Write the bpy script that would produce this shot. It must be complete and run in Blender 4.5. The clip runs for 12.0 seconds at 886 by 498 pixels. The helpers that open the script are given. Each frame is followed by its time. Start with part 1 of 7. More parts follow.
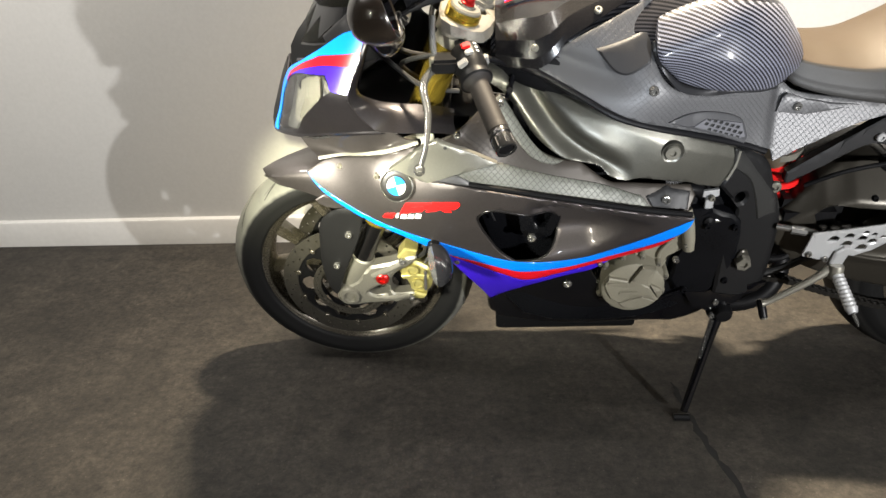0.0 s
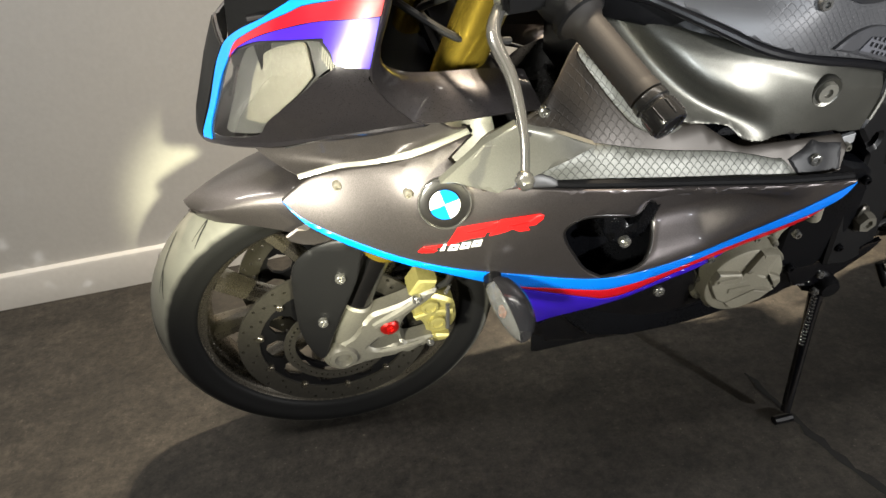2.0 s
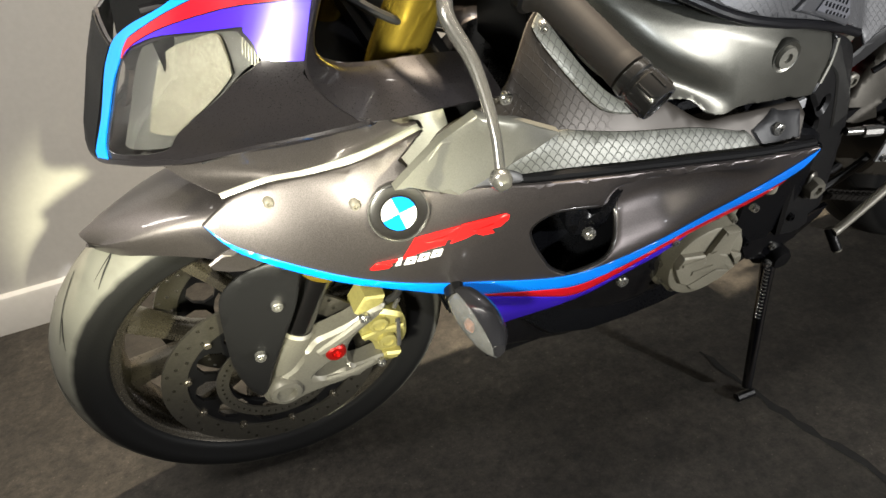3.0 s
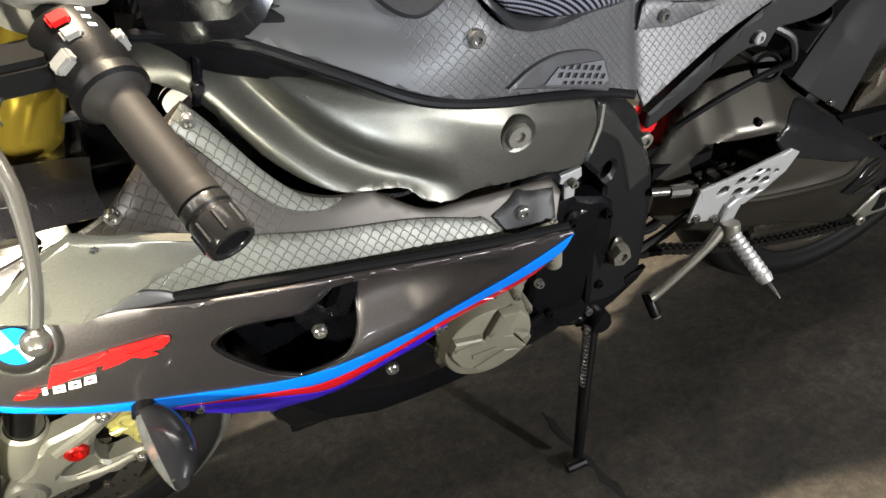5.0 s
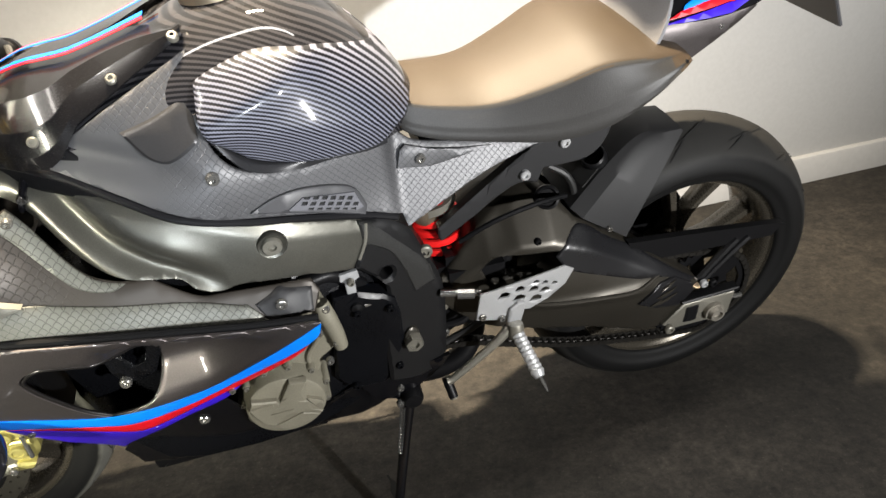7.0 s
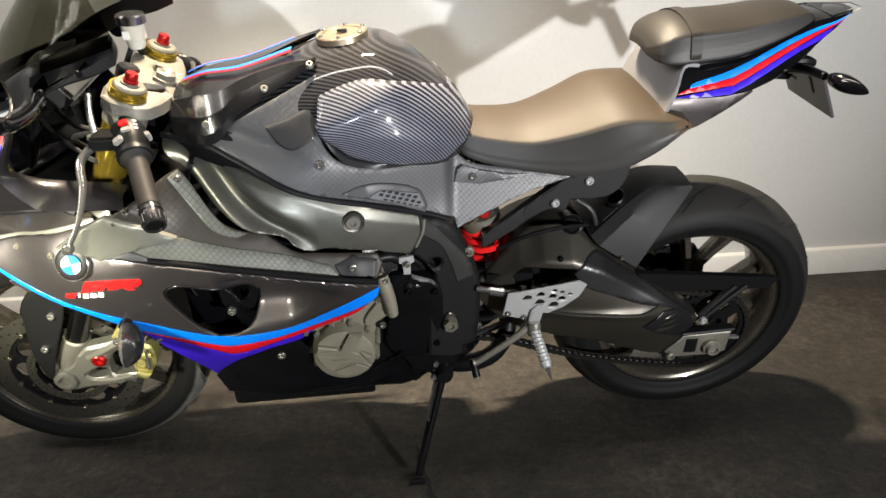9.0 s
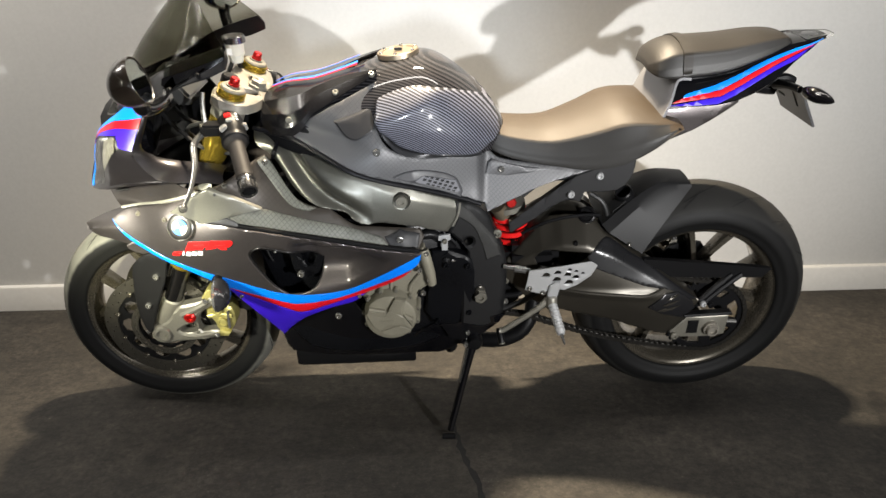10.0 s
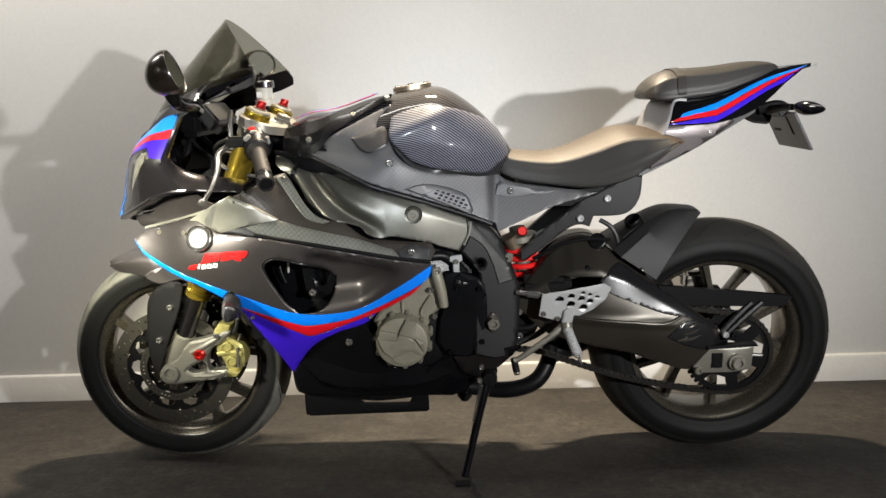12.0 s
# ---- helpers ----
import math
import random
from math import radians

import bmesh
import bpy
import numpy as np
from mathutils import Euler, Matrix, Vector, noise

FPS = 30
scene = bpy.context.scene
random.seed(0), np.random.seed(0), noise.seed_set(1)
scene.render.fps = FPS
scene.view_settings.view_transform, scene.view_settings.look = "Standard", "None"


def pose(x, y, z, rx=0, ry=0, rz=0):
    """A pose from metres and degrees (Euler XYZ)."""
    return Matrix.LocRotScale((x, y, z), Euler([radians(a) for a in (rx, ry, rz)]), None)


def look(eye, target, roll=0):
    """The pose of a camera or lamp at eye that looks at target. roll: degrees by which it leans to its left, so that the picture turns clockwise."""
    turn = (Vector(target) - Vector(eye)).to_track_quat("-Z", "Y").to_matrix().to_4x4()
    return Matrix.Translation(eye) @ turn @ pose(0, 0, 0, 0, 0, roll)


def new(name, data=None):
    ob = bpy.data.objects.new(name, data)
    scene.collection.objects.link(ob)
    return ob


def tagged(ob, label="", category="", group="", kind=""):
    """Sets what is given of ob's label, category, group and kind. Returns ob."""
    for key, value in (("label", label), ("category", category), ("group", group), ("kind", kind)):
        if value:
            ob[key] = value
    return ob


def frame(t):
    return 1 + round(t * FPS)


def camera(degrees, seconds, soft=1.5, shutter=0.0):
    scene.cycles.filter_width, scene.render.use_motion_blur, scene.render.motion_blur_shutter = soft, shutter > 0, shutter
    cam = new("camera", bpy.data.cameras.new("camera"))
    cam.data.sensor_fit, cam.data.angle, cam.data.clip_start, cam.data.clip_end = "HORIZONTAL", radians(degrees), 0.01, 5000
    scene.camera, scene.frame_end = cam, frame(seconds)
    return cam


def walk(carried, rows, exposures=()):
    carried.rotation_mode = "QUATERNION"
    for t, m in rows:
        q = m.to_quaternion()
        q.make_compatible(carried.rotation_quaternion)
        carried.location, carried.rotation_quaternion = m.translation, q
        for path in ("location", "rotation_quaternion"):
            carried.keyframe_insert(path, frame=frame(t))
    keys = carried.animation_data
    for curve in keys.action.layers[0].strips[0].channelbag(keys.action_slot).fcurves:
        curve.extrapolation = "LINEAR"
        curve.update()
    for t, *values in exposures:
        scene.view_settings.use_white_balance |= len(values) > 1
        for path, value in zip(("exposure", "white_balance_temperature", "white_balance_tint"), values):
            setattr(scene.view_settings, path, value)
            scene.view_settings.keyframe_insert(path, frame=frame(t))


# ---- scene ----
cam = camera(65.8, 12.0)
PATH = [
    (0, (-0.341, 0.252, 1.084), (-0.521, 2.021, 0.169), -3.6),
    (0.5, (-0.46, 0.372, 1.065), (-0.501, 2.137, 0.125), -4.9),
    (1, (-0.547, 0.478, 1.029), (-0.487, 2.221, 0.052), -6.1),
    (1.5, (-0.583, 0.609, 1.011), (-0.461, 2.324, -0.011), -6.8),
    (2, (-0.631, 0.712, 0.991), (-0.411, 2.397, -0.063), -7.2),
    (2.5, (-0.665, 0.786, 0.98), (-0.3, 2.428, -0.102), -7.6),
    (2.7, (-0.67, 0.806, 0.971), (-0.25, 2.432, -0.115), -7.6),
    (4.3, (-0.449, 0.833, 0.947), (0.06, 2.394, -0.196), -9.0),
    (4.5, (-0.409, 0.833, 0.947), (0.096, 2.401, -0.188), -9.2),
    (5, (-0.318, 0.845, 0.968), (0.164, 2.427, -0.157), -8.7),
    (5.5, (-0.239, 0.821, 0.98), (0.218, 2.431, -0.116), -8.1),
    (6, (-0.174, 0.73, 0.998), (0.268, 2.367, -0.062), -8.1),
    (6.5, (-0.085, 0.636, 1.037), (0.342, 2.316, 0.04), -8.4),
    (6.7, (-0.039, 0.606, 1.057), (0.37, 2.302, 0.079), -7.8),
    (8.3, (0.057, 0.397, 1.08), (0.233, 2.227, 0.294), -3.0),
    (8.5, (0.03, 0.349, 1.076), (0.205, 2.184, 0.3), -2.7),
    (9, (0.014, 0.241, 1.084), (0.176, 2.086, 0.328), -1.5),
    (9.5, (0.03, 0.062, 1.092), (0.119, 1.928, 0.378), -0.9),
    (10, (0.035, -0.065, 1.049), (0.049, 1.83, 0.411), -1.3),
    (10.5, (0.022, -0.127, 0.938), (0.025, 1.811, 0.443), -2.0),
    (11, (0.028, -0.126, 0.804), (0.033, 1.844, 0.461), -1.9),
    (11.5, (0.039, -0.119, 0.704), (0.016, 1.874, 0.541), -1.6),
    (12, (0.057, -0.153, 0.647), (0.012, 1.844, 0.564), -1.8),
]
walk(cam, [(t, look(eye, target, roll)) for t, eye, target, roll in PATH], [(0.0, 0.5), (1.2, 0.4), (2.0, 0.3), (2.6, 0.3), (4.4, 0.5), (5.4, 0.58), (6.6, 0.64), (8.4, 0.15), (10.0, 0.25), (11.0, 0.15), (12.0, 0.0)])

# ---- light ----
world = bpy.data.worlds.new("world")
scene.world = world
world.use_nodes = True
world.node_tree.nodes["Background"].inputs[0].default_value = (1.0, 0.97, 0.93, 1)
world.node_tree.nodes["Background"].inputs[1].default_value = 0.005


def lamp(name, eye, target, watts, colour, size, cone=0.0, blend=0.6, long=0.0):
    d = bpy.data.lights.new(name, "SPOT" if cone else "AREA")
    d.energy, d.color = watts, colour
    if cone:
        d.shadow_soft_size, d.spot_size, d.spot_blend = size, radians(cone), blend
    else:
        d.shape, d.size, d.size_y = "RECTANGLE", long, size
    ob = new(name, d)
    ob.matrix_world = look(eye, target)
    return ob


# a work lamp on a low stand beside the viewer, tipped up at the wall
lamp("stand_lamp", (1.2, -0.5, 0.75), (0.1, 2.0, 1.9), 315, (0.99, 0.985, 0.975), 0.025, 126, 1.0)
# a yellow ceiling spot on fairing nose and front wheel, whose beam slips under the cowl to the wall
lamp("nose_spot", (0.18, -1.50, 1.74), (-0.69, 1.50, 0.565), 1100, (1.0, 0.955, 0.62), 0.06, 7.0, 0.6)
# a small lamp in front of the nose, seen as a glint on badge, nose and frame
lamp("front_lamp", (-1.56, 0.0, 1.08), (-0.65, 1.50, 0.62), 560, (1.0, 0.97, 0.80), 0.12, 27, 1.0)
# an unseen cool lamp added behind the viewer to brighten the tank flank
lamp("flank_lamp", (-0.12, -1.0, 0.80), (-0.06, 1.45, 0.90), 180, (0.86, 0.93, 1.0), 0.10, 22, 1.0)
# two long unseen lamps added under the ceiling to brighten the wall
lamp("wall_fill", (-0.7, 1.25, 2.7), (-0.7, 2.44, 0.7), 31, (1.0, 0.95, 0.88), 0.10, long=4.0)
lamp("wall_fill", (-2.3, 1.0, 2.7), (-2.0, 2.44, 0.4), 40, (1.0, 0.95, 0.88), 0.10, long=1.6)
# four warm spots on a ceiling track close to the wall, over the tank
for i in range(4):
    lamp("track_spot", (-0.12 + 0.10 * i, 1.92, 2.5), (-0.80 + 0.60 * i, 1.55, 0.0), 250, (1.0, 0.83, 0.60), 0.03, 62, 0.8)

# ---- materials ----


def material(name, colour, rough=0.5, metal=0.0, coat=0.0, coat_rough=0.05, grain=0.0, grain_scale=400.0, bump=0.0, spread=0.0, spread_scale=8.0, transmission=0.0, ior=1.5, alpha=1.0, spec=0.5):
    """Principled surface with fine grain, broad stains and fine relief."""
    m = bpy.data.materials.new(name)
    m.use_nodes = True
    nt = m.node_tree
    b = nt.nodes["Principled BSDF"]
    b.inputs["Roughness"].default_value = rough
    b.inputs["Metallic"].default_value = metal
    b.inputs["Coat Weight"].default_value = coat
    b.inputs["Coat Roughness"].default_value = coat_rough
    b.inputs["Transmission Weight"].default_value = transmission
    b.inputs["IOR"].default_value = ior
    b.inputs["Alpha"].default_value = alpha
    b.inputs["Specular IOR Level"].default_value = spec
    b.inputs["Base Color"].default_value = (*colour, 1)
    tc = nt.nodes.new("ShaderNodeTexCoord")
    if grain or spread:
        last = None
        for amount, scale in ((grain, grain_scale), (spread, spread_scale)):
            if not amount:
                continue
            n = nt.nodes.new("ShaderNodeTexNoise")
            n.inputs["Scale"].default_value = scale
            n.inputs["Detail"].default_value = 5
            nt.links.new(tc.outputs["Object"], n.inputs["Vector"])
            r = nt.nodes.new("ShaderNodeMapRange")
            r.inputs["From Min"].default_value, r.inputs["From Max"].default_value = 0.3, 0.7
            r.inputs["To Min"].default_value, r.inputs["To Max"].default_value = 1 - amount, 1 + amount
            nt.links.new(n.outputs["Fac"], r.inputs["Value"])
            if last is None:
                last = r.outputs[0]
            else:
                mul = nt.nodes.new("ShaderNodeMath")
                mul.operation = "MULTIPLY"
                nt.links.new(last, mul.inputs[0])
                nt.links.new(r.outputs[0], mul.inputs[1])
                last = mul.outputs[0]
        mix = nt.nodes.new("ShaderNodeVectorMath")
        mix.operation = "SCALE"
        mix.inputs[0].default_value = colour
        nt.links.new(last, mix.inputs["Scale"])
        nt.links.new(mix.outputs[0], b.inputs["Base Color"])
        rr = nt.nodes.new("ShaderNodeMapRange")
        rr.inputs["From Min"].default_value, rr.inputs["From Max"].default_value = 0.5, 1.5
        rr.inputs["To Min"].default_value, rr.inputs["To Max"].default_value = max(rough - 0.12, 0.03), min(rough + 0.12, 1)
        nt.links.new(last, rr.inputs["Value"])
        nt.links.new(rr.outputs[0], b.inputs["Roughness"])
    if bump:
        n = nt.nodes.new("ShaderNodeTexNoise")
        n.inputs["Scale"].default_value = grain_scale
        n.inputs["Detail"].default_value = 6
        nt.links.new(tc.outputs["Object"], n.inputs["Vector"])
        bp = nt.nodes.new("ShaderNodeBump")
        bp.inputs["Strength"].default_value = bump
        bp.inputs["Distance"].default_value = 0.002
        nt.links.new(n.outputs["Fac"], bp.inputs["Height"])
        nt.links.new(bp.outputs[0], b.inputs["Normal"])
    return m


def math_node(nt, op, a, b=None):
    n = nt.nodes.new("ShaderNodeMath")
    n.operation = op
    for i, v in enumerate((a, b)):
        if v is None:
            continue
        if isinstance(v, (int, float)):
            n.inputs[i].default_value = v
        else:
            nt.links.new(v, n.inputs[i])
    return n.outputs[0]


def scaled_skin(name, colour, line, rough, metal, cell=0.0135, fade=None):
    """Moulded panel with a net of fine embossed lozenges."""
    m = material(name, colour, rough, metal, spread=0.08, spread_scale=9)
    nt = m.node_tree
    b = nt.nodes["Principled BSDF"]
    tc = nt.nodes.new("ShaderNodeTexCoord")
    sep = nt.nodes.new("ShaderNodeSeparateXYZ")
    nt.links.new(tc.outputs["Object"], sep.inputs[0])
    x, z = sep.outputs[0], sep.outputs[2]
    # rows of overlapping scales, each a low arch, every other row set over by half
    v = math_node(nt, "MULTIPLY", math_node(nt, "ADD", z, math_node(nt, "MULTIPLY", x, 0.20)), 1 / (cell * 0.50))
    row = math_node(nt, "FLOOR", v)
    shift = math_node(nt, "MULTIPLY", math_node(nt, "ABSOLUTE", math_node(nt, "MODULO", row, 2.0)), 0.5)
    u = math_node(nt, "SUBTRACT", math_node(nt, "FRACT", math_node(nt, "ADD", math_node(nt, "MULTIPLY", x, 1 / cell), shift)), 0.5)
    arch = math_node(nt, "SUBTRACT", 1.0, math_node(nt, "MULTIPLY", math_node(nt, "MULTIPLY", u, u), 4.0))
    gap = math_node(nt, "ABSOLUTE", math_node(nt, "SUBTRACT", math_node(nt, "FRACT", v), arch))
    steep = math_node(nt, "ADD", 1.0, math_node(nt, "MULTIPLY", math_node(nt, "ABSOLUTE", u), 3.0))
    d = math_node(nt, "DIVIDE", gap, steep)
    r = nt.nodes.new("ShaderNodeMapRange")
    r.inputs["From Min"].default_value, r.inputs["From Max"].default_value = 0.085, 0.035
    nt.links.new(d, r.inputs["Value"])
    net = r.outputs[0]
    if fade:
        # the moulding runs out on the smooth front, and comes back in the wedge above it
        f = nt.nodes.new("ShaderNodeMapRange")
        f.inputs["From Min"].default_value, f.inputs["From Max"].default_value = fade
        nt.links.new(x, f.inputs["Value"])
        edge = math_node(nt, "ADD", 0.889, math_node(nt, "MULTIPLY", math_node(nt, "MAXIMUM", math_node(nt, "ADD", x, 0.181), 0.0), 0.42))
        net = math_node(nt, "MULTIPLY", net, math_node(nt, "MAXIMUM", f.outputs[0], math_node(nt, "GREATER_THAN", z, edge)))
    old = b.inputs["Base Color"].links[0].from_socket
    mix = nt.nodes.new("ShaderNodeMix")
    mix.data_type = "RGBA"
    nt.links.new(net, mix.inputs["Factor"])
    nt.links.new(old, mix.inputs[6])
    mix.inputs[7].default_value = (*line, 1)
    nt.links.new(mix.outputs[2], b.inputs["Base Color"])
    bp = nt.nodes.new("ShaderNodeBump")
    bp.inputs["Strength"].default_value = 0.38
    bp.inputs["Distance"].default_value = 0.0012
    bp.invert = True
    nt.links.new(net, bp.inputs["Height"])
    nt.links.new(bp.outputs[0], b.inputs["Normal"])
    return m


def carbon_weave(name, dark, light, pitch, contrast=1.0, gloss=0.16):
    """Lacquered carbon cloth: curved bands of tow with a fine cross twill."""
    m = material(name, dark, 0.45 if gloss > 0.1 else 0.7, 0.0, coat=0.25 if gloss > 0.1 else 0.8, coat_rough=gloss, spec=0.05 if gloss < 0.1 else 0.2)
    nt = m.node_tree
    b = nt.nodes["Principled BSDF"]
    tc = nt.nodes.new("ShaderNodeTexCoord")
    sep = nt.nodes.new("ShaderNodeSeparateXYZ")
    nt.links.new(tc.outputs["Object"], sep.inputs[0])
    x, y, z = sep.outputs
    # tows lie in wide arcs round a point below the pad's front edge
    dx, dz = math_node(nt, "ADD", x, 0.10), math_node(nt, "SUBTRACT", z, 0.68)
    v = math_node(nt, "SQRT", math_node(nt, "ADD", math_node(nt, "MULTIPLY", dx, dx), math_node(nt, "MULTIPLY", dz, dz)))
    f = math_node(nt, "FRACT", math_node(nt, "MULTIPLY", v, 1 / pitch))
    tri = math_node(nt, "ABSOLUTE", math_node(nt, "SUBTRACT", f, 0.5))
    twill = math_node(nt, "FRACT", math_node(nt, "ADD", math_node(nt, "MULTIPLY", x, 260.0), math_node(nt, "MULTIPLY", v, 150.0)))
    mixv = math_node(nt, "ADD", math_node(nt, "MULTIPLY", tri, 1.7), math_node(nt, "MULTIPLY", math_node(nt, "ABSOLUTE", math_node(nt, "SUBTRACT", twill, 0.5)), 0.35))
    r = nt.nodes.new("ShaderNodeMapRange")
    r.interpolation_type = "SMOOTHSTEP"
    r.inputs["From Min"].default_value, r.inputs["From Max"].default_value = 0.42, 0.66
    nt.links.new(mixv, r.inputs["Value"])
    mix = nt.nodes.new("ShaderNodeMix")
    mix.data_type = "RGBA"
    nt.links.new(r.outputs[0], mix.inputs["Factor"])
    mix.inputs[6].default_value = (*dark, 1)
    mix.inputs[7].default_value = (*light, 1)
    nt.links.new(mix.outputs[2], b.inputs["Base Color"])
    bp = nt.nodes.new("ShaderNodeBump")
    bp.inputs["Strength"].default_value = 0.25 * contrast
    bp.inputs["Distance"].default_value = 0.001
    nt.links.new(mixv, bp.inputs["Height"])
    nt.links.new(bp.outputs[0], b.inputs["Normal"])
    return m


def tread_rubber(name, side, tread, x0, z0, edge):
    """Black sidewall, and a paler, mottled tread."""
    m = material(name, side, 0.60, 0.0, bump=0.15, grain_scale=250, spec=0.18)
    nt = m.node_tree
    b = nt.nodes["Principled BSDF"]
    tc = nt.nodes.new("ShaderNodeTexCoord")
    sep = nt.nodes.new("ShaderNodeSeparateXYZ")
    nt.links.new(tc.outputs["Object"], sep.inputs[0])
    n = nt.nodes.new("ShaderNodeTexNoise")
    n.inputs["Scale"].default_value, n.inputs["Detail"].default_value = 22, 6
    nt.links.new(tc.outputs["Object"], n.inputs["Vector"])
    dx, dz = math_node(nt, "SUBTRACT", sep.outputs[0], x0), math_node(nt, "SUBTRACT", sep.outputs[2], z0)
    off = math_node(nt, "SQRT", math_node(nt, "ADD", math_node(nt, "MULTIPLY", dx, dx), math_node(nt, "MULTIPLY", dz, dz)))
    off = math_node(nt, "ADD", off, math_node(nt, "MULTIPLY", math_node(nt, "SUBTRACT", n.outputs["Fac"], 0.5), 0.006))
    r = nt.nodes.new("ShaderNodeMapRange")
    r.inputs["From Min"].default_value, r.inputs["From Max"].default_value = edge, edge + 0.008
    nt.links.new(off, r.inputs["Value"])
    mix = nt.nodes.new("ShaderNodeMix")
    mix.data_type = "RGBA"
    nt.links.new(math_node(nt, "MULTIPLY", r.outputs[0], math_node(nt, "ADD", 0.55, math_node(nt, "MULTIPLY", n.outputs["Fac"], 0.9))), mix.inputs["Factor"])
    mix.inputs[6].default_value, mix.inputs[7].default_value = (*side, 1), (*tread, 1)
    nt.links.new(mix.outputs[2], b.inputs["Base Color"])
    return m


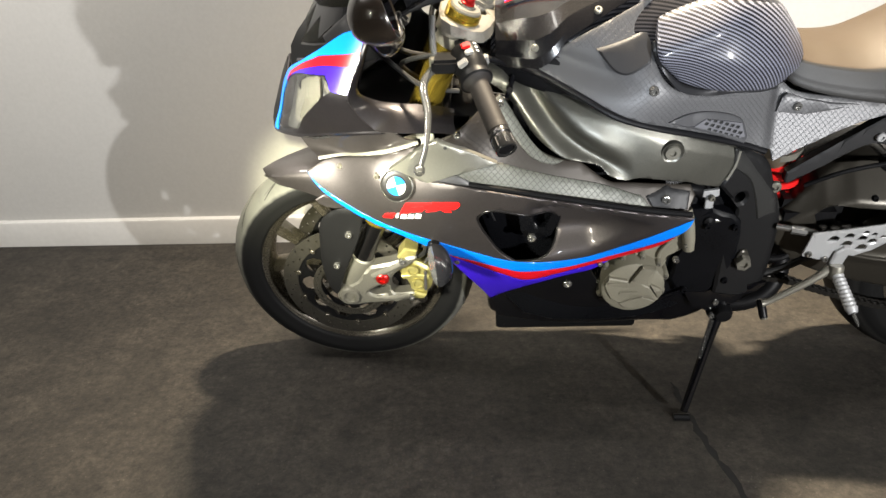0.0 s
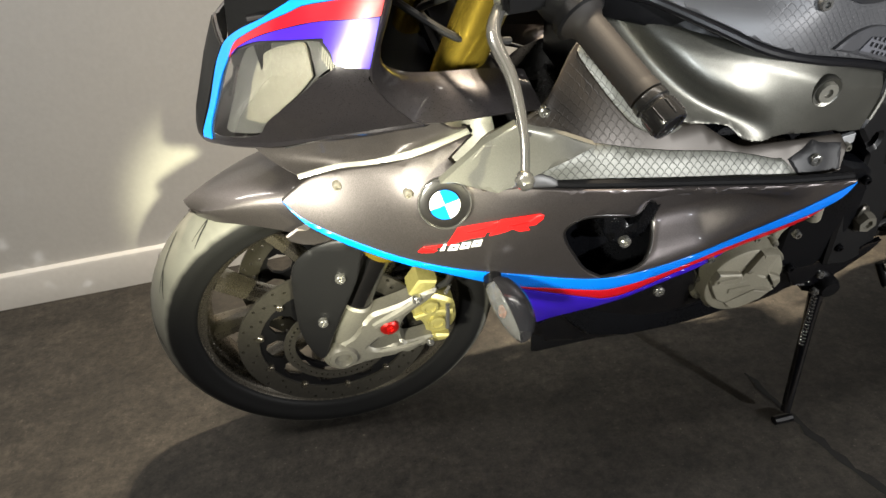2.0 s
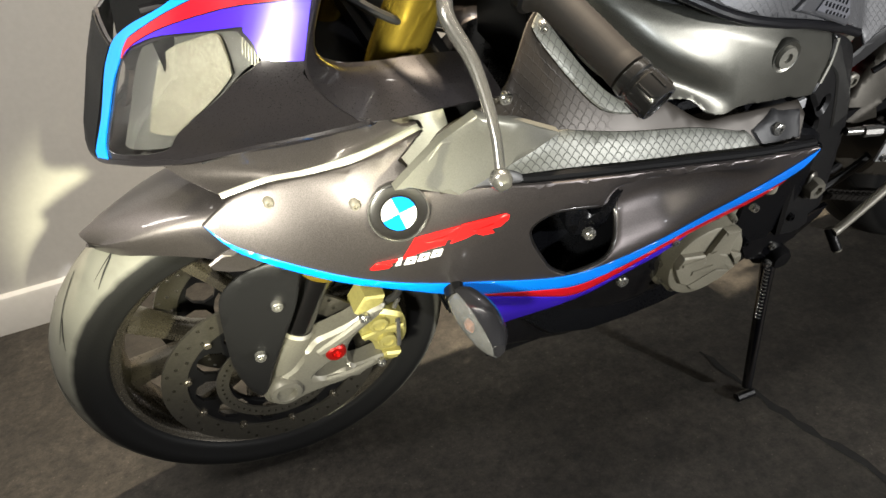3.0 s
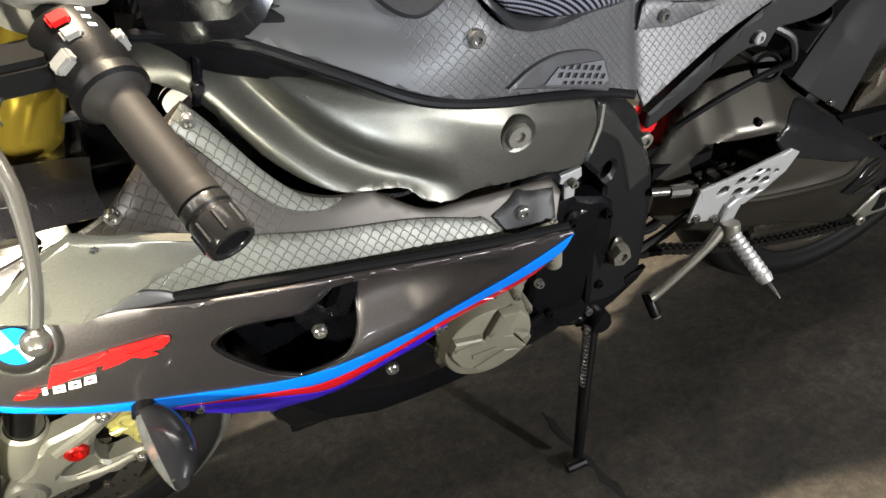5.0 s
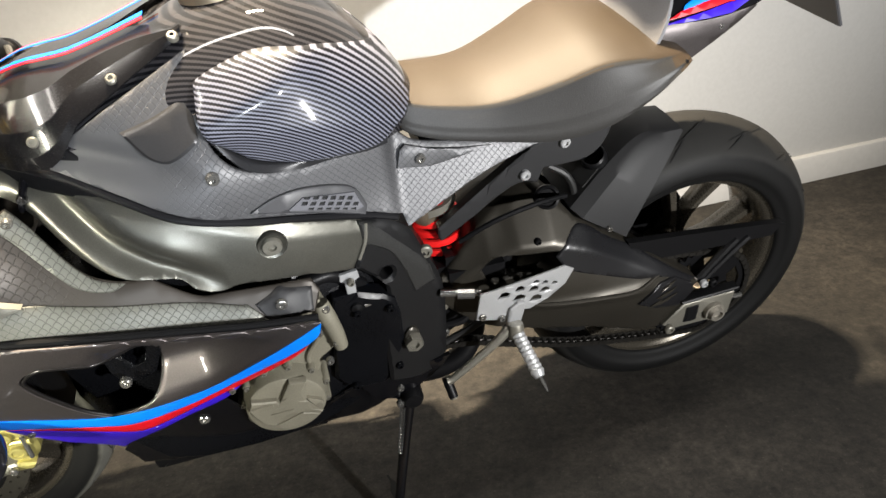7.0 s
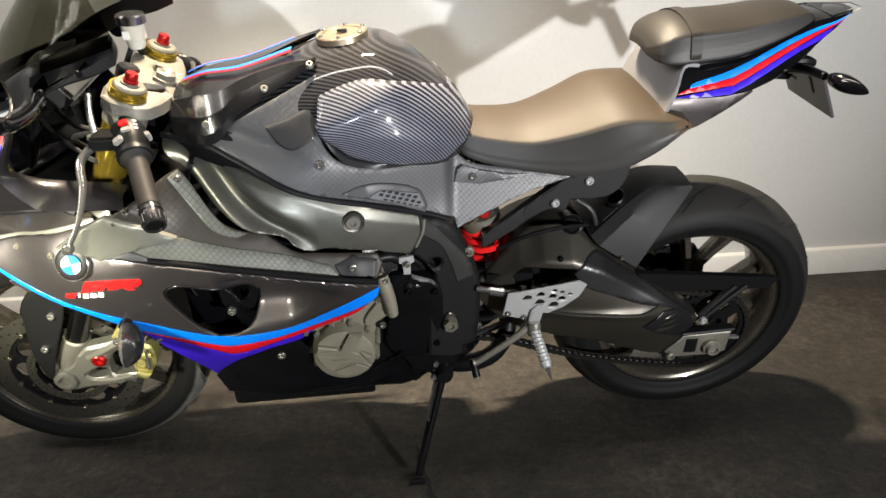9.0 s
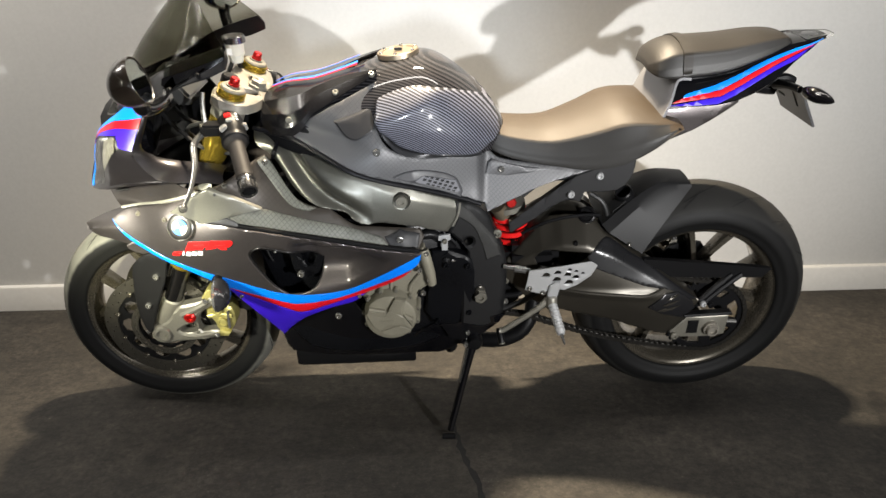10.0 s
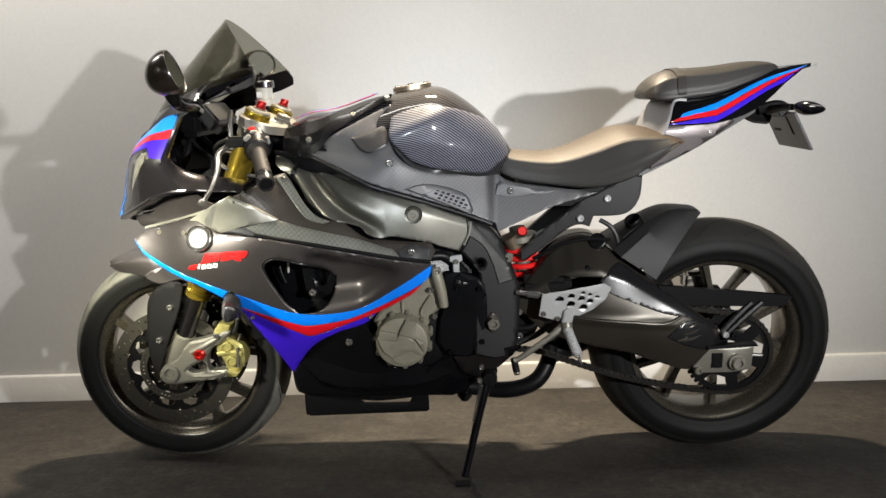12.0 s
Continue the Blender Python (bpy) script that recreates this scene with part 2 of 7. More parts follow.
M = dict(
    paint=material("dark_metallic_paint", (0.096, 0.086, 0.086), 0.45, 0.85, coat=0.7, coat_rough=0.03, grain=0.25, grain_scale=900, spread=0.06),
    dark_paint=material("near_black_metallic", (0.013, 0.012, 0.012), 0.36, 0.5, coat=0.3, coat_rough=0.10, grain=0.25, grain_scale=900),
    cowl_paint=material("black_violet_metallic", (0.020, 0.018, 0.021), 0.32, 0.6, coat=0.9, coat_rough=0.03, grain=0.25, grain_scale=900),
    yoke=material("yoke_alloy", (0.22, 0.205, 0.175), 0.42, 0.5, grain=0.1, grain_scale=300, bump=0.06),
    beam=material("frame_alloy_paint", (0.105, 0.103, 0.089), 0.38, 0.80, coat=0.1, coat_rough=0.2, grain=0.22, grain_scale=1100, bump=0.11, spread=0.10, spread_scale=14),
    silver=material("silver_paint", (0.22, 0.217, 0.188), 0.36, 0.6, coat=0.2, coat_rough=0.2, grain=0.10, grain_scale=700),
    black_gloss=material("black_gloss", (0.003, 0.003, 0.0038), 0.10, 0.0, coat=0.4, coat_rough=0.02, spread=0.15, spec=0.35),
    matt_black=material("matt_black_plastic", (0.004, 0.004, 0.0045), 0.65, spec=0.08, grain=0.2, grain_scale=500),
    black_satin=material("black_satin", (0.005, 0.005, 0.006), 0.40, 0.0, spec=0.2, coat=0.0, coat_rough=0.2, spread=0.15),
    black=material("black_plastic", (0.0045, 0.0045, 0.005), 0.40, 0.0, grain=0.2, grain_scale=600, bump=0.06, spec=0.16),
    black_engine=material("black_engine_paint", (0.003, 0.0032, 0.004), 0.30, 0.0, grain=0.2, grain_scale=350, bump=0.08, spread=0.2, spec=0.14),
    dark_satin=material("dark_grey_satin", (0.042, 0.042, 0.045), 0.42, 0.0, grain=0.1, grain_scale=500, spread=0.05),
    cover_satin=material("flank_cover_satin", (0.026, 0.026, 0.028), 0.38, 0.4, grain=0.1, grain_scale=500, spread=0.06),
    grey_satin=material("grey_satin", (0.085, 0.085, 0.095), 0.45, 0.05, grain=0.1, grain_scale=500, spread=0.05),
    pivot=material("pivot_plate_black", (0.007, 0.007, 0.0075), 0.42, 0.2, grain=0.25, grain_scale=600, bump=0.10, spec=0.3),
    swing=material("swingarm_bronze", (0.040, 0.036, 0.029), 0.36, 0.65, coat=0.05, coat_rough=0.3, grain=0.15, grain_scale=600, spread=0.08),
    spar=material("spar_dark_alloy", (0.036, 0.036, 0.035), 0.40, 0.6, grain=0.3, grain_scale=700, bump=0.15),
    swing_dark=material("swingarm_cover", (0.008, 0.008, 0.009), 0.28, 0.1, spread=0.1),
    blue=material("bright_blue_film", (0.0, 0.185, 0.82), 0.28, 0.0, coat=0.5, coat_rough=0.06),
    red=material("red_film", (0.50, 0.004, 0.012), 0.28, 0.0, coat=0.5, coat_rough=0.06),
    purple=material("violet_film", (0.032, 0.008, 0.46), 0.28, 0.0, coat=0.5, coat_rough=0.06),
    bright_red=material("bright_red_film", (0.80, 0.010, 0.010), 0.35),
    white=material("white_film", (0.80, 0.80, 0.78), 0.35),
    skin=scaled_skin("scaled_panel_dark", (0.070, 0.070, 0.073), (0.039, 0.039, 0.042), 0.46, 0.35, 0.0105, (-0.165, -0.085)),
    skin_light=scaled_skin("scaled_panel_light", (0.110, 0.112, 0.099), (0.040, 0.041, 0.036), 0.46, 0.4, 0.0115),
    skin_brown=scaled_skin("scaled_panel_mid", (0.026, 0.0215, 0.0172), (0.013, 0.0105, 0.0085), 0.44, 0.45, 0.0125, (-0.27, -0.37)),
    carbon=carbon_weave("carbon_knee_pad", (0.004, 0.004, 0.006), (0.135, 0.138, 0.170), 0.0050, 1.0, 0.12),
    carbon_tank=carbon_weave("carbon_tank", (0.006, 0.006, 0.007), (0.030, 0.028, 0.030), 0.0050, 0.4, 0.03),
    # front tread made pale: lamp light is put into its colour
    lit_tread=tread_rubber("lit_tread_tyre_rubber", (0.007, 0.007, 0.007), (0.125, 0.123, 0.107), -0.708, 0.295, 0.263),
    rubber=tread_rubber("tyre_rubber", (0.005, 0.005, 0.005), (0.021, 0.0205, 0.0195), 0.722, 0.319, 0.274),
    grip=material("grip_rubber", (0.0145, 0.0125, 0.0115), 0.62, 0.0, grain=0.15, grain_scale=900, bump=0.1, spec=0.25),
    dark_chrome=material("dark_chrome", (0.20, 0.20, 0.21), 0.24, 1.0, grain=0.05),
    groove=material("tread_groove", (0.004, 0.004, 0.004), 0.9),
    rim=material("wheel_bronze_grey", (0.078, 0.069, 0.054), 0.27, 0.6, coat=0.4, coat_rough=0.1, grain=0.1, spread=0.1),
    disc=material("brake_steel", (0.056, 0.052, 0.044), 0.34, 0.6, grain=0.15, grain_scale=300),
    alloy=material("cast_alloy", (0.155, 0.148, 0.124), 0.42, 0.45, grain=0.1, grain_scale=300, bump=0.06),
    chrome=material("polished_steel", (0.32, 0.315, 0.30), 0.22, 0.85, grain=0.06),
    plate_alloy=material("brushed_plate", (0.38, 0.385, 0.39), 0.38, 0.4, grain=0.06, grain_scale=500),
    cover=material("engine_cover_alloy", (0.18, 0.168, 0.128), 0.55, 0.2, grain=0.1, grain_scale=400, bump=0.1, spread=0.1, spread_scale=20),
    gold=material("gold_anodised", (0.38, 0.27, 0.036), 0.24, 0.85, grain=0.05),
    caliper=material("caliper_gold", (0.36, 0.32, 0.11), 0.38, 0.5, grain=0.1, grain_scale=200),
    red_ano=material("red_anodised", (0.40, 0.012, 0.010), 0.28, 0.7),
    red_paint=material("red_spring_enamel", (0.62, 0.012, 0.012), 0.30, coat=0.3),
    # the seat top's brown carries the tone of the warm lamps
    seat=material("seat_vinyl_lit_warm", (0.034, 0.0235, 0.0138), 0.55, 0.0, spec=0.3, grain=0.18, grain_scale=700, bump=0.22, spread=0.06),
    pillion=material("pillion_vinyl", (0.016, 0.0135, 0.0110), 0.50, 0.0, spec=0.3, grain=0.18, grain_scale=700, bump=0.2, spread=0.06),
    hump=material("hump_grey", (0.15, 0.15, 0.16), 0.45, 0.05, grain=0.08, grain_scale=500),
    seat_side=material("seat_side_vinyl", (0.028, 0.027, 0.026), 0.46, 0.0, spec=0.3, grain=0.18, grain_scale=700, bump=0.2, spread=0.06),
    hugger=material("hugger_plastic", (0.0115, 0.0115, 0.012), 0.50, 0.0, spec=0.2, grain=0.15, grain_scale=600, bump=0.06, spread=0.06),
    chain=material("oiled_chain", (0.030, 0.028, 0.025), 0.40, 0.7, grain=0.3, grain_scale=200),
    lens=material("clear_lens", (0.95, 0.95, 0.93), 0.03, 0.0, transmission=1.0, ior=1.35),
    smoke=material("smoked_screen", (0.36, 0.355, 0.305), 0.05, 0.0, transmission=1.0, ior=1.08, spec=0.2),
    reflector=material("lamp_reflector", (0.12, 0.116, 0.098), 0.5, 0.4, grain=0.2, grain_scale=260),
    lamp_grey=material("lamp_shell_grey", (0.055, 0.056, 0.056), 0.35, 0.3, coat=0.6),
    clear_plastic=material("frosted_cup", (0.75, 0.74, 0.66), 0.35, 0.0, transmission=0.35),
    signal=material("signal_lens", (0.40, 0.40, 0.39), 0.16, 0.0, transmission=0.8, ior=1.3, grain=0.25, grain_scale=160),
    signal_shell=material("signal_shell_dark", (0.016, 0.016, 0.018), 0.22, 0.1, coat=0.5, coat_rough=0.05, spread=0.1),
    orange=material("amber_bulb", (0.65, 0.18, 0.05), 0.3),
    switch_grey=material("switch_grey_plastic", (0.20, 0.195, 0.185), 0.5, grain=0.08),
    cap=material("fuel_cap_alloy", (0.26, 0.21, 0.15), 0.36, 0.8, grain=0.08),
    cable=material("cable_rubber", (0.012, 0.012, 0.012), 0.5),
    dark_steel=material("dark_steel", (0.045, 0.044, 0.043), 0.22, 0.7, grain=0.06),
    shroud=material("shroud_black_gloss", (0.0085, 0.0080, 0.0085), 0.24, 0.2, coat=0.3, coat_rough=0.05, grain=0.2, grain_scale=900, spec=0.35),
    tab=material("moulded_tab_plastic", (0.017, 0.017, 0.018), 0.5, grain=0.15, grain_scale=700, bump=0.08, spec=0.3),
    mirror_shell=material("mirror_shell_brown_black", (0.016, 0.012, 0.009), 0.25, 0.2, coat=0.6, coat_rough=0.06, spread=0.2),
    mirror=material("mirror_glass", (0.75, 0.77, 0.78), 0.03, 1.0),
)

# ---- modelling helpers ----


def spline(points, n, closed=False):
    """Catmull-Rom curve through points, n steps between two of them."""
    pts = [Vector(p) for p in points]
    k = len(pts)
    out = []
    for i in range(k if closed else k - 1):
        p = [pts[(i + j) % k] if closed else pts[min(max(i + j, 0), k - 1)] for j in (-1, 0, 1, 2)]
        for s in range(n):
            t = s / n
            out.append(0.5 * (2 * p[1] + (p[2] - p[0]) * t + (2 * p[0] - 5 * p[1] + 4 * p[2] - p[3]) * t * t + (3 * p[1] - p[0] - 3 * p[2] + p[3]) * t ** 3))
    if not closed:
        out.append(pts[-1].copy())
    return out


def part(name, bm, mat, parent=None, label="", sharp=35):
    """One mesh object from a bmesh, under a thing or a part."""
    bm.normal_update()
    for f in bm.faces:
        f.smooth = True
    for e in bm.edges:
        if len(e.link_faces) == 2 and e.calc_face_angle(0) > radians(sharp):
            e.smooth = False
    me = bpy.data.meshes.new(name)
    bm.to_mesh(me)
    bm.free()
    me.materials.append(mat)
    ob = new(name, me)
    ob.parent = parent
    return tagged(ob, label) if label else ob


def inside(p, poly):
    x, y = p[0], p[1]
    hit = False
    j = len(poly) - 1
    for i in range(len(poly)):
        a, b = poly[i], poly[j]
        if (a[1] > y) != (b[1] > y) and x < (b[0] - a[0]) * (y - a[1]) / (b[1] - a[1]) + a[0]:
            hit = not hit
        j = i
    return hit


class Skin:
    """Smooth side surface: y over (x, z) through a few known places."""

    def __init__(self, places):
        c = np.array(places, float)
        self.p, n = c[:, :2], len(c)
        k = self.k(np.linalg.norm(self.p[:, None] - self.p[None], axis=2)) + 1e-4 * np.eye(n)
        q = np.c_[np.ones(n), self.p]
        a = np.block([[k, q], [q.T, np.zeros((3, 3))]])
        self.w = np.linalg.solve(a, np.r_[c[:, 2], 0, 0, 0])

    @staticmethod
    def k(r):
        return np.where(r > 0, r * r * np.log(np.maximum(r, 1e-9)), 0)

    def __call__(self, x, z):
        r = np.hypot(self.p[:, 0] - x, self.p[:, 1] - z)
        return float(self.k(r) @ self.w[:-3] + self.w[-3] + self.w[-2] * x + self.w[-1] * z)


def mesh_2d(outline, holes=(), cell=0.015, bevel=0.0025):
    """Triangles inside an outline: points, faces, ring lists of the outline and holes."""
    from mathutils.geometry import delaunay_2d_cdt
    loops = [list(outline), *[list(h) for h in holes]]
    pts, edges, rings = [], [], []
    for lp in loops:
        base = len(pts)
        pts += [Vector(p[:2]) for p in lp]
        rings.append(list(range(base, base + len(lp))))
        edges += [(base + i, base + (i + 1) % len(lp)) for i in range(len(lp))]
    rim = len(pts)
    extra = []
    if bevel:
        for ring in rings:
            k = len(ring)
            for i in range(k):
                a, b, c = pts[ring[i - 1]], pts[ring[i]], pts[ring[(i + 1) % k]]
                d = c - a
                if d.length < 1e-6:
                    continue
                nrm = Vector((-d.y, d.x)).normalized()
                for s in (1, -1):
                    q = b + nrm * bevel * s
                    if inside(q, loops[0]) and not any(inside(q, h) for h in loops[1:]):
                        extra.append(q)
                        break
    x0, x1 = min(p[0] for p in loops[0]), max(p[0] for p in loops[0])
    z0, z1 = min(p[1] for p in loops[0]), max(p[1] for p in loops[0])
    nx, nz = int((x1 - x0) / cell) + 1, int((z1 - z0) / cell) + 1
    for i in range(nx + 1):
        for j in range(nz + 1):
            q = Vector((x0 + (i + 0.5 * (j % 2)) * cell, z0 + j * cell))
            if inside(q, loops[0]) and not any(inside(q, h) for h in loops[1:]):
                if min((q - p).length_squared for p in pts) > (0.45 * cell) ** 2:
                    extra.append(q)
    res = delaunay_2d_cdt(pts + extra, edges, [], 0, 1e-6)
    out, faces, orig = res[0], res[2], res[3]
    keep = []
    for f in faces:
        c = sum((out[i] for i in f), Vector((0, 0))) / len(f)
        if inside(c, loops[0]) and not any(inside(c, h) for h in loops[1:]):
            keep.append(f)
    on_rim = {i for i, o in enumerate(orig) if any(k < rim for k in o)}
    return out, keep, on_rim


def plate_bm(outline, skin, thick=0.004, holes=(), off=0.0, smooth=4, cell=0.015, bevel=0.0025, side=-1):
    """A panel with thickness: outline in (x, z), its outer face on skin(x, z), to the left (side -1) or right."""
    flat = skin if callable(skin) else (lambda x, z: skin)
    if smooth:
        outline = [p[:2] for p in spline([(*p, 0) for p in outline], smooth, True)]
        holes = [[p[:2] for p in spline([(*p, 0) for p in h], smooth, True)] for h in holes]
    pts, faces, rim = mesh_2d(outline, holes, cell, bevel)
    bm = bmesh.new()
    front, back = [], []
    for i, p in enumerate(pts):
        y = flat(p[0], p[1]) - off
        front.append(bm.verts.new((p[0], -side * (y + (bevel * 0.8 if i in rim else 0)), p[1])))
        back.append(bm.verts.new((p[0], -side * (y + thick), p[1])))
    count = {}
    for f in faces:
        a, b, c = (pts[i] for i in f[:3])
        if (b - a).cross(c - a) < 0:
            f = f[::-1]
        g = f if side < 0 else f[::-1]
        bm.faces.new([front[i] for i in g])
        bm.faces.new([back[i] for i in reversed(g)])
        for i in range(len(g)):
            e = (g[i], g[(i + 1) % len(g)])
            count[e] = True
    for a, b in list(count):
        if (b, a) not in count:
            bm.faces.new((front[b], front[a], back[a], back[b]))
    loose = [v for v in bm.verts if not v.link_faces]
    bmesh.ops.delete(bm, geom=loose, context="VERTS")
    return bm


def plate(name, outline, skin, mat, parent, label="", both=False, **kw):
    ob = part(name, plate_bm(outline, skin, **kw), mat, parent, label)
    if both:
        part(name, plate_bm(outline, skin, side=1, **kw), mat, parent, label)
    return ob


def grid_bm(rows, thick=0.0, closed=False, caps=False):
    """A sheet through rows of points; thick gives it a back."""
    bm = bmesh.new()
    vs = [[bm.verts.new(p) for p in r] for r in rows]
    n = len(vs[0])
    for i in range(len(vs) - 1):
        for j in range(n if closed else n - 1):
            k = (j + 1) % n
            q = (vs[i][j], vs[i][k], vs[i + 1][k], vs[i + 1][j])
            if len({tuple(round(c, 6) for c in v.co) for v in q}) > 2:
                bm.faces.new(q)
    if caps:
        bm.faces.new(list(reversed(vs[0])))
        bm.faces.new(vs[-1])
    bmesh.ops.remove_doubles(bm, verts=bm.verts, dist=1e-6)
    bmesh.ops.recalc_face_normals(bm, faces=bm.faces)
    if thick:
        bmesh.ops.solidify(bm, geom=list(bm.faces), thickness=thick)
    return bm


def loft_bm(sections, nu=4, nv=4, closed=True, caps=True, thick=0.0):
    """Smooth body through cross sections (lists of as many points each)."""
    fine = [spline(s, nv, closed) for s in sections]
    cols = [spline([r[j] for r in fine], nu) for j in range(len(fine[0]))]
    rows = [[c[i] for c in cols] for i in range(len(cols[0]))]
    return grid_bm(rows, thick, closed, caps and closed)


def tube_bm(path, radius, n=12, smooth=5, caps=True):
    """A round bar along a path; radius may be a list, one for each given point."""
    pts = [Vector(p) for p in path]
    rad = list(radius) if isinstance(radius, (list, tuple)) else [radius] * len(pts)
    if smooth and len(pts) > 2:
        fine = spline([(*p, 0)[:3] for p in pts], smooth)
        rr = []
        for i in range(len(pts) - 1):
            rr += [rad[i] + (rad[i + 1] - rad[i]) * s / smooth for s in range(smooth)]
        rr.append(rad[-1])
        pts, rad = fine, rr
    up = Vector((0, 0, 1))
    rows = []
    for i, p in enumerate(pts):
        d = (pts[min(i + 1, len(pts) - 1)] - pts[max(i - 1, 0)]).normalized()
        if abs(d.dot(up)) > 0.95:
            up = Vector((0, 1, 0)) if abs(d.y) < 0.9 else Vector((1, 0, 0))
        a = d.cross(up).normalized()
        b = a.cross(d).normalized()
        up = b
        rows.append([p + rad[i] * (a * math.cos(2 * math.pi * k / n) + b * math.sin(2 * math.pi * k / n)) for k in range(n)])
    return grid_bm(rows, 0, True, caps)


def lathe_bm(profile, origin, axis, n=48, closed=False):
    """Turned body: profile of (radius, distance along the axis)."""
    ax = Vector(axis).normalized()
    a = ax.orthogonal().normalized()
    b = ax.cross(a)
    o = Vector(origin)
    rows = [[o + ax * h + max(r, 1e-5) * (a * math.cos(2 * math.pi * k / n) + b * math.sin(2 * math.pi * k / n)) for k in range(n)] for r, h in profile]
    if closed:
        rows.append(rows[0])
    return grid_bm(rows, 0, True, False)


def box_bm(lo, hi, bevel=0.004, m=None):
    bm = bmesh.new()
    bmesh.ops.create_cube(bm, size=1)
    for v in bm.verts:
        v.co = [(l + h) / 2 + c * (h - l) for l, h, c in zip(lo, hi, v.co)]
    if bevel:
        bmesh.ops.bevel(bm, geom=bm.edges, offset=bevel, segments=2, affect="EDGES")
    if m:
        bmesh.ops.transform(bm, matrix=m, verts=bm.verts)
    return bm


def circle(x, z, r, n=10, a0=0.0):
    return [(x + r * math.cos(a0 + 2 * math.pi * i / n), z + r * math.sin(a0 + 2 * math.pi * i / n)) for i in range(n)]


BOLT_MESH = {}


def bolt(parent, x, y, z, r=0.008, mat="chrome", name="bolt", d=(0, -1, 0), h=0.005):
    """Button-headed socket screw."""
    key = (r, mat, h)
    if key not in BOLT_MESH:
        prof = [(0.0001, h * 0.3), (r * 0.42, h * 0.3), (r * 0.45, h), (r * 0.75, h), (r * 0.97, h * 0.6), (r, 0), (r, -0.004)]
        ob = part(name, lathe_bm(prof, (0, 0, 0), (0, 0, 1), 14), M[mat], parent)
        BOLT_MESH[key] = ob.data
    else:
        ob = new(name, BOLT_MESH[key])
        ob.parent = parent
    ob.matrix_basis = Matrix.Translation((x, y, z)) @ Vector(d).to_track_quat("Z", "Y").to_matrix().to_4x4()
    return ob

# ---- room ----


def floor_material():
    """Worn dark floor: broad stains, scuffs and fine pale specks."""
    m = material("dark_floor", (0.018, 0.0155, 0.0122), 0.8, 0.0, bump=0.4, grain_scale=120, spec=0.42)
    nt = m.node_tree
    b = nt.nodes["Principled BSDF"]
    tc = nt.nodes.new("ShaderNodeTexCoord")
    total = None
    for scale, detail, rough, lo, hi, low, high in ((2.2, 6, .65, .30, .70, .50, 1.50), (14, 8, .78, .32, .68, .50, 1.50), (48, 6, .8, .32, .68, .35, 1.65), (150, 2, .5, .66, .74, 1.0, 2.2), (6, 4, .6, .60, .72, 1.0, .55)):
        n = nt.nodes.new("ShaderNodeTexNoise")
        n.inputs["Scale"].default_value, n.inputs["Detail"].default_value, n.inputs["Roughness"].default_value = scale, detail, rough
        nt.links.new(tc.outputs["Object"], n.inputs["Vector"])
        r = nt.nodes.new("ShaderNodeMapRange")
        for key, v in (("From Min", lo), ("From Max", hi), ("To Min", low), ("To Max", high)):
            r.inputs[key].default_value = v
        nt.links.new(n.outputs["Fac"], r.inputs["Value"])
        total = r.outputs[0] if total is None else math_node(nt, "MULTIPLY", total, r.outputs[0])
    sc = nt.nodes.new("ShaderNodeVectorMath")
    sc.operation = "SCALE"
    sc.inputs[0].default_value = (0.0235, 0.0204, 0.0164)
    nt.links.new(total, sc.inputs["Scale"])
    nt.links.new(sc.outputs[0], b.inputs["Base Color"])
    return m


def slab(name, lo, hi, mat, label, category):
    ob = part(name, box_bm(lo, hi, 0), mat)
    return tagged(ob, label, category, kind="structure")


WALL = material("wall_paint", (0.50, 0.492, 0.472), 0.55, 0.0, grain=0.03, grain_scale=90, bump=0.05, spread=0.03, spread_scale=1.3)
TRIM = material("trim_paint", (0.60, 0.59, 0.565), 0.38, 0.0, grain=0.03, grain_scale=60, spread=0.04, spread_scale=3)
# unseen walls and ceiling kept dark so that little light bounces back
DARK = material("unseen_wall_dark", (0.06, 0.059, 0.057), 0.7, grain=0.04, grain_scale=60, spread=0.06, spread_scale=1.1)
CEIL = material("unseen_ceiling_dark", (0.07, 0.068, 0.066), 0.8, grain=0.03, grain_scale=60)
slab("floor", (-4.2, -3.2, -0.12), (4.2, 2.44, 0), floor_material(), "dark brown-black worn hard floor with stains", "floor")
slab("wall_back", (-4.2, 2.44, 0), (4.2, 2.6, 2.8), WALL, "plain off-white painted wall behind the motorcycle", "wall")
slab("wall_left", (-4.35, -3.2, 0), (-4.2, 2.44, 2.8), DARK, "plain unseen side wall, dark to cut bounce", "wall")
slab("wall_right", (4.2, -3.2, 0), (4.35, 2.44, 2.8), DARK, "plain unseen side wall, dark to cut bounce", "wall")
slab("wall_front", (-4.2, -3.35, 0), (4.2, -3.2, 2.8), DARK, "plain unseen wall facing the bike, dark to cut bounce", "wall")
slab("ceiling", (-4.35, -3.35, 2.8), (4.35, 2.6, 2.9), CEIL, "plain unseen ceiling, dark to cut bounce", "ceiling")
prof = [(2.44, 0), (2.422, 0), (2.422, 0.088), (2.425, 0.096), (2.434, 0.101), (2.44, 0.101)]
tagged(part("baseboard", grid_bm([[Vector((x, y, z)) for y, z in prof] for x in (-4.2, 4.2)]), TRIM), "white painted skirting board along the wall", "baseboard", kind="structure")

# hairline cracks in the floor beside the stand
CRACK = material("crack_shadow", (0.005, 0.0046, 0.0042), 0.95, grain=0.3, grain_scale=80)


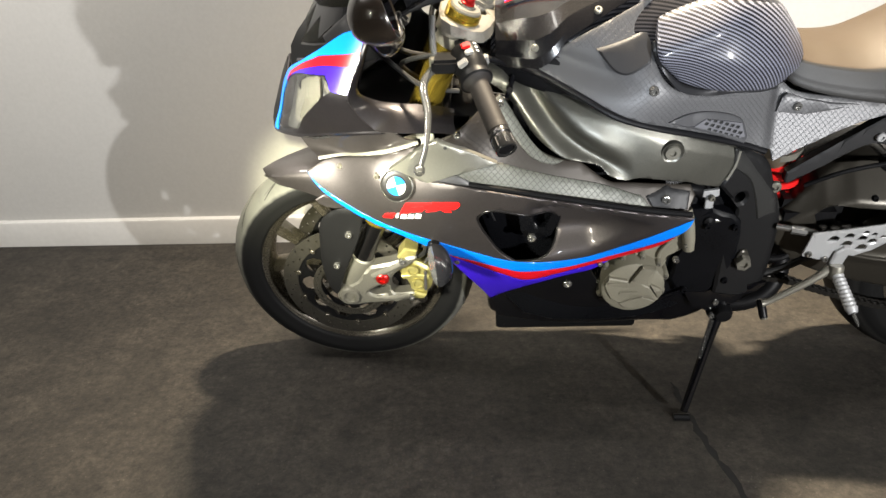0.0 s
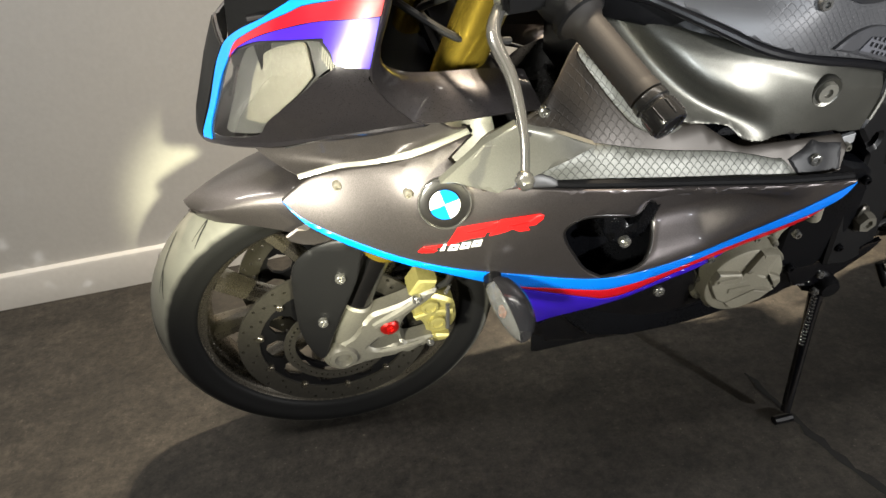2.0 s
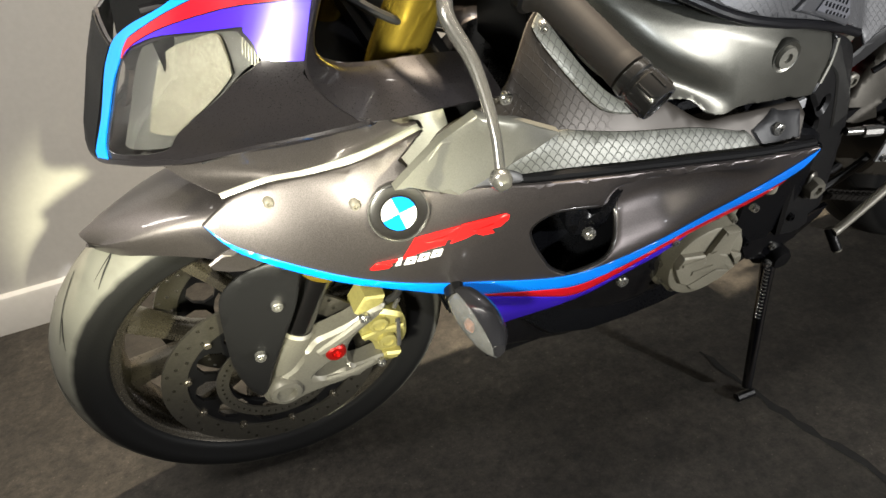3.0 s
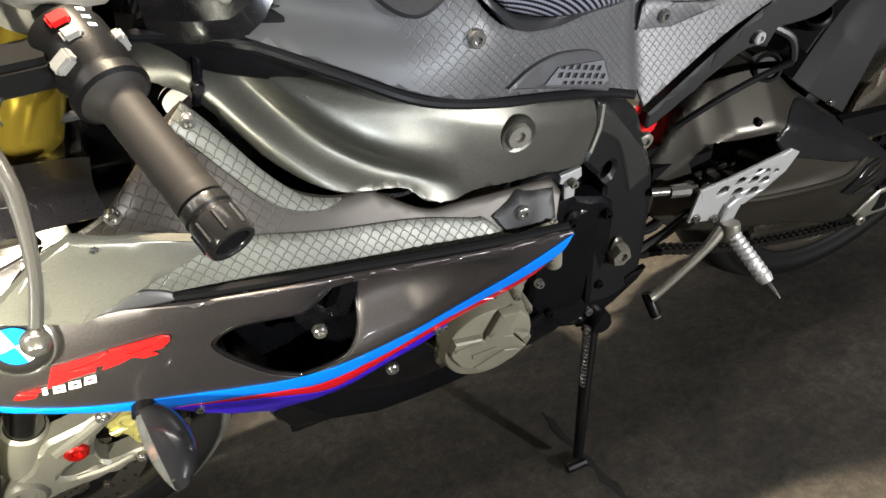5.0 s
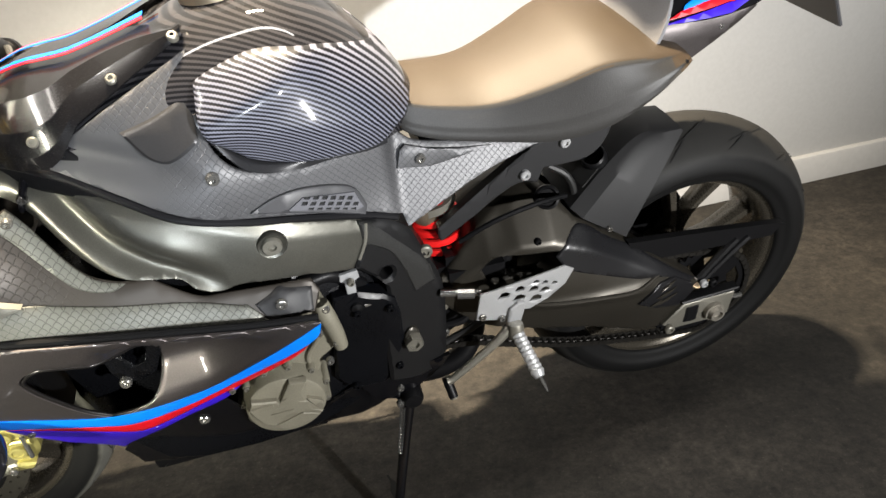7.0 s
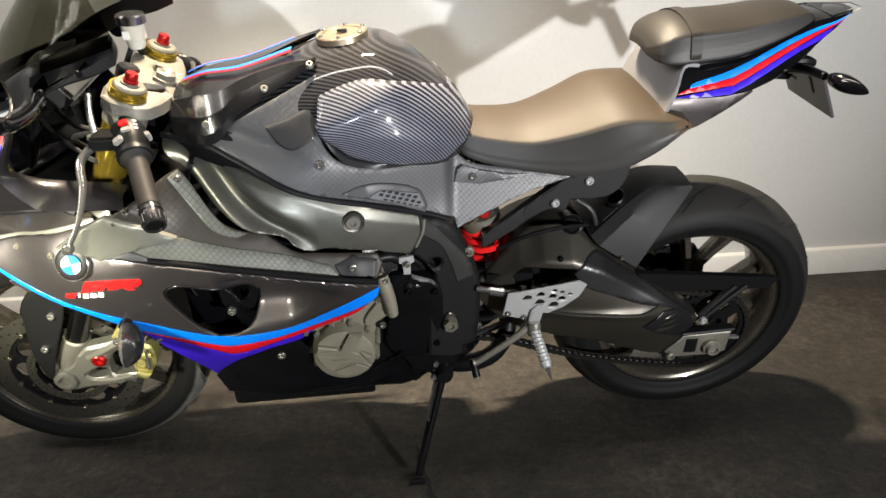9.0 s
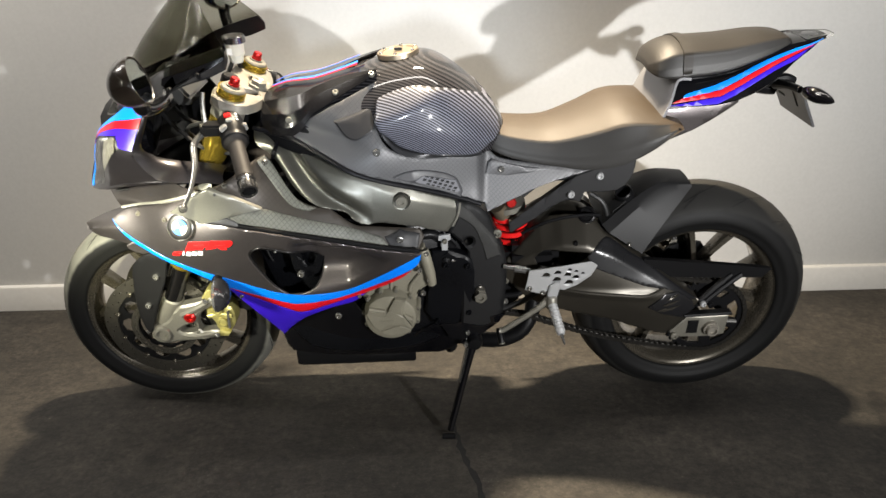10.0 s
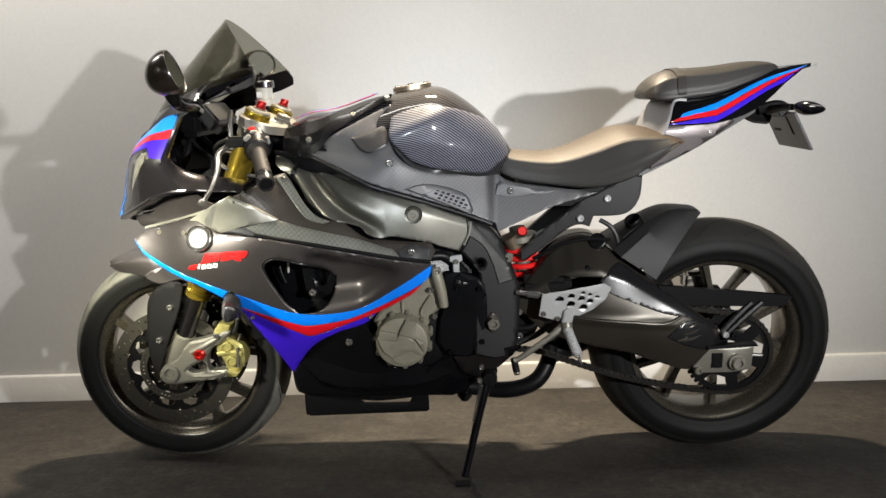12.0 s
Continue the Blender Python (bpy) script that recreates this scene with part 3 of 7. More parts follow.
def crack(path, width):
    rng = random.Random(len(path) * 7)
    pts = spline([(x, y, 0.0012) for x, y in path], 9)
    rows = []
    for i, p in enumerate(pts):
        d = (pts[min(i + 1, len(pts) - 1)] - pts[max(i - 1, 0)]).normalized()
        nrm = Vector((-d.y, d.x, 0))
        w = width * (0.4 + 0.9 * rng.random()) * min(1, 0.3 + i / 6, 0.3 + (len(pts) - i) / 6)
        j = nrm * (rng.random() - 0.5) * 0.008
        rows.append([p + j + nrm * w / 2, p + j - nrm * w / 2])
    tagged(part("floor_crack", grid_bm(rows), CRACK), "thin dark crack running across the floor", "crack", kind="structure")


crack([(0.06, 1.62), (0.08, 1.45), (0.12, 1.25), (0.10, 1.08), (0.14, 0.9), (0.13, 0.6)], 0.015)
crack([(0.12, 1.25), (0.2, 1.18), (0.29, 1.17), (0.36, 1.22)], 0.012)
crack([(0.10, 1.10), (0.2, 1.02), (0.3, 1.03)], 0.010)

# ---- motorcycle ----
bike = tagged(new("motorcycle"), "dark grey sport motorcycle with tricolour stripes leaning on its stand", "motorcycle")
bike.matrix_world = pose(0, 1.745, 0, 11, 0, 0)

FAIR = Skin([(-.718, .666, -.15), (-.575, .693, -.205), (-.533, .678, -.222), (-.397, .63, -.240), (-.40, .68, -.244), (-.30, .660, -.248), (-.17, .634, -.248), (-.07, .614, -.247), (-.004, .603, -.246), (-.295, .43, -.20),
             (-.38, .304, -.11), (-.214, .404, -.19), (-.456, .50, -.205), (-.62, .60, -.195), (-.12, .47, -.205), (-.05, .55, -.232), (-.22, .56, -.222), (-.49, .765, -.172), (-.6, .735, -.155), (-.66, .715, -.135)])
BEAM = Skin([(-.315, .83, -.105), (-.25, .75, -.165), (-.045, .711, -.188), (.077, .641, -.15), (.137, .431, -.146), (.174, .556, -.125), (-.15, .68, -.195), (.09, .70, -.14), (-.2, .78, -.165)])
COVER = Skin([(-.088, .839, -.192), (-.285, .859, -.133), (-.084, .908, -.14), (.09, .70, -.14), (.158, .66, -.135), (.186, .745, -.092), (.36, .70, -.095), (-.05, .76, -.188), (.159, .783, -.1)])
MESH = Skin([(-.42, .773, -.23), (-.344, .80, -.15), (-.25, .70, -.2), (-.048, .623, -.215), (-.15, .64, -.215), (-.45, .74, -.225), (-.397, .66, -.235)])
BELLY = Skin([(-.38, .30, -.115), (-.36, .2, -.10), (-.03, .2, -.10), (-.21, .40, -.185), (.1, .3, -.13), (.1, .36, -.14), (-.15, .3, -.15)])


def TAIL(x, z):
    """Tail side: flat above, tucked in under the fold line."""
    w = float(np.interp(x, [.50, .62, .70, .80, .87, .93], [.108, .109, .104, .082, .064, .026]))
    fold = float(np.interp(x, [.50, .60, .68, .79, .90], [.874, .880, .886, .944, .996]))
    return -w + .12 * max(0, fold - z) + .42 * max(0, z - fold)



# wheels


def wheel(name, x, cy, r, half, rim_half, label, discs, spokes):
    c = Vector((x, cy, r))
    hub = part(name, lathe_bm([(0.02, -0.055), (0.042, -0.055), (0.046, -0.045), (0.036, -0.03), (0.036, 0.03), (0.046, 0.045), (0.042, 0.055), (0.02, 0.055), (0.012, 0.05), (0.012, -0.05), (0.02, -0.055)], c, (0, 1, 0), 32), M["rim"], bike, label)
    tyre = [(0.220, rim_half - 0.004), (0.2245, rim_half + 0.004), (0.237, half * 0.93), (0.252, half), (0.252 + (r - 0.252) * 0.38, half * 0.93), (0.252 + (r - 0.252) * 0.68, half * 0.70), (0.252 + (r - 0.252) * 0.90, half * 0.38)]
    ring = tyre + [(r, 0)] + [(a, -b) for a, b in reversed(tyre)]
    ring = [(p.x, p.y) for p in spline([(a, b, 0) for a, b in ring], 4)]
    inner = [(0.216, -rim_half * 0.6), (0.216, rim_half * 0.6)]
    t = part("tyre", lathe_bm(ring + inner, c, (0, 1, 0), 96, True), M["lit_tread" if x < 0 else "rubber"], hub, "black road tyre with curved tread cuts", 60)
    rimp = [(0.226, rim_half + 0.003), (0.2285, rim_half), (0.223, rim_half - 0.005), (0.214, rim_half - 0.010), (0.206, rim_half - 0.018), (0.201, rim_half * 0.3), (0.200, 0)]
    rimp += [(a, -b) for a, b in reversed(rimp[:-1])]
    rimp += [(0.219, -rim_half + 0.004), (0.212, -rim_half * 0.5), (0.212, rim_half * 0.5), (0.219, rim_half - 0.004)]
    part("rim", lathe_bm(rimp, c, (0, 1, 0), 96, True), M["rim"], hub, "", 50)
    # thin metal ring added for the highlight along the rim flange
    for q in (-1, 1):
        part("rim_glint", lathe_bm([(0.2215, q * (rim_half - 0.006)), (0.2235, q * (rim_half - 0.0035)), (0.2255, q * (rim_half - 0.0015)), (0.2235, q * (rim_half - 0.007))], c, (0, 1, 0), 96, True), M["disc"], hub, "thin ring put in for the rim flange highlight")
    # spokes in pairs that part towards the rim
    for i in range(5):
        for s in (-1, 1):
            a0 = 2 * math.pi * i / 5 + spokes
            a1, a2 = a0 + s * 0.10, a0 + s * 0.30
            p0 = c + Vector((math.cos(a1) * 0.036, 0, math.sin(a1) * 0.036))
            p1 = c + Vector((math.cos(a0 + s * 0.17) * 0.11, 0, math.sin(a0 + s * 0.17) * 0.11))
            p2 = c + Vector((math.cos(a2) * 0.203, 0, math.sin(a2) * 0.203))
            rows = []
            for p, w, d in ((p0, 0.016, 0.030), (p1, 0.010, 0.020), (p2, 0.013, 0.024)):
                u = Vector((-math.sin(a2), 0, math.cos(a2)))
                rows.append([p + u * (w * a) + Vector((0, d * b, 0)) for a, b in ((-1, -.5), (-.6, -1), (.6, -1), (1, -.5), (1, .5), (.6, 1), (-.6, 1), (-1, .5))])
            part("spoke", loft_bm(rows, 4, 1), M["rim"], hub)
    for y, ro, ri in discs:
        y += cy
        holes = [circle(0, 0, ri, 40)]
        for k in range(60):
            a = 2 * math.pi * k / 60
            rr = ri + (ro - ri) * (0.22, 0.52, 0.80)[k % 3]
            holes.append(circle(rr * math.cos(a), rr * math.sin(a), 0.0032, 6))
        bm = plate_bm(circle(0, 0, ro, 72), y, 0.005, holes, smooth=0, cell=0.03, bevel=0)
        bmesh.ops.translate(bm, vec=(x, 0, r), verts=bm.verts)
        part("brake_disc", bm, M["disc"], hub, "drilled steel brake disc")
        arms = []
        for k in range(10):
            a = 2 * math.pi * k / 10
            arms.append(circle((ri * 0.76) * math.cos(a), (ri * 0.76) * math.sin(a), ri * 0.185, 8))
        bm = plate_bm(circle(0, 0, ri + 0.004, 60), y + 0.004, 0.006, [circle(0, 0, ri * 0.55, 24), *arms], smooth=0, cell=0.03, bevel=0)
        bmesh.ops.translate(bm, vec=(x, 0, r), verts=bm.verts)
        part("disc_carrier", bm, M["black"], hub)
        for k in range(10):
            a = 2 * math.pi * (k + 0.5) / 10
            bolt(hub, x + (ri - 0.001) * math.cos(a), y if y < 0 else y + 0.005, r + (ri - 0.001) * math.sin(a), 0.006, "rim", "rivet", (0, -1 if y < 0 else 1, 0), 0.003)
    # curved tread cuts
    rng = random.Random(3)

    def on_tyre(a, y):
        f = abs(y) / half
        k = float(np.interp(f, [0, .2, .38, .54, .70, .82, .93], [1.0, .978, .905, .805, .685, .55, .385]))
        rad = 0.252 + (r - 0.252) * k + (0.0009 if x < 0 else 0.0022)
        return c + Vector((math.cos(a) * rad, y, math.sin(a) * rad))

    n = 15
    for i in range(n):
        a = 2 * math.pi * i / n
        for s in (-1, 1):
            a += 0.2
            for length, y0, y1, shift in ((0.34, 0.10, 0.70, 0.0), (0.15, 0.50, 0.84, 0.20)):
                rows = []
                for k in range(13):
                    t2 = k / 12
                    y = s * half * (y0 + (y1 - y0) * t2)
                    aa = a + shift + length * t2 ** 1.4
                    w = 0.0030 * math.sin(math.pi * (0.12 + 0.76 * t2)) / r
                    rows.append([on_tyre(aa - w, y), on_tyre(aa + w, y)])
                GROOVES.setdefault(t, []).append(rows)
    return hub


GROOVES = {}
front_wheel = wheel("front_wheel", -0.708, 0.033, 0.295, 0.060, 0.047, "bronze-grey cast front wheel with paired spokes", [(-0.088, 0.158, 0.124), (0.060, 0.158, 0.124)], 0.35)
rear_wheel = wheel("rear_wheel", 0.722, 0.036, 0.319, 0.094, 0.078, "bronze-grey cast rear wheel with paired spokes", [(0.085, 0.108, 0.070)], 0.1)
for t, sets in GROOVES.items():
    bm = bmesh.new()
    for rows in sets:
        vs = [[bm.verts.new(p) for p in rw] for rw in rows]
        for i in range(len(vs) - 1):
            bm.faces.new((vs[i][0], vs[i][1], vs[i + 1][1], vs[i + 1][0]))
    bmesh.ops.recalc_face_normals(bm, faces=bm.faces)
    tagged(part("tread_cut", bm, M["groove"], t.parent), kind="stuff")
# toothed speed ring
bm = plate_bm(circle(-0.706, 0.294, 0.088, 60), -0.064, 0.003, [circle(-0.706, 0.294, 0.070, 40), *[circle(-0.706 + 0.079 * math.cos(k * math.pi / 24), 0.294 + 0.079 * math.sin(k * math.pi / 24), 0.0026, 5) for k in range(48)]], smooth=0, cell=0.04, bevel=0)
part("sensor_ring", bm, M["disc"], front_wheel, "slotted steel sensor ring")
part("axle", lathe_bm([(0.0001, -0.10), (0.007, -0.10), (0.008, -0.106), (0.016, -0.106), (0.0175, -0.10), (0.0175, 0.10), (0.0001, 0.10)], (-0.704, 0.034, 0.295), (0, 1, 0), 24), M["alloy"], bike, "hollow alloy front axle")

# fork
AX = Vector((-0.445, 0, 1.0)).normalized()


def on_fork(z, y):
    return Vector((-0.405 + 0.458 * (z - 0.95), y + 0.036 * (0.955 - z) / 0.455, z))


fork = part("fork", tube_bm([on_fork(0.955, -0.112), on_fork(0.545, -0.112)], 0.0285, 28, 0), M["gold"], bike, "gold anodised upside-down fork")
part("fork_tube", tube_bm([on_fork(0.955, 0.112), on_fork(0.545, 0.112)], 0.0285, 28, 0), M["gold"], fork)
for y in (-0.112, 0.112):
    d = (on_fork(0.5, y) - on_fork(0.6, y)).normalized()
    part("fork_collar", lathe_bm([(0.026, 0.0), (0.0325, 0.002), (0.0335, 0.012), (0.030, 0.016), (0.0335, 0.020), (0.0335, 0.036), (0.030, 0.040), (0.024, 0.042)], on_fork(0.534, y), d, 28), M["gold"], fork, "ribbed gold fork collar")
    part("stanchion", tube_bm([on_fork(0.545, y), on_fork(0.37, y)], 0.0225, 24, 0), M["dark_chrome"], fork, "dark coated fork stanchion")
    # cast foot that holds axle and caliper
    s = 1 if y > 0 else -1
    out = 0.095 if s < 0 else 0.163
    part("fork_shoe", lathe_bm([(0.0235, 0.0), (0.0275, 0.004), (0.029, 0.03), (0.0285, 0.07), (0.026, 0.095), (0.016, 0.108)], on_fork(0.396, y), d, 28), M["alloy"], fork, "cast alloy fork shoe")
    foot = [(-.724, .309), (-.731, .285), (-.716, .266), (-.690, .263), (-.662, .267), (-.579, .276), (-.553, .286), (-.553, .301), (-.596, .299), (-.603, .325), (-.589, .358), (-.548, .385), (-.535, .404), (-.553, .406), (-.589, .391), (-.619, .384), (-.646, .376), (-.681, .334)]
    hole = [(-.656, .303), (-.632, .320), (-.610, .324), (-.607, .303), (-.636, .293)]
    part("axle_clamp", plate_bm(foot, -out, 0.030, [hole], smooth=3, cell=0.012, bevel=0.006, side=s), M["alloy"], fork, "cast alloy axle clamp")
    part("clamp_rib", tube_bm([(-.640, s * (out - .004), .286), (-.60, s * (out - .002), .287), (-.565, s * (out - .004), .292)], [.006, .007, .005], 10), M["alloy"], fork)
    part("clamp_rib", tube_bm([(-.640, s * (out - .004), .352), (-.60, s * (out - .002), .372), (-.555, s * (out - .004), .396)], [.009, .009, .006], 10), M["alloy"], fork)
    body = part("brake_caliper", plate_bm([(-.576, .384), (-.555, .390), (-.523, .372), (-.509, .357), (-.507, .326), (-.514, .303), (-.537, .287), (-.556, .293), (-.562, .320), (-.579, .351)], -out + .012, 0.050, smooth=3, cell=0.012, bevel=0.006, side=s), M["caliper"], bike, "gold radial brake caliper")
    part("mount_block", plate_bm([(-.580, .402), (-.561, .428), (-.533, .420), (-.540, .401), (-.565, .386)], -out + .004, .040, smooth=0, cell=.012, bevel=.004, side=s), M["caliper"], body)
    part("lower_block", plate_bm([(-.566, .296), (-.545, .300), (-.522, .292), (-.530, .280), (-.560, .281)], -out + .002, .030, smooth=0, cell=.012, bevel=.004, side=s), M["caliper"], body)
    for (a, b), r0 in (((-.549, .362), .0135), ((-.540, .322), .0135)):
        part("piston_cap", lathe_bm([(.0001, .003), (r0 * .6, .003), (r0 * .7, .006), (r0, .005), (r0 * 1.05, -.006)], (a, s * (out - .010), b), (0, s, 0), 18), M["caliper"], body)
    part("bridge", plate_bm([(-.577, .347), (-.545, .352), (-.512, .347), (-.511, .335), (-.545, .340), (-.573, .336)], -out + .006, .020, smooth=0, cell=.02, bevel=.003, side=s), M["caliper"], body)
    part("bleed_nipple", tube_bm([(-.520, s * (out - .02), .375), (-.512, s * (out - .018), .392)], [.004, .0028], 8, 0), M["chrome"], body)
    part("brake_hose", tube_bm([(-.535, s * (out - .02), .392), (-.515, s * (out - .004), .42), (-.512, s * (out - .005), .46), (-.540, s * (out - .02), .50), (-.555, s * .07, .56)], .0055, 8), M["cable"], body)
    part("hose_clip", lathe_bm([(.0056, -.006), (.0085, -.005), (.0085, .005), (.0056, .006)], (-.511, s * (out - .004), .443), (0, 0, 1), 12), M["chrome"], body)
    bolt(body, -.568, s * (out + .002), .396, .008, "chrome", "bolt", (0, s, 0))
    bolt(body, -.556, s * (out + .003), .291, .007, "chrome", "bolt", (0, s, 0))
    part("pad_pin", tube_bm([(-.524, s * (out - .008), .305), (-.520, s * (out - .008), .360)], .004, 8, 0), M["chrome"], body)
bolt(fork, -.618, -.096, .347, .0155, "red_ano", "clamp_cap", (0, -1, 0), .007)
part("axle_boss", lathe_bm([(.0001, -.014), (.010, -.013), (.0115, -.002), (.015, .006), (.022, .005), (.0245, -.002), (.0265, -.012), (.0265, -.03)], (-.700, -.097, .296), (0, -1, 0), 28), M["alloy"], fork)
# leg guard and front mudguard
guard = [(-.710, .525), (-.672, .541), (-.637, .539), (-.642, .505), (-.656, .462), (-.698, .372), (-.722, .312), (-.735, .298), (-.748, .318), (-.756, .365), (-.750, .44), (-.740, .492)]
leg_guard = plate("leg_guard", guard, Skin([(-.71, .53, -.085), (-.64, .54, -.105), (-.68, .42, -.103), (-.745, .42, -.082), (-.71, .31, -.10), (-.74, .33, -.088)]), M["pivot"], bike, "dark grey plastic fork leg guard", both=True, thick=.004)
bolt(leg_guard, -.675, -.104, .478, .008)
bolt(leg_guard, -.716, -.099, .389, .008)

rows = []
for k in range(15):
    t2 = k / 14
    a = radians(121 - 62 * t2)
    rad = 0.294 + 0.030 - 0.010 * t2
    w = 0.012 + 0.066 * min(1, t2 / 0.45) ** 0.6
    drop = 0.010 + 0.060 * min(1, t2 / 0.5) ** 0.8
    sec = []
    for y, dr in ((-w, drop + .012), (-w * .99, drop * .55), (-w * .86, .012), (-w * .45, .001), (0, -.004), (w * .45, .001), (w * .86, .012), (w * .99, drop * .55), (w, drop + .012)):
        rr = rad - dr
        sec.append((-0.706 + rr * math.cos(a), y + 0.02, 0.294 + rr * math.sin(a)))
    rows.append(sec)
part("front_mudguard", loft_bm(rows, 2, 3, False, False, 0.003), M["paint"], bike, "dark grey painted front mudguard")
for s in (-1, 1):
    part("mudguard_stay", plate_bm([(-.735, .56), (-.66, .585), (-.60, .555), (-.62, .535), (-.65, .545), (-.70, .535)], -.088, .004, smooth=3, side=s), M["paint"], bike)

# side fairing with its duct
fair = [(-.719, .667), (-.700, .679), (-.680, .689), (-.646, .698), (-.603, .710), (-.542, .725), (-.492, .739), (-.520, .720), (-.500, .697), (-.465, .687), (-.406, .681), (-.343, .670), (-.269, .655), (-.167, .635), (-.089, .619), (-.004, .607), (-.030, .558), (-.119, .498), (-.172, .455), (-.24, .433), (-.306, .391), (-.376, .293), (-.411, .393), (-.461, .503), (-.542, .559), (-.623, .594), (-.69, .632)]
duct = [(-.392, .606), (-.389, .618), (-.377, .628), (-.357, .632), (-.315, .622), (-.272, .604), (-.242, .578), (-.236, .545), (-.248, .512), (-.275, .491), (-.322, .486), (-.351, .515), (-.371, .552), (-.386, .584)]


def crisp(points, n=5):
    """Round a loop, holding the corners that turn sharply."""
    k = len(points)
    out = []
    for i in range(k):
        a, b, c, d = (Vector(points[(i + j) % k]) for j in (-1, 0, 1, 2))

        def bend(p, q, r):
            u, v = q - p, r - q
            return u.length > 1e-9 and v.length > 1e-9 and u.angle(v) > radians(48)

        if bend(a, b, c):
            a = b
        if bend(b, c, d):
            d = c
        for s in range(n):
            t = s / n
            out.append(tuple(0.5 * (2 * b + (c - a) * t + (2 * a - 5 * b + 4 * c - d) * t * t + (3 * b - a - 3 * c + d) * t ** 3)))
    return out


def fair_skin(x, z):
    """Side of the fairing, hollowed between rib and stripes behind the duct."""
    y = FAIR(x, z)
    foot = float(np.interp(x, [-.33, -.254, -.177, -.098, -.006], [.494, .489, .501, .546, .605]))
    rib = float(np.interp(x, [-.343, -.269, -.167, -.089, -.004], [.672, .655, .635, .619, .606])) - .010

    def rise(v):
        v = min(max(v, 0), 1)
        return v * v * (3 - 2 * v)

    return y + .046 * rise((z - foot) / .060) * rise((rib - z) / .030) * rise((x + .31) / .07) * rise((-.03 - x) / .16)


side_fairing = plate("side_fairing", crisp(fair), fair_skin, M["paint"], bike, "dark metallic grey side fairing with an open duct", both=True, holes=[crisp(duct)], smooth=0, cell=.010, thick=.005, bevel=.0011)
blue = [(-.718, .668), (-.69, .640), (-.622, .606), (-.542, .574), (-.44, .532), (-.386, .508), (-.33, .490), (-.254, .485), (-.177, .497), (-.098, .542), (-.004, .606), (-.020, .568), (-.099, .518), (-.198, .473), (-.295, .457), (-.334, .461), (-.391, .480), (-.458, .507), (-.542, .560), (-.623, .595), (-.69, .633)]
redb = [(-.459, .506), (-.391, .479), (-.334, .460), (-.295, .456), (-.198, .472), (-.099, .517), (-.028, .559), (-.058, .530), (-.139, .485), (-.239, .448), (-.299, .428), (-.328, .435), (-.393, .467)]
purp = [(-.460, .503), (-.393, .465), (-.329, .433), (-.3, .426), (-.239, .446), (-.14, .483), (-.172, .456), (-.24, .434), (-.306, .392), (-.376, .295), (-.411, .393)]
for nm, ol, mt, lb in (("blue_stripe", blue, "blue", "bright blue stripe film"), ("red_stripe", redb, "red", "red stripe film"), ("violet_panel", purp, "purple", "deep violet stripe film")):
    plate(nm, crisp(ol), fair_skin, M[mt], side_fairing, lb, smooth=0, cell=.011, thick=.0015, off=.0016, bevel=.0006)
    part(nm, plate_bm(crisp(ol), fair_skin, .0015, smooth=0, cell=.011, off=.0016, bevel=.0006, side=1), M[mt], side_fairing, lb)
for x, z in ((-.572, .690), (-.650, .684), (-.437, .478), (-.155, .474)):
    bolt(side_fairing, x, fair_skin(x, z) - .001, z, .0055, "yoke" if x < -.5 else "chrome")
# dark seam along the fairing's upper edge
seam_line = [(-.468, .692), (-.406, .683), (-.343, .672), (-.269, .657), (-.167, .637), (-.089, .621), (-.006, .609)]
for side in (1, -1):
    part("edge_seam", tube_bm([(x, side * (fair_skin(x, z) + .010), z + .001) for x, z in seam_line], .0050, 8, 6), M["matt_black"], side_fairing)
# rolled lip round the duct
cx, cz = -.30, .57
for s in (-1, 1):
    ring = [(cx + (x - cx) * .985, z - .002 - .002 * (z > .6)) for x, z in crisp(duct, 4)]
    lip = [(x, -s * (fair_skin(x, z) + .0050), z) for x, z in ring]
    part("duct_lip", tube_bm(lip + lip[:1], .0032, 10, 0), M["dark_paint"], side_fairing, "", 60)
# duct floor and bracket inside
plate("duct_liner", [(-.42, .665), (-.20, .635), (-.20, .47), (-.36, .46)], -.145, M["black_engine"], side_fairing, "", thick=.004, smooth=0)
plate("duct_bracket", [(-.315, .64), (-.295, .64), (-.285, .56), (-.262, .545), (-.235, .615), (-.22, .61), (-.25, .525), (-.29, .515), (-.31, .54)], -.180, M["black_engine"], side_fairing, "", thick=.02, smooth=2)
bolt(side_fairing, -.289, -.20, .535, .0085)
part("cable", tube_bm([(-.350, -.165, .605), (-.349, -.17, .59), (-.350, -.168, .578)], .0025, 8), M["clear_plastic"], side_fairing)
part("cable", tube_bm([(-.375, -.16, .63), (-.368, -.165, .58), (-.36, -.16, .55)], .002, 8), M["cable"], side_fairing)

# round badge and model marking, as plain shapes
bx, bz = -.533, .678
by = FAIR(bx, bz)
bn = Vector((FAIR(bx + .02, bz) - FAIR(bx - .02, bz), -.04, FAIR(bx, bz + .02) - FAIR(bx, bz - .02))).normalized()
bo = Vector((bx, by, bz))
badge = part("round_badge", lathe_bm([(.0001, .006), (.018, .006), (.019, .0072), (.0262, .0072), (.029, .006), (.0305, .003), (.0305, -.004)], bo, bn, 48), M["dark_paint"], bike, "round badge with blue and white quarters in a black ring")
part("badge_ring", lathe_bm([(.0283, .005), (.0292, .0078), (.0306, .0066), (.0313, .001)], bo, bn, 48), M["chrome"], badge, "chrome badge ring")
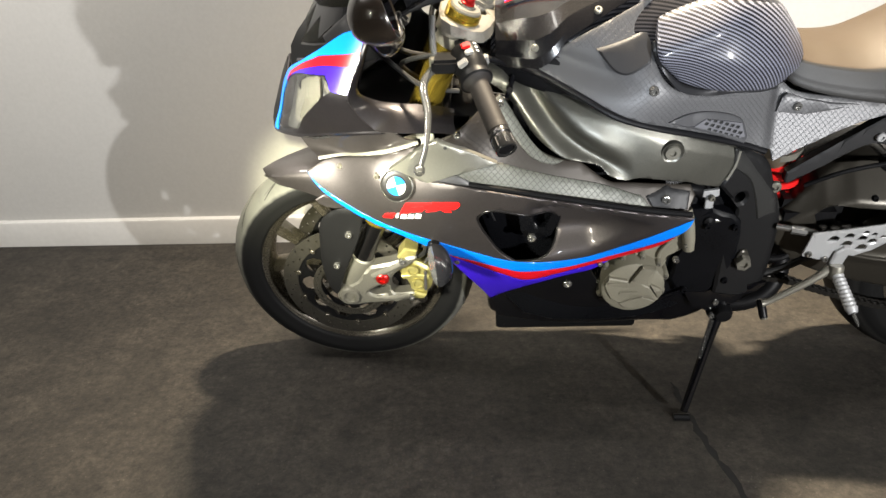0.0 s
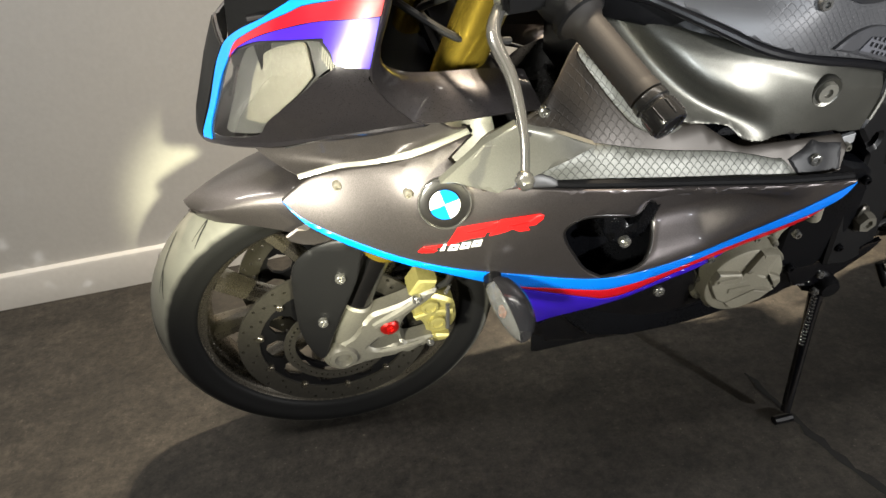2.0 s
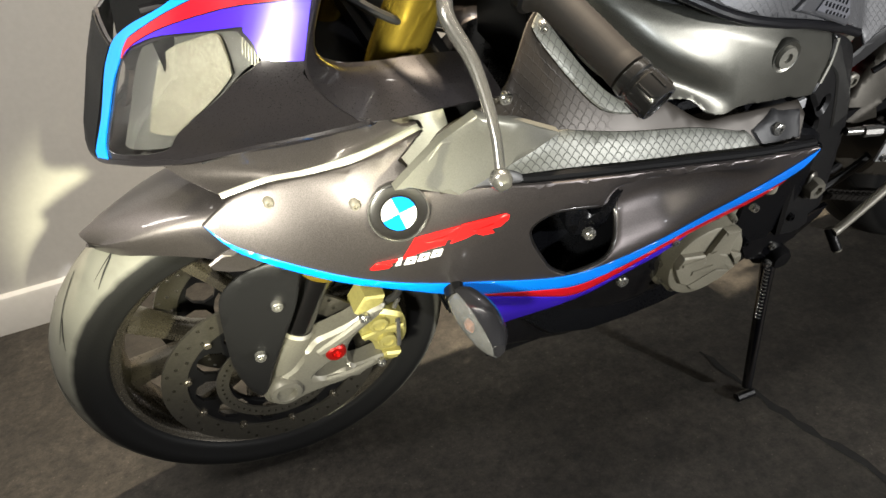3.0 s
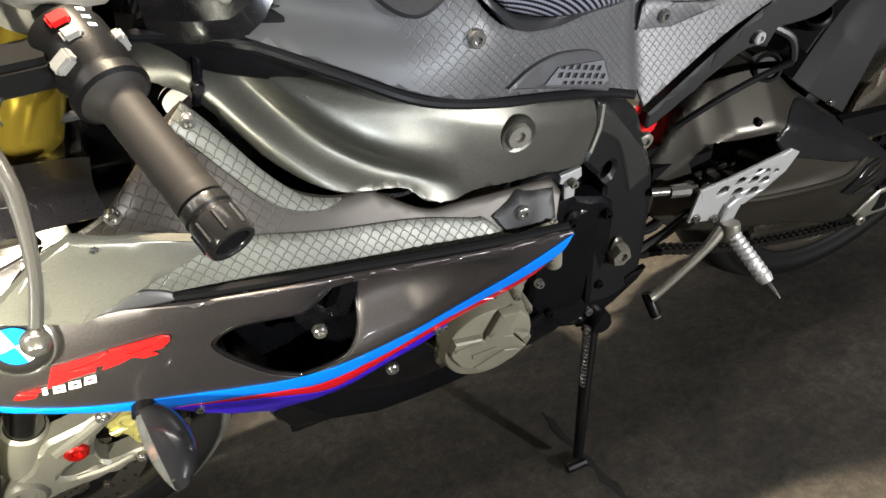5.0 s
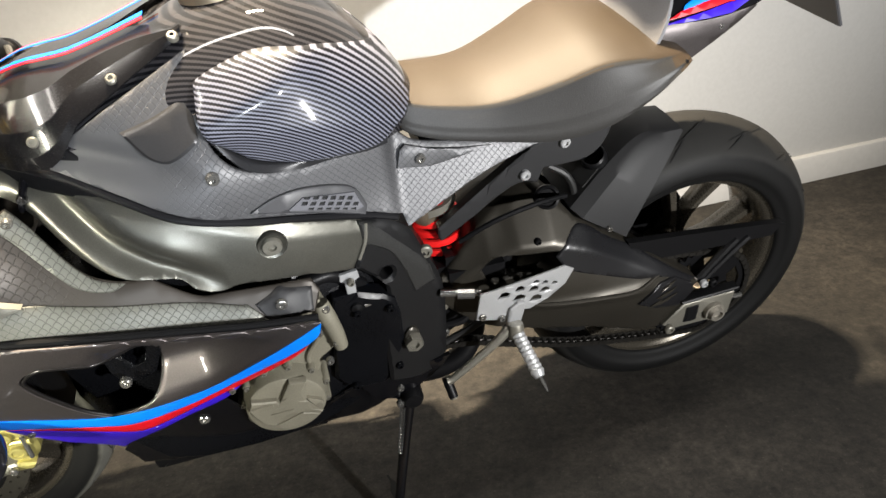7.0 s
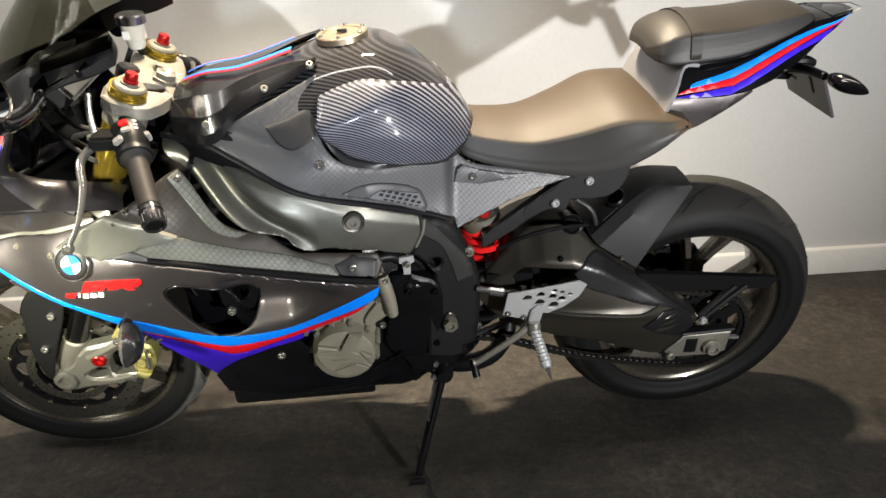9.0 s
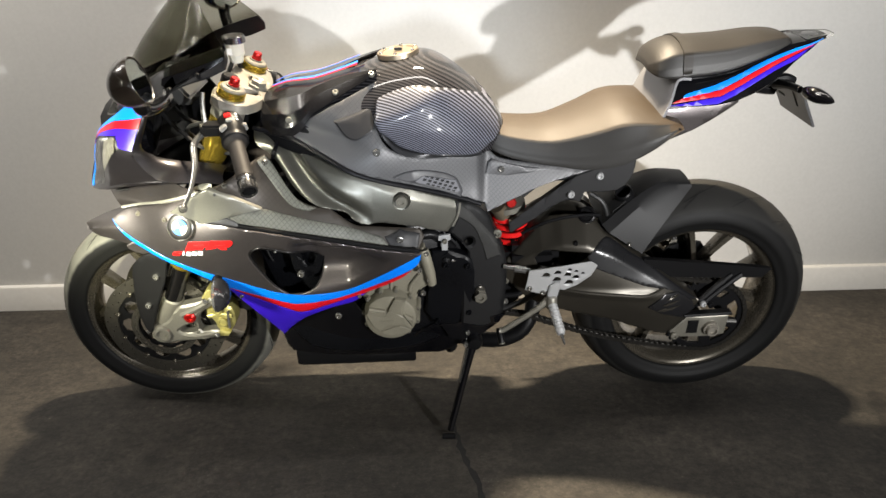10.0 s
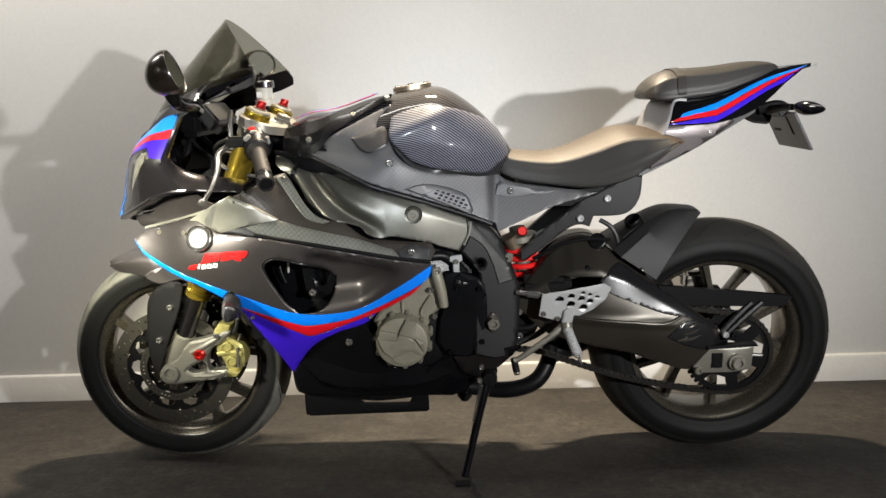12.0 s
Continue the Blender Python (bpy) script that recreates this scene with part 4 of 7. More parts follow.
for k in range(4):
    u = Vector((1, 0, 0)) - bn * bn.x
    u.normalize()
    v = bn.cross(u)
    bm = bmesh.new()
    o = bo + bn * .0078
    vs = [bm.verts.new(o)] + [bm.verts.new(o + .0175 * (u * math.cos(a) + v * math.sin(a))) for a in [math.pi / 2 * k + .25 + math.pi / 2 * j / 8 for j in range(9)]]
    bm.faces.new(vs)
    bmesh.ops.recalc_face_normals(bm, faces=bm.faces)
    bmesh.ops.solidify(bm, geom=list(bm.faces), thickness=.001)
    part("badge_quarter", bm, M["white" if k % 2 else "blue"], badge)


MARK_A = [(-.536, .618), (-.521, .645), (-.474, .648), (-.473, .644), (-.480, .633), (-.488, .633), (-.491, .627), (-.508, .626)]
MARK_B = [(-.485, .627), (-.471, .649), (-.424, .651), (-.420, .648), (-.421, .642), (-.430, .634), (-.440, .634), (-.436, .627), (-.449, .627), (-.457, .633), (-.468, .629)]
MARK_C = [(-.570, .606), (-.563, .615), (-.540, .619), (-.541, .615), (-.555, .613), (-.547, .610), (-.552, .605), (-.567, .604)]
cut = [(-.512, .6375), (-.488, .6405), (-.487, .6388), (-.508, .6358)]
for ol, hl in ((MARK_A, [cut]), (MARK_B, [[(x + .050, z + .0012) for x, z in cut]]), (MARK_C, [])):
    plate("marking_block", ol, fair_skin, M["bright_red"], side_fairing, "bright red slanted marking", smooth=0, thick=.0014, off=.0024, bevel=.0004, cell=.02, holes=hl)
plate("marking_bar", [(-.544, .608), (-.540, .619), (-.536, .620), (-.539, .609)], fair_skin, M["white"], side_fairing, "", smooth=0, thick=.0014, off=.0024, bevel=.0003, cell=.02)
for k in range(3):
    dx, dz = .014 * k, .0017 * k
    plate("marking_bar", [(x + dx, z + dz) for x, z in ((-.535, .608), (-.531, .6185), (-.521, .618), (-.524, .608))], fair_skin, M["white"], side_fairing, "", smooth=0, thick=.0014, off=.0024, bevel=.0003, cell=.02,
          holes=[[(x + dx, z + dz) for x, z in ((-.531, .611), (-.529, .6155), (-.525, .6155), (-.526, .611))]])

# belly pan
belly = [(-.376, .293), (-.306, .391), (-.24, .433), (-.172, .455), (-.15, .40), (-.145, .345), (-.10, .322), (-.02, .325), (.03, .345), (.105, .355), (.105, .285), (.045, .225), (-.03, .222), (-.36, .238), (-.366, .262)]
belly_pan = plate("belly_pan", crisp(belly), BELLY, M["black_gloss"], bike, "glossy black belly fairing", both=True, smooth=0, cell=.014)
rows = []
for x, w, zb in ((-.385, .06, .235), (-.36, .085, .212), (-.2, .095, .206), (-.06, .095, .206), (.04, .10, .215), (.10, .10, .26)):
    rows.append([(x, -w - .02, zb + .07), (x, -w, zb + .015), (x, -w * .6, zb), (x, 0, zb - .004), (x, w * .6, zb), (x, w, zb + .015), (x, w + .02, zb + .07)])
part("pan_floor", loft_bm(rows, 4, 3, False, False, .004), M["black_gloss"], belly_pan)
lip = plate("pan_lip", [(-.366, .215), (-.366, .150), (-.355, .145), (-.04, .150), (-.034, .156), (-.034, .205), (-.08, .215), (-.10, .205), (-.19, .204), (-.21, .215)], -.055, M["black"], belly_pan, "black spoiler lip with a long slot under the belly pan", smooth=0, thick=.006, holes=[[(-.219, .190), (-.205, .180), (-.150, .178), (-.087, .178), (-.080, .192), (-.120, .187), (-.170, .184), (-.205, .187)]])
bolt(belly_pan, -.214, BELLY(-.214, .404) - .001, .404, .009)
plate("pan_seam", [(-.30, .262), (-.13, .266), (-.12, .272), (-.2, .272), (-.30, .268)], lambda x, z: BELLY(x, z) - .003, M["black"], belly_pan, "", smooth=0, thick=.004)
part("pan_ridge", tube_bm([(x, BELLY(x, z) + .001, z) for x, z in ((-.300, .264), (-.225, .268), (-.152, .288), (-.105, .286), (-.048, .294), (-.010, .322), (.030, .338))], [.003, .006, .007, .007, .007, .006, .003], 10, 6), M["black_gloss"], belly_pan)

# scaled upper side panel, silver wedge and light inlay
mesh_panel = [(-.345, .812), (-.321, .776), (-.298, .743), (-.275, .72), (-.241, .705), (-.209, .70), (-.195, .69), (-.154, .662), (-.117, .656), (-.005, .645), (.004, .628), (-.008, .603), (-.075, .612), (-.277, .657), (-.465, .687), (-.495, .698), (-.515, .722), (-.487, .757), (-.447, .772), (-.415, .785), (-.37, .806)]
inner_panel = plate("inner_panel", crisp(mesh_panel), MESH, M["skin_brown"], bike, "dark scale-textured inner fairing panel", both=True, smooth=0, cell=.014, off=-.002)
light = [(-.430, .699), (-.416, .709), (-.386, .712), (-.355, .713), (-.297, .694), (-.179, .664), (-.107, .640), (-.095, .637), (-.072, .612), (-.149, .623), (-.236, .640), (-.323, .657), (-.404, .679)]
plate("panel_inlay", crisp(light), MESH, M["skin_light"], inner_panel, "lighter grey scale-textured inlay", smooth=0, cell=.014, off=.004)
plate("panel_edge", crisp([(-.345, .812), (-.33, .792), (-.298, .745), (-.268, .716), (-.235, .704), (-.255, .70), (-.29, .712), (-.318, .742), (-.352, .79), (-.36, .806)]), MESH, M["skin_light"], inner_panel, "", smooth=0, cell=.014, off=.003)
silver = [(-.540, .726), (-.489, .757), (-.453, .775), (-.407, .753), (-.352, .7145), (-.388, .711), (-.416, .707), (-.444, .700), (-.476, .694), (-.495, .705), (-.524, .722)]
plate("silver_wedge", silver, MESH, M["silver"], inner_panel, "silver-grey wedge panel", both=True, smooth=0, cell=.012, off=.010, thick=.012, bevel=.0016)
plate("wedge_web", [(-.60, .712), (-.55, .698), (-.49, .688), (-.46, .70), (-.465, .765), (-.50, .752), (-.56, .730)], lambda x, z: max(MESH(x, z) + .012, FAIR(x, z) + .010), M["silver"], inner_panel, "", both=True, smooth=0, thick=.004, bevel=.001)
plate("panel_backing", [(-.57, .70), (-.42, .69), (-.40, .775), (-.50, .785)], -.152, M["black"], inner_panel, "", both=True, smooth=0, thick=.004)
plate("wedge_foot", [(-.471, .695), (-.456, .693), (-.441, .690), (-.415, .684), (-.402, .682), (-.404, .690), (-.420, .700), (-.432, .703), (-.448, .702)], lambda x, z: MESH(x, z) - .009, M["dark_satin"], inner_panel, "", smooth=2, thick=.006, bevel=.003)
plate("panel_tab", crisp([(-.086, .634), (-.066, .641), (-.050, .648), (-.036, .643), (-.006, .637), (-.010, .607), (-.065, .610)]), lambda x, z: MESH(x, z) - .001 - .006 * math.exp(-(math.hypot(x + .050, z - .630) / .016) ** 2), M["tab"], inner_panel, "", smooth=0, thick=.006, bevel=.003, cell=.006)
bolt(inner_panel, -.051, MESH(-.051, .630) - .0075, .630, .0085, h=.003)
bolt(inner_panel, -.419, MESH(-.419, .780) - .001, .778, .0065, h=.003)
bolt(inner_panel, -.345, MESH(-.345, .80) - .004, .800, .007)
bolt(inner_panel, -.440, MESH(-.440, .762) - .0095, .762, .0032, "lamp_grey", h=.002)

# front cowl: a rounded nose, given by its centre line, half width and rear edge
CZ = [.67, .72, .82, .90, .97, 1.0]


def cowl(a, z, off=0.0):
    xc = np.interp(z, CZ, [-.818, -.812, -.768, -.72, -.655, -.618])
    xr = np.interp(z, [.68, .76, .80, .85, .95], [-.47, -.50, -.56, -.59, -.535])
    w = np.interp(z, [.68, .75, .86, .95, 1.0], [.195, .225, .232, .205, .19])
    b = a * math.pi / 2
    s = np.sign(b)
    b = abs(b)
    n = Vector((-math.cos(b), -s * math.sin(b), 0.15)).normalized()
    # pointed plan: the flanks draw in towards the tip, and hang lower there
    y = w * math.sin(b) ** float(np.interp(z, [.76, .90], [1.4, 1.1]))
    return Vector((xr + (xc - xr) * math.cos(b), -s * y, z - .58 * (w * math.sin(b) - y))) + n * off


def cowl_patch(name, outline, mat, parent, label="", off=0.0, thick=.003, side=1, holes=(), cell=.02, bevel=.0):
    """Panel of the nose; the outline is in turns round the nose and height."""
    flat = [(a, z * 2.6) for a, z in outline]
    pts, faces, rim = mesh_2d(flat, [[(a, z * 2.6) for a, z in h] for h in holes], cell * 2.2, 0)
    bm = bmesh.new()
    f0 = [bm.verts.new(cowl(side * p[0], p[1] / 2.6, off)) for p in pts]
    f1 = [bm.verts.new(cowl(side * p[0], p[1] / 2.6, off - thick)) for p in pts]
    seen = {}
    for f in faces:
        a, b, c = (pts[i] for i in f[:3])
        if (b - a).cross(c - a) < 0:
            f = f[::-1]
        bm.faces.new([f0[i] for i in f])
        bm.faces.new([f1[i] for i in reversed(f)])
        for i in range(len(f)):
            seen[(f[i], f[(i + 1) % len(f)])] = True
    for a, b in list(seen):
        if (b, a) not in seen:
            bm.faces.new((f0[b], f0[a], f1[a], f1[b]))
    bmesh.ops.delete(bm, geom=[v for v in bm.verts if not v.link_faces], context="VERTS")
    bmesh.ops.recalc_face_normals(bm, faces=bm.faces)
    return part(name, bm, mat, parent, label, 40)


LENS = [(.22, .733), (.231, .761), (.275, .80), (.312, .84), (.36, .853), (.489, .871), (.613, .88), (.719, .884), (.747, .881), (.785, .874), (.823, .865), (.806, .86), (.668, .827), (.506, .784), (.438, .758), (.271, .734)]
shell = [(0, .700), (.155, .708), (.238, .718), (.456, .745), (.608, .764), (.875, .783), (1.0, .790), (.985, .805), (.975, .829), (.965, .86), (.945, .905), (.93, .94), (.90, .955), (.725, .948), (.566, .914), (.46, .892), (.32, .868), (.235, .845), (.12, .845), (0, .845)]
front_cowl = None
for s in (1, -1):
    ob = cowl_patch("front_cowl" if s > 0 else "cowl_half", crisp(shell, 4), M["cowl_paint"], bike if s > 0 else front_cowl, "dark glossy front cowl with coloured stripes" if s > 0 else "", side=s, holes=[crisp(LENS, 3)])
    front_cowl = front_cowl or ob
    cowl_patch("blue_stripe", crisp([(.150, .708), (.155, .73), (.203, .798), (.237, .843), (.32, .868), (.459, .892), (.566, .915), (.725, .950), (.89, .957), (.918, .926), (.647, .913), (.563, .902), (.465, .887), (.362, .867), (.328, .858), (.306, .839), (.259, .801), (.211, .758), (.205, .735), (.225, .717)], 4), M["blue"], front_cowl, "bright blue stripe film", .0018, .0015, s)
    cowl_patch("red_stripe", crisp([(.311, .840), (.328, .857), (.362, .866), (.465, .886), (.563, .901), (.647, .912), (.918, .926), (.932, .905), (.736, .902), (.613, .894), (.479, .879), (.375, .861), (.324, .845)], 4), M["red"], front_cowl, "red stripe film", .0018, .0015, s)
    cowl_patch("violet_panel", crisp([(.324, .844), (.375, .86), (.479, .878), (.613, .893), (.736, .901), (.93, .904), (.955, .862), (.828, .866), (.790, .876), (.75, .884), (.719, .887), (.489, .874), (.36, .856)], 4), M["purple"], front_cowl, "deep violet stripe film", .0018, .0015, s)
    lamp_body = cowl_patch("headlamp_shell", crisp(LENS, 3), M["lamp_grey"], front_cowl, "grey headlamp housing", -.018, .004, s)
    cowl_patch("reflector", crisp([(.36, .768), (.414, .81), (.445, .842), (.484, .86), (.569, .871), (.644, .877), (.689, .868), (.739, .85), (.66, .828), (.5, .785), (.446, .772)], 3), M["reflector"], front_cowl, "pale frosted headlamp reflector", -.012, .003, s)
    ob = cowl_patch("headlamp_lens", crisp(LENS, 3), M["lens"], front_cowl, "clear headlamp lens", .0005, .0025, s)
    ob.visible_shadow = False
    # ribs at the lens's outer corner
    for k in range(6):
        a0 = .745 + .012 * k
        cowl_patch("lens_rib", [(a0, .880 - .0022 * k), (a0 + .005, .880 - .0022 * k), (a0 + .02, .868 - .0022 * k), (a0 + .015, .868 - .0022 * k)], M["reflector"], front_cowl, "", -.003, .002, s)
    cowl_patch("nose_duct", crisp([(.02, .70), (.14, .709), (.15, .75), (.19, .80), (.225, .842), (.12, .843), (.02, .843)], 3), M["black"], front_cowl, "", .002, .0015, s)
    # rim round the cockpit opening, folded inwards
    rows = []
    for (a, z), (ix, iy, iz) in zip([(.90, .955), (.945, .905), (.965, .86), (.975, .829), (.99, .803), (1.0, .790)], [(-.53, -.165, .945), (-.55, -.178, .90), (-.565, -.180, .862), (-.555, -.178, .832), (-.525, -.175, .818), (-.49, -.172, .812)]):
        p = cowl(a, z, .0015)
        f = np.interp(z, [.80, .83, .87], [1, .8, .3])
        ix, iy, iz = p.x + (ix - p.x) * f, -abs(p.y) + (iy + abs(p.y)) * f, p.z + (iz - p.z) * f
        rows.append([(p.x, -s * abs(p.y), p.z), ((p.x + ix) / 2 + .004, -s * (abs(p.y) - iy) / 2, (p.z + iz) / 2 + .006), (ix, s * iy, iz)])
    p = rows[-1]
    rows.append([(-.455, s * -.228, .785), (-.455, s * -.205, .800), (-.45, s * -.17, .806)])
    rows.append([(-.42, s * -.226, .781), (-.425, s * -.205, .795), (-.425, s * -.17, .800)])
    part("cockpit_rim", loft_bm(rows, 4, 3, False, False, .003), M["cowl_paint"], front_cowl, "glossy black rim of the cockpit opening")
    # lower lip of the nose, turned in above the mudguard
    rows = []
    for a, z in ((.06, .702), (.16, .708), (.264, .721), (.372, .733), (.496, .748), (.604, .763), (.724, .777), (.868, .785), (.98, .787)):
        p = cowl(s * a, z, .001)
        n = Vector((.75, s * .65, 0))
        rows.append([p + Vector((0, 0, .006)), p - Vector((0, 0, .001)), p + n * .022 - Vector((0, 0, .004)), p + n * .060 - Vector((0, 0, .004))])
    part("nose_wing", loft_bm(rows, 4, 3, False, False, .003), M["cowl_paint"], front_cowl, "dark glossy lip under the nose")
    # bright blade along the fairing's top edge, and the sheet from it in to the lip
    rows, shelf = [], []
    for x, z, a, lz in ((-.692, .691, .30, .722), (-.646, .702, .45, .741), (-.600, .714, .60, .760), (-.545, .729, .76, .776), (-.492, .743, .95, .783)):
        fy = abs(fair_skin(x, z))
        rows.append([(x, s * -(fy + .001), z - .001), (x - .001, s * -(fy - .001), z + .002), (x - .002, s * -(fy - .003), z + .0035)])
        q = cowl(s * a, lz, .001) + Vector((.75, s * .65, 0)) * .030 - Vector((0, 0, .006))
        o = Vector(rows[-1][2])
        shelf.append([o, o.lerp(q, .5) - Vector((0, 0, .006)), q])
    part("nose_blade", loft_bm(rows, 4, 2, False, False, .002), M["silver"], front_cowl, "silver blade edge under the nose")
    part("nose_shelf", loft_bm(shelf, 4, 3, False, False, .003), M["paint"], front_cowl, "dark metallic sheet under the nose")

# windscreen with side arms
base = [(-.385, -.182, 1.035), (-.45, -.198, 1.005), (-.53, -.200, .968), (-.62, -.155, .925), (-.70, -.075, .895), (-.722, 0, .890)]
topc = [(-.386, -.168, 1.050), (-.405, -.150, 1.075), (-.432, -.115, 1.110), (-.462, -.072, 1.147), (-.482, -.032, 1.168), (-.488, 0, 1.173)]


def whole(c):
    return c + [(x, -y, z) for x, y, z in reversed(c[:-1])]


mid = [((b[0] + t[0]) / 2 - .008 * k / 5, (b[1] + t[1]) / 2 * 1.04, (b[2] + t[2]) / 2 + .010 * k / 5) for k, (b, t) in enumerate(zip(base, topc))]
band = [tuple(Vector(b).lerp(Vector(m), .42) + Vector((-.0015, -.0015 if b[1] < 0 else 0, .001))) for b, m in zip(base, mid)]
band0 = [tuple(Vector(b) + Vector((-.0015, -.0015 if b[1] < 0 else 0, -.004))) for b in base]
part("screen_base", loft_bm([whole(band0), whole(band)], 8, 2, False, False, .002), M["black_gloss"], front_cowl, "black opaque foot of the screen")
part("windscreen", loft_bm([whole(base), whole(mid), whole(topc)], 8, 4, False, False, .003), M["smoke"], bike, "smoke-tinted double-bubble windscreen")


def arm_skin(x, z):
    """Side arm of the cowl, leaning in towards the screen."""
    w = float(np.interp(x, [-.66, -.60, -.53, -.45, -.37], [.150, .185, .204, .200, .184]))
    return -w + .8 * (z - (.968 + .42 * (x + .53)))


arm_line = [(-.380, 1.036), (-.383, 1.016), (-.42, 1.001), (-.458, .991), (-.497, .976), (-.55, .950), (-.62, .915), (-.640, .932), (-.585, .975), (-.522, 1.011), (-.454, 1.037), (-.392, 1.054)]
plate("screen_arm", crisp(arm_line), arm_skin, M["black_satin"], front_cowl, "black cowl arm beside the screen", both=True, smooth=0, cell=.012, thick=.007, bevel=.003)
for s in (-1, 1):
    for k in range(3):
        x = -.56 + .06 * k
        bolt(front_cowl, x, -s * (arm_skin(x, .955 + .026 * k) - .001), .955 + .026 * k, .005, "black", "screw", (0, s, .3))
    # mirrors, each turned to the rider
    if s < 0:
        c, nrm, wide, high = Vector((-.491, -.358, 1.043)), Vector((.93, .12, .30)).normalized(), .050, .044
    else:
        c, nrm, wide, high = Vector((-.505, .335, 1.080)), Vector((.95, -.33, .04)).normalized(), .072, .038
    u = Vector((0, 0, 1)).cross(nrm).normalized()
    v = nrm.cross(u)
    rows = []
    for d, f in ((-.003, .86), (.002, .93), (.003, .985), (-.004, 1.03), (-.016, 1.0), (-.032, .86), (-.046, .60), (-.054, .32), (-.056, .04)):
        rows.append([c + nrm * d + u * (wide * f * math.cos(2 * math.pi * k / 24)) + v * (high * f * math.sin(2 * math.pi * k / 24) - .006 * (1 - f)) for k in range(24)])
    mir = part("wing_mirror", loft_bm(rows, 2, 1), M["mirror_shell"], bike, "brown-black pod-shaped wing mirror")
    bm = bmesh.new()
    bm.faces.new([bm.verts.new(c + nrm * .0006 + u * (wide * .89 * math.cos(2 * math.pi * k / 28)) + v * (high * .89 * math.sin(2 * math.pi * k / 28))) for k in range(28)])
    bmesh.ops.recalc_face_normals(bm, faces=bm.faces)
    bmesh.ops.solidify(bm, geom=list(bm.faces), thickness=.001)
    part("mirror_glass", bm, M["mirror"], mir)
    foot_p = c + Vector((-.012, -s * .004, -high + .006))
    part("mirror_stalk", tube_bm([foot_p, foot_p + Vector((.003, -s * .016, -.022)), (-.496, s * .275, .974), (-.512, s * .21, .966)], [.017, .014, .014, .018], 12), M["black_gloss"], mir)

# cockpit
inner = part("cockpit_tub", loft_bm([[(-.60, -.17, .80), (-.60, -.17, .92), (-.56, -.12, .975), (-.56, .12, .975), (-.60, .17, .92), (-.60, .17, .80)], [(-.74, -.05, .80), (-.73, -.05, .88), (-.70, -.03, .92), (-.70, .03, .92), (-.73, .05, .88), (-.74, .05, .80)]], 4, 2, False, False, .003), M["black"], bike, "matt black inner cockpit")
part("dash", box_bm((-.60, -.11, .90), (-.545, .11, .975), .012, None), M["black"], inner, "black instrument pod")
part("dial", lathe_bm([(.0001, 0), (.040, 0), (.044, .004), (.044, .012), (.047, .013), (.047, -.006)], (-.545, -.03, .945), (.75, 0, .55), 32), M["white"], inner, "white round rev counter")
part("dash_bezel", box_bm((-.030, -.075, -.018), (.030, .075, .018), .006, Matrix.Translation((-.528, -.03, .945)) @ Euler((0, radians(52), 0)).to_matrix().to_4x4()), M["lamp_grey"], inner, "grey instrument bezel")
part("dial_bezel", lathe_bm([(.042, .013), (.048, .016), (.052, .010), (.052, -.01)], (-.545, -.03, .945), (.75, 0, .55), 32), M["lamp_grey"], inner)
part("lamp_can", lathe_bm([(.0001, .05), (.034, .05), (.038, .04), (.044, .02), (.044, .0), (.034, -.02), (.034, -.05)], (-.655, -.10, .845), (1, .1, .05), 28), M["black_gloss"], inner, "round black headlamp can")
part("lamp_can_band", lathe_bm([(.0445, .0), (.047, .004), (.047, .016), (.0445, .02)], (-.655, -.10, .845), (1, .1, .05), 28), M["alloy"], inner)
plate("inner_wall", [(-.76, .73), (-.42, .73), (-.42, .80), (-.50, .86), (-.56, .95), (-.68, .92)], .150, M["black"], inner, "", smooth=0, thick=.004)
part("stay_bar", tube_bm([(-.62, -.08, .80), (-.60, -.06, .86), (-.57, -.07, .93)], .010, 10), M["black"], inner)
for k, pth in enumerate(([(-.60, -.05, .90), (-.54, -.10, .86), (-.48, -.12, .82), (-.42, -.10, .80)], [(-.60, .0, .92), (-.53, -.06, .87), (-.46, -.04, .84), (-.40, -.05, .82)], [(-.45, -.17, .90), (-.50, -.14, .88), (-.52, -.08, .84), (-.46, -.05, .78)], [(-.44, .11, .985), (-.46, .05, .93), (-.47, .0, .90), (-.46, -.02, .82)])):
    part("cable", tube_bm(pth, .0045 + .0008 * (k % 2), 8, 6), M["cable"], inner)
rows = [[(-.64, -.19, .72), (-.60, -.195, .80)], [(-.50, -.19, .72), (-.46, -.17, .80)], [(-.40, -.17, .70), (-.38, -.14, .79)], [(-.36, -.08, .72), (-.37, -.06, .82)]]
part("nose_liner", loft_bm([[(-.70, -.13, .73), (-.52, -.16, .76), (-.40, -.15, .76)], [(-.72, 0, .70), (-.52, 0, .70), (-.38, 0, .70)], [(-.70, .13, .73), (-.52, .16, .76), (-.40, .15, .76)]], 4, 4, False, False, .003), M["black"], bike, "matt black inner nose liner")

# steering head, bars and controls
clamp = plate_bm([(-.440, -.140), (-.405, -.150), (-.372, -.132), (-.352, -.05), (-.352, .05), (-.372, .132), (-.405, .150), (-.440, .140), (-.445, .06), (-.43, 0), (-.445, -.06)], 0.0, .022, [[(-.405, -.065), (-.37, -.055), (-.37, -.025), (-.40, -.03)], [(-.405, .065), (-.37, .055), (-.37, .025), (-.40, .03)]], smooth=2, cell=.03, bevel=.004)
for v in clamp.verts:
    x, y, z = v.co
    v.co = (x, z, .935 - y - (x + .40) * .42)
bmesh.ops.recalc_face_normals(clamp, faces=clamp.faces)
top_clamp = part("top_clamp", clamp, M["yoke"], bike, "silver alloy top yoke")
up = (-AX * -1).normalized()
up = Vector((.407, 0, .913))
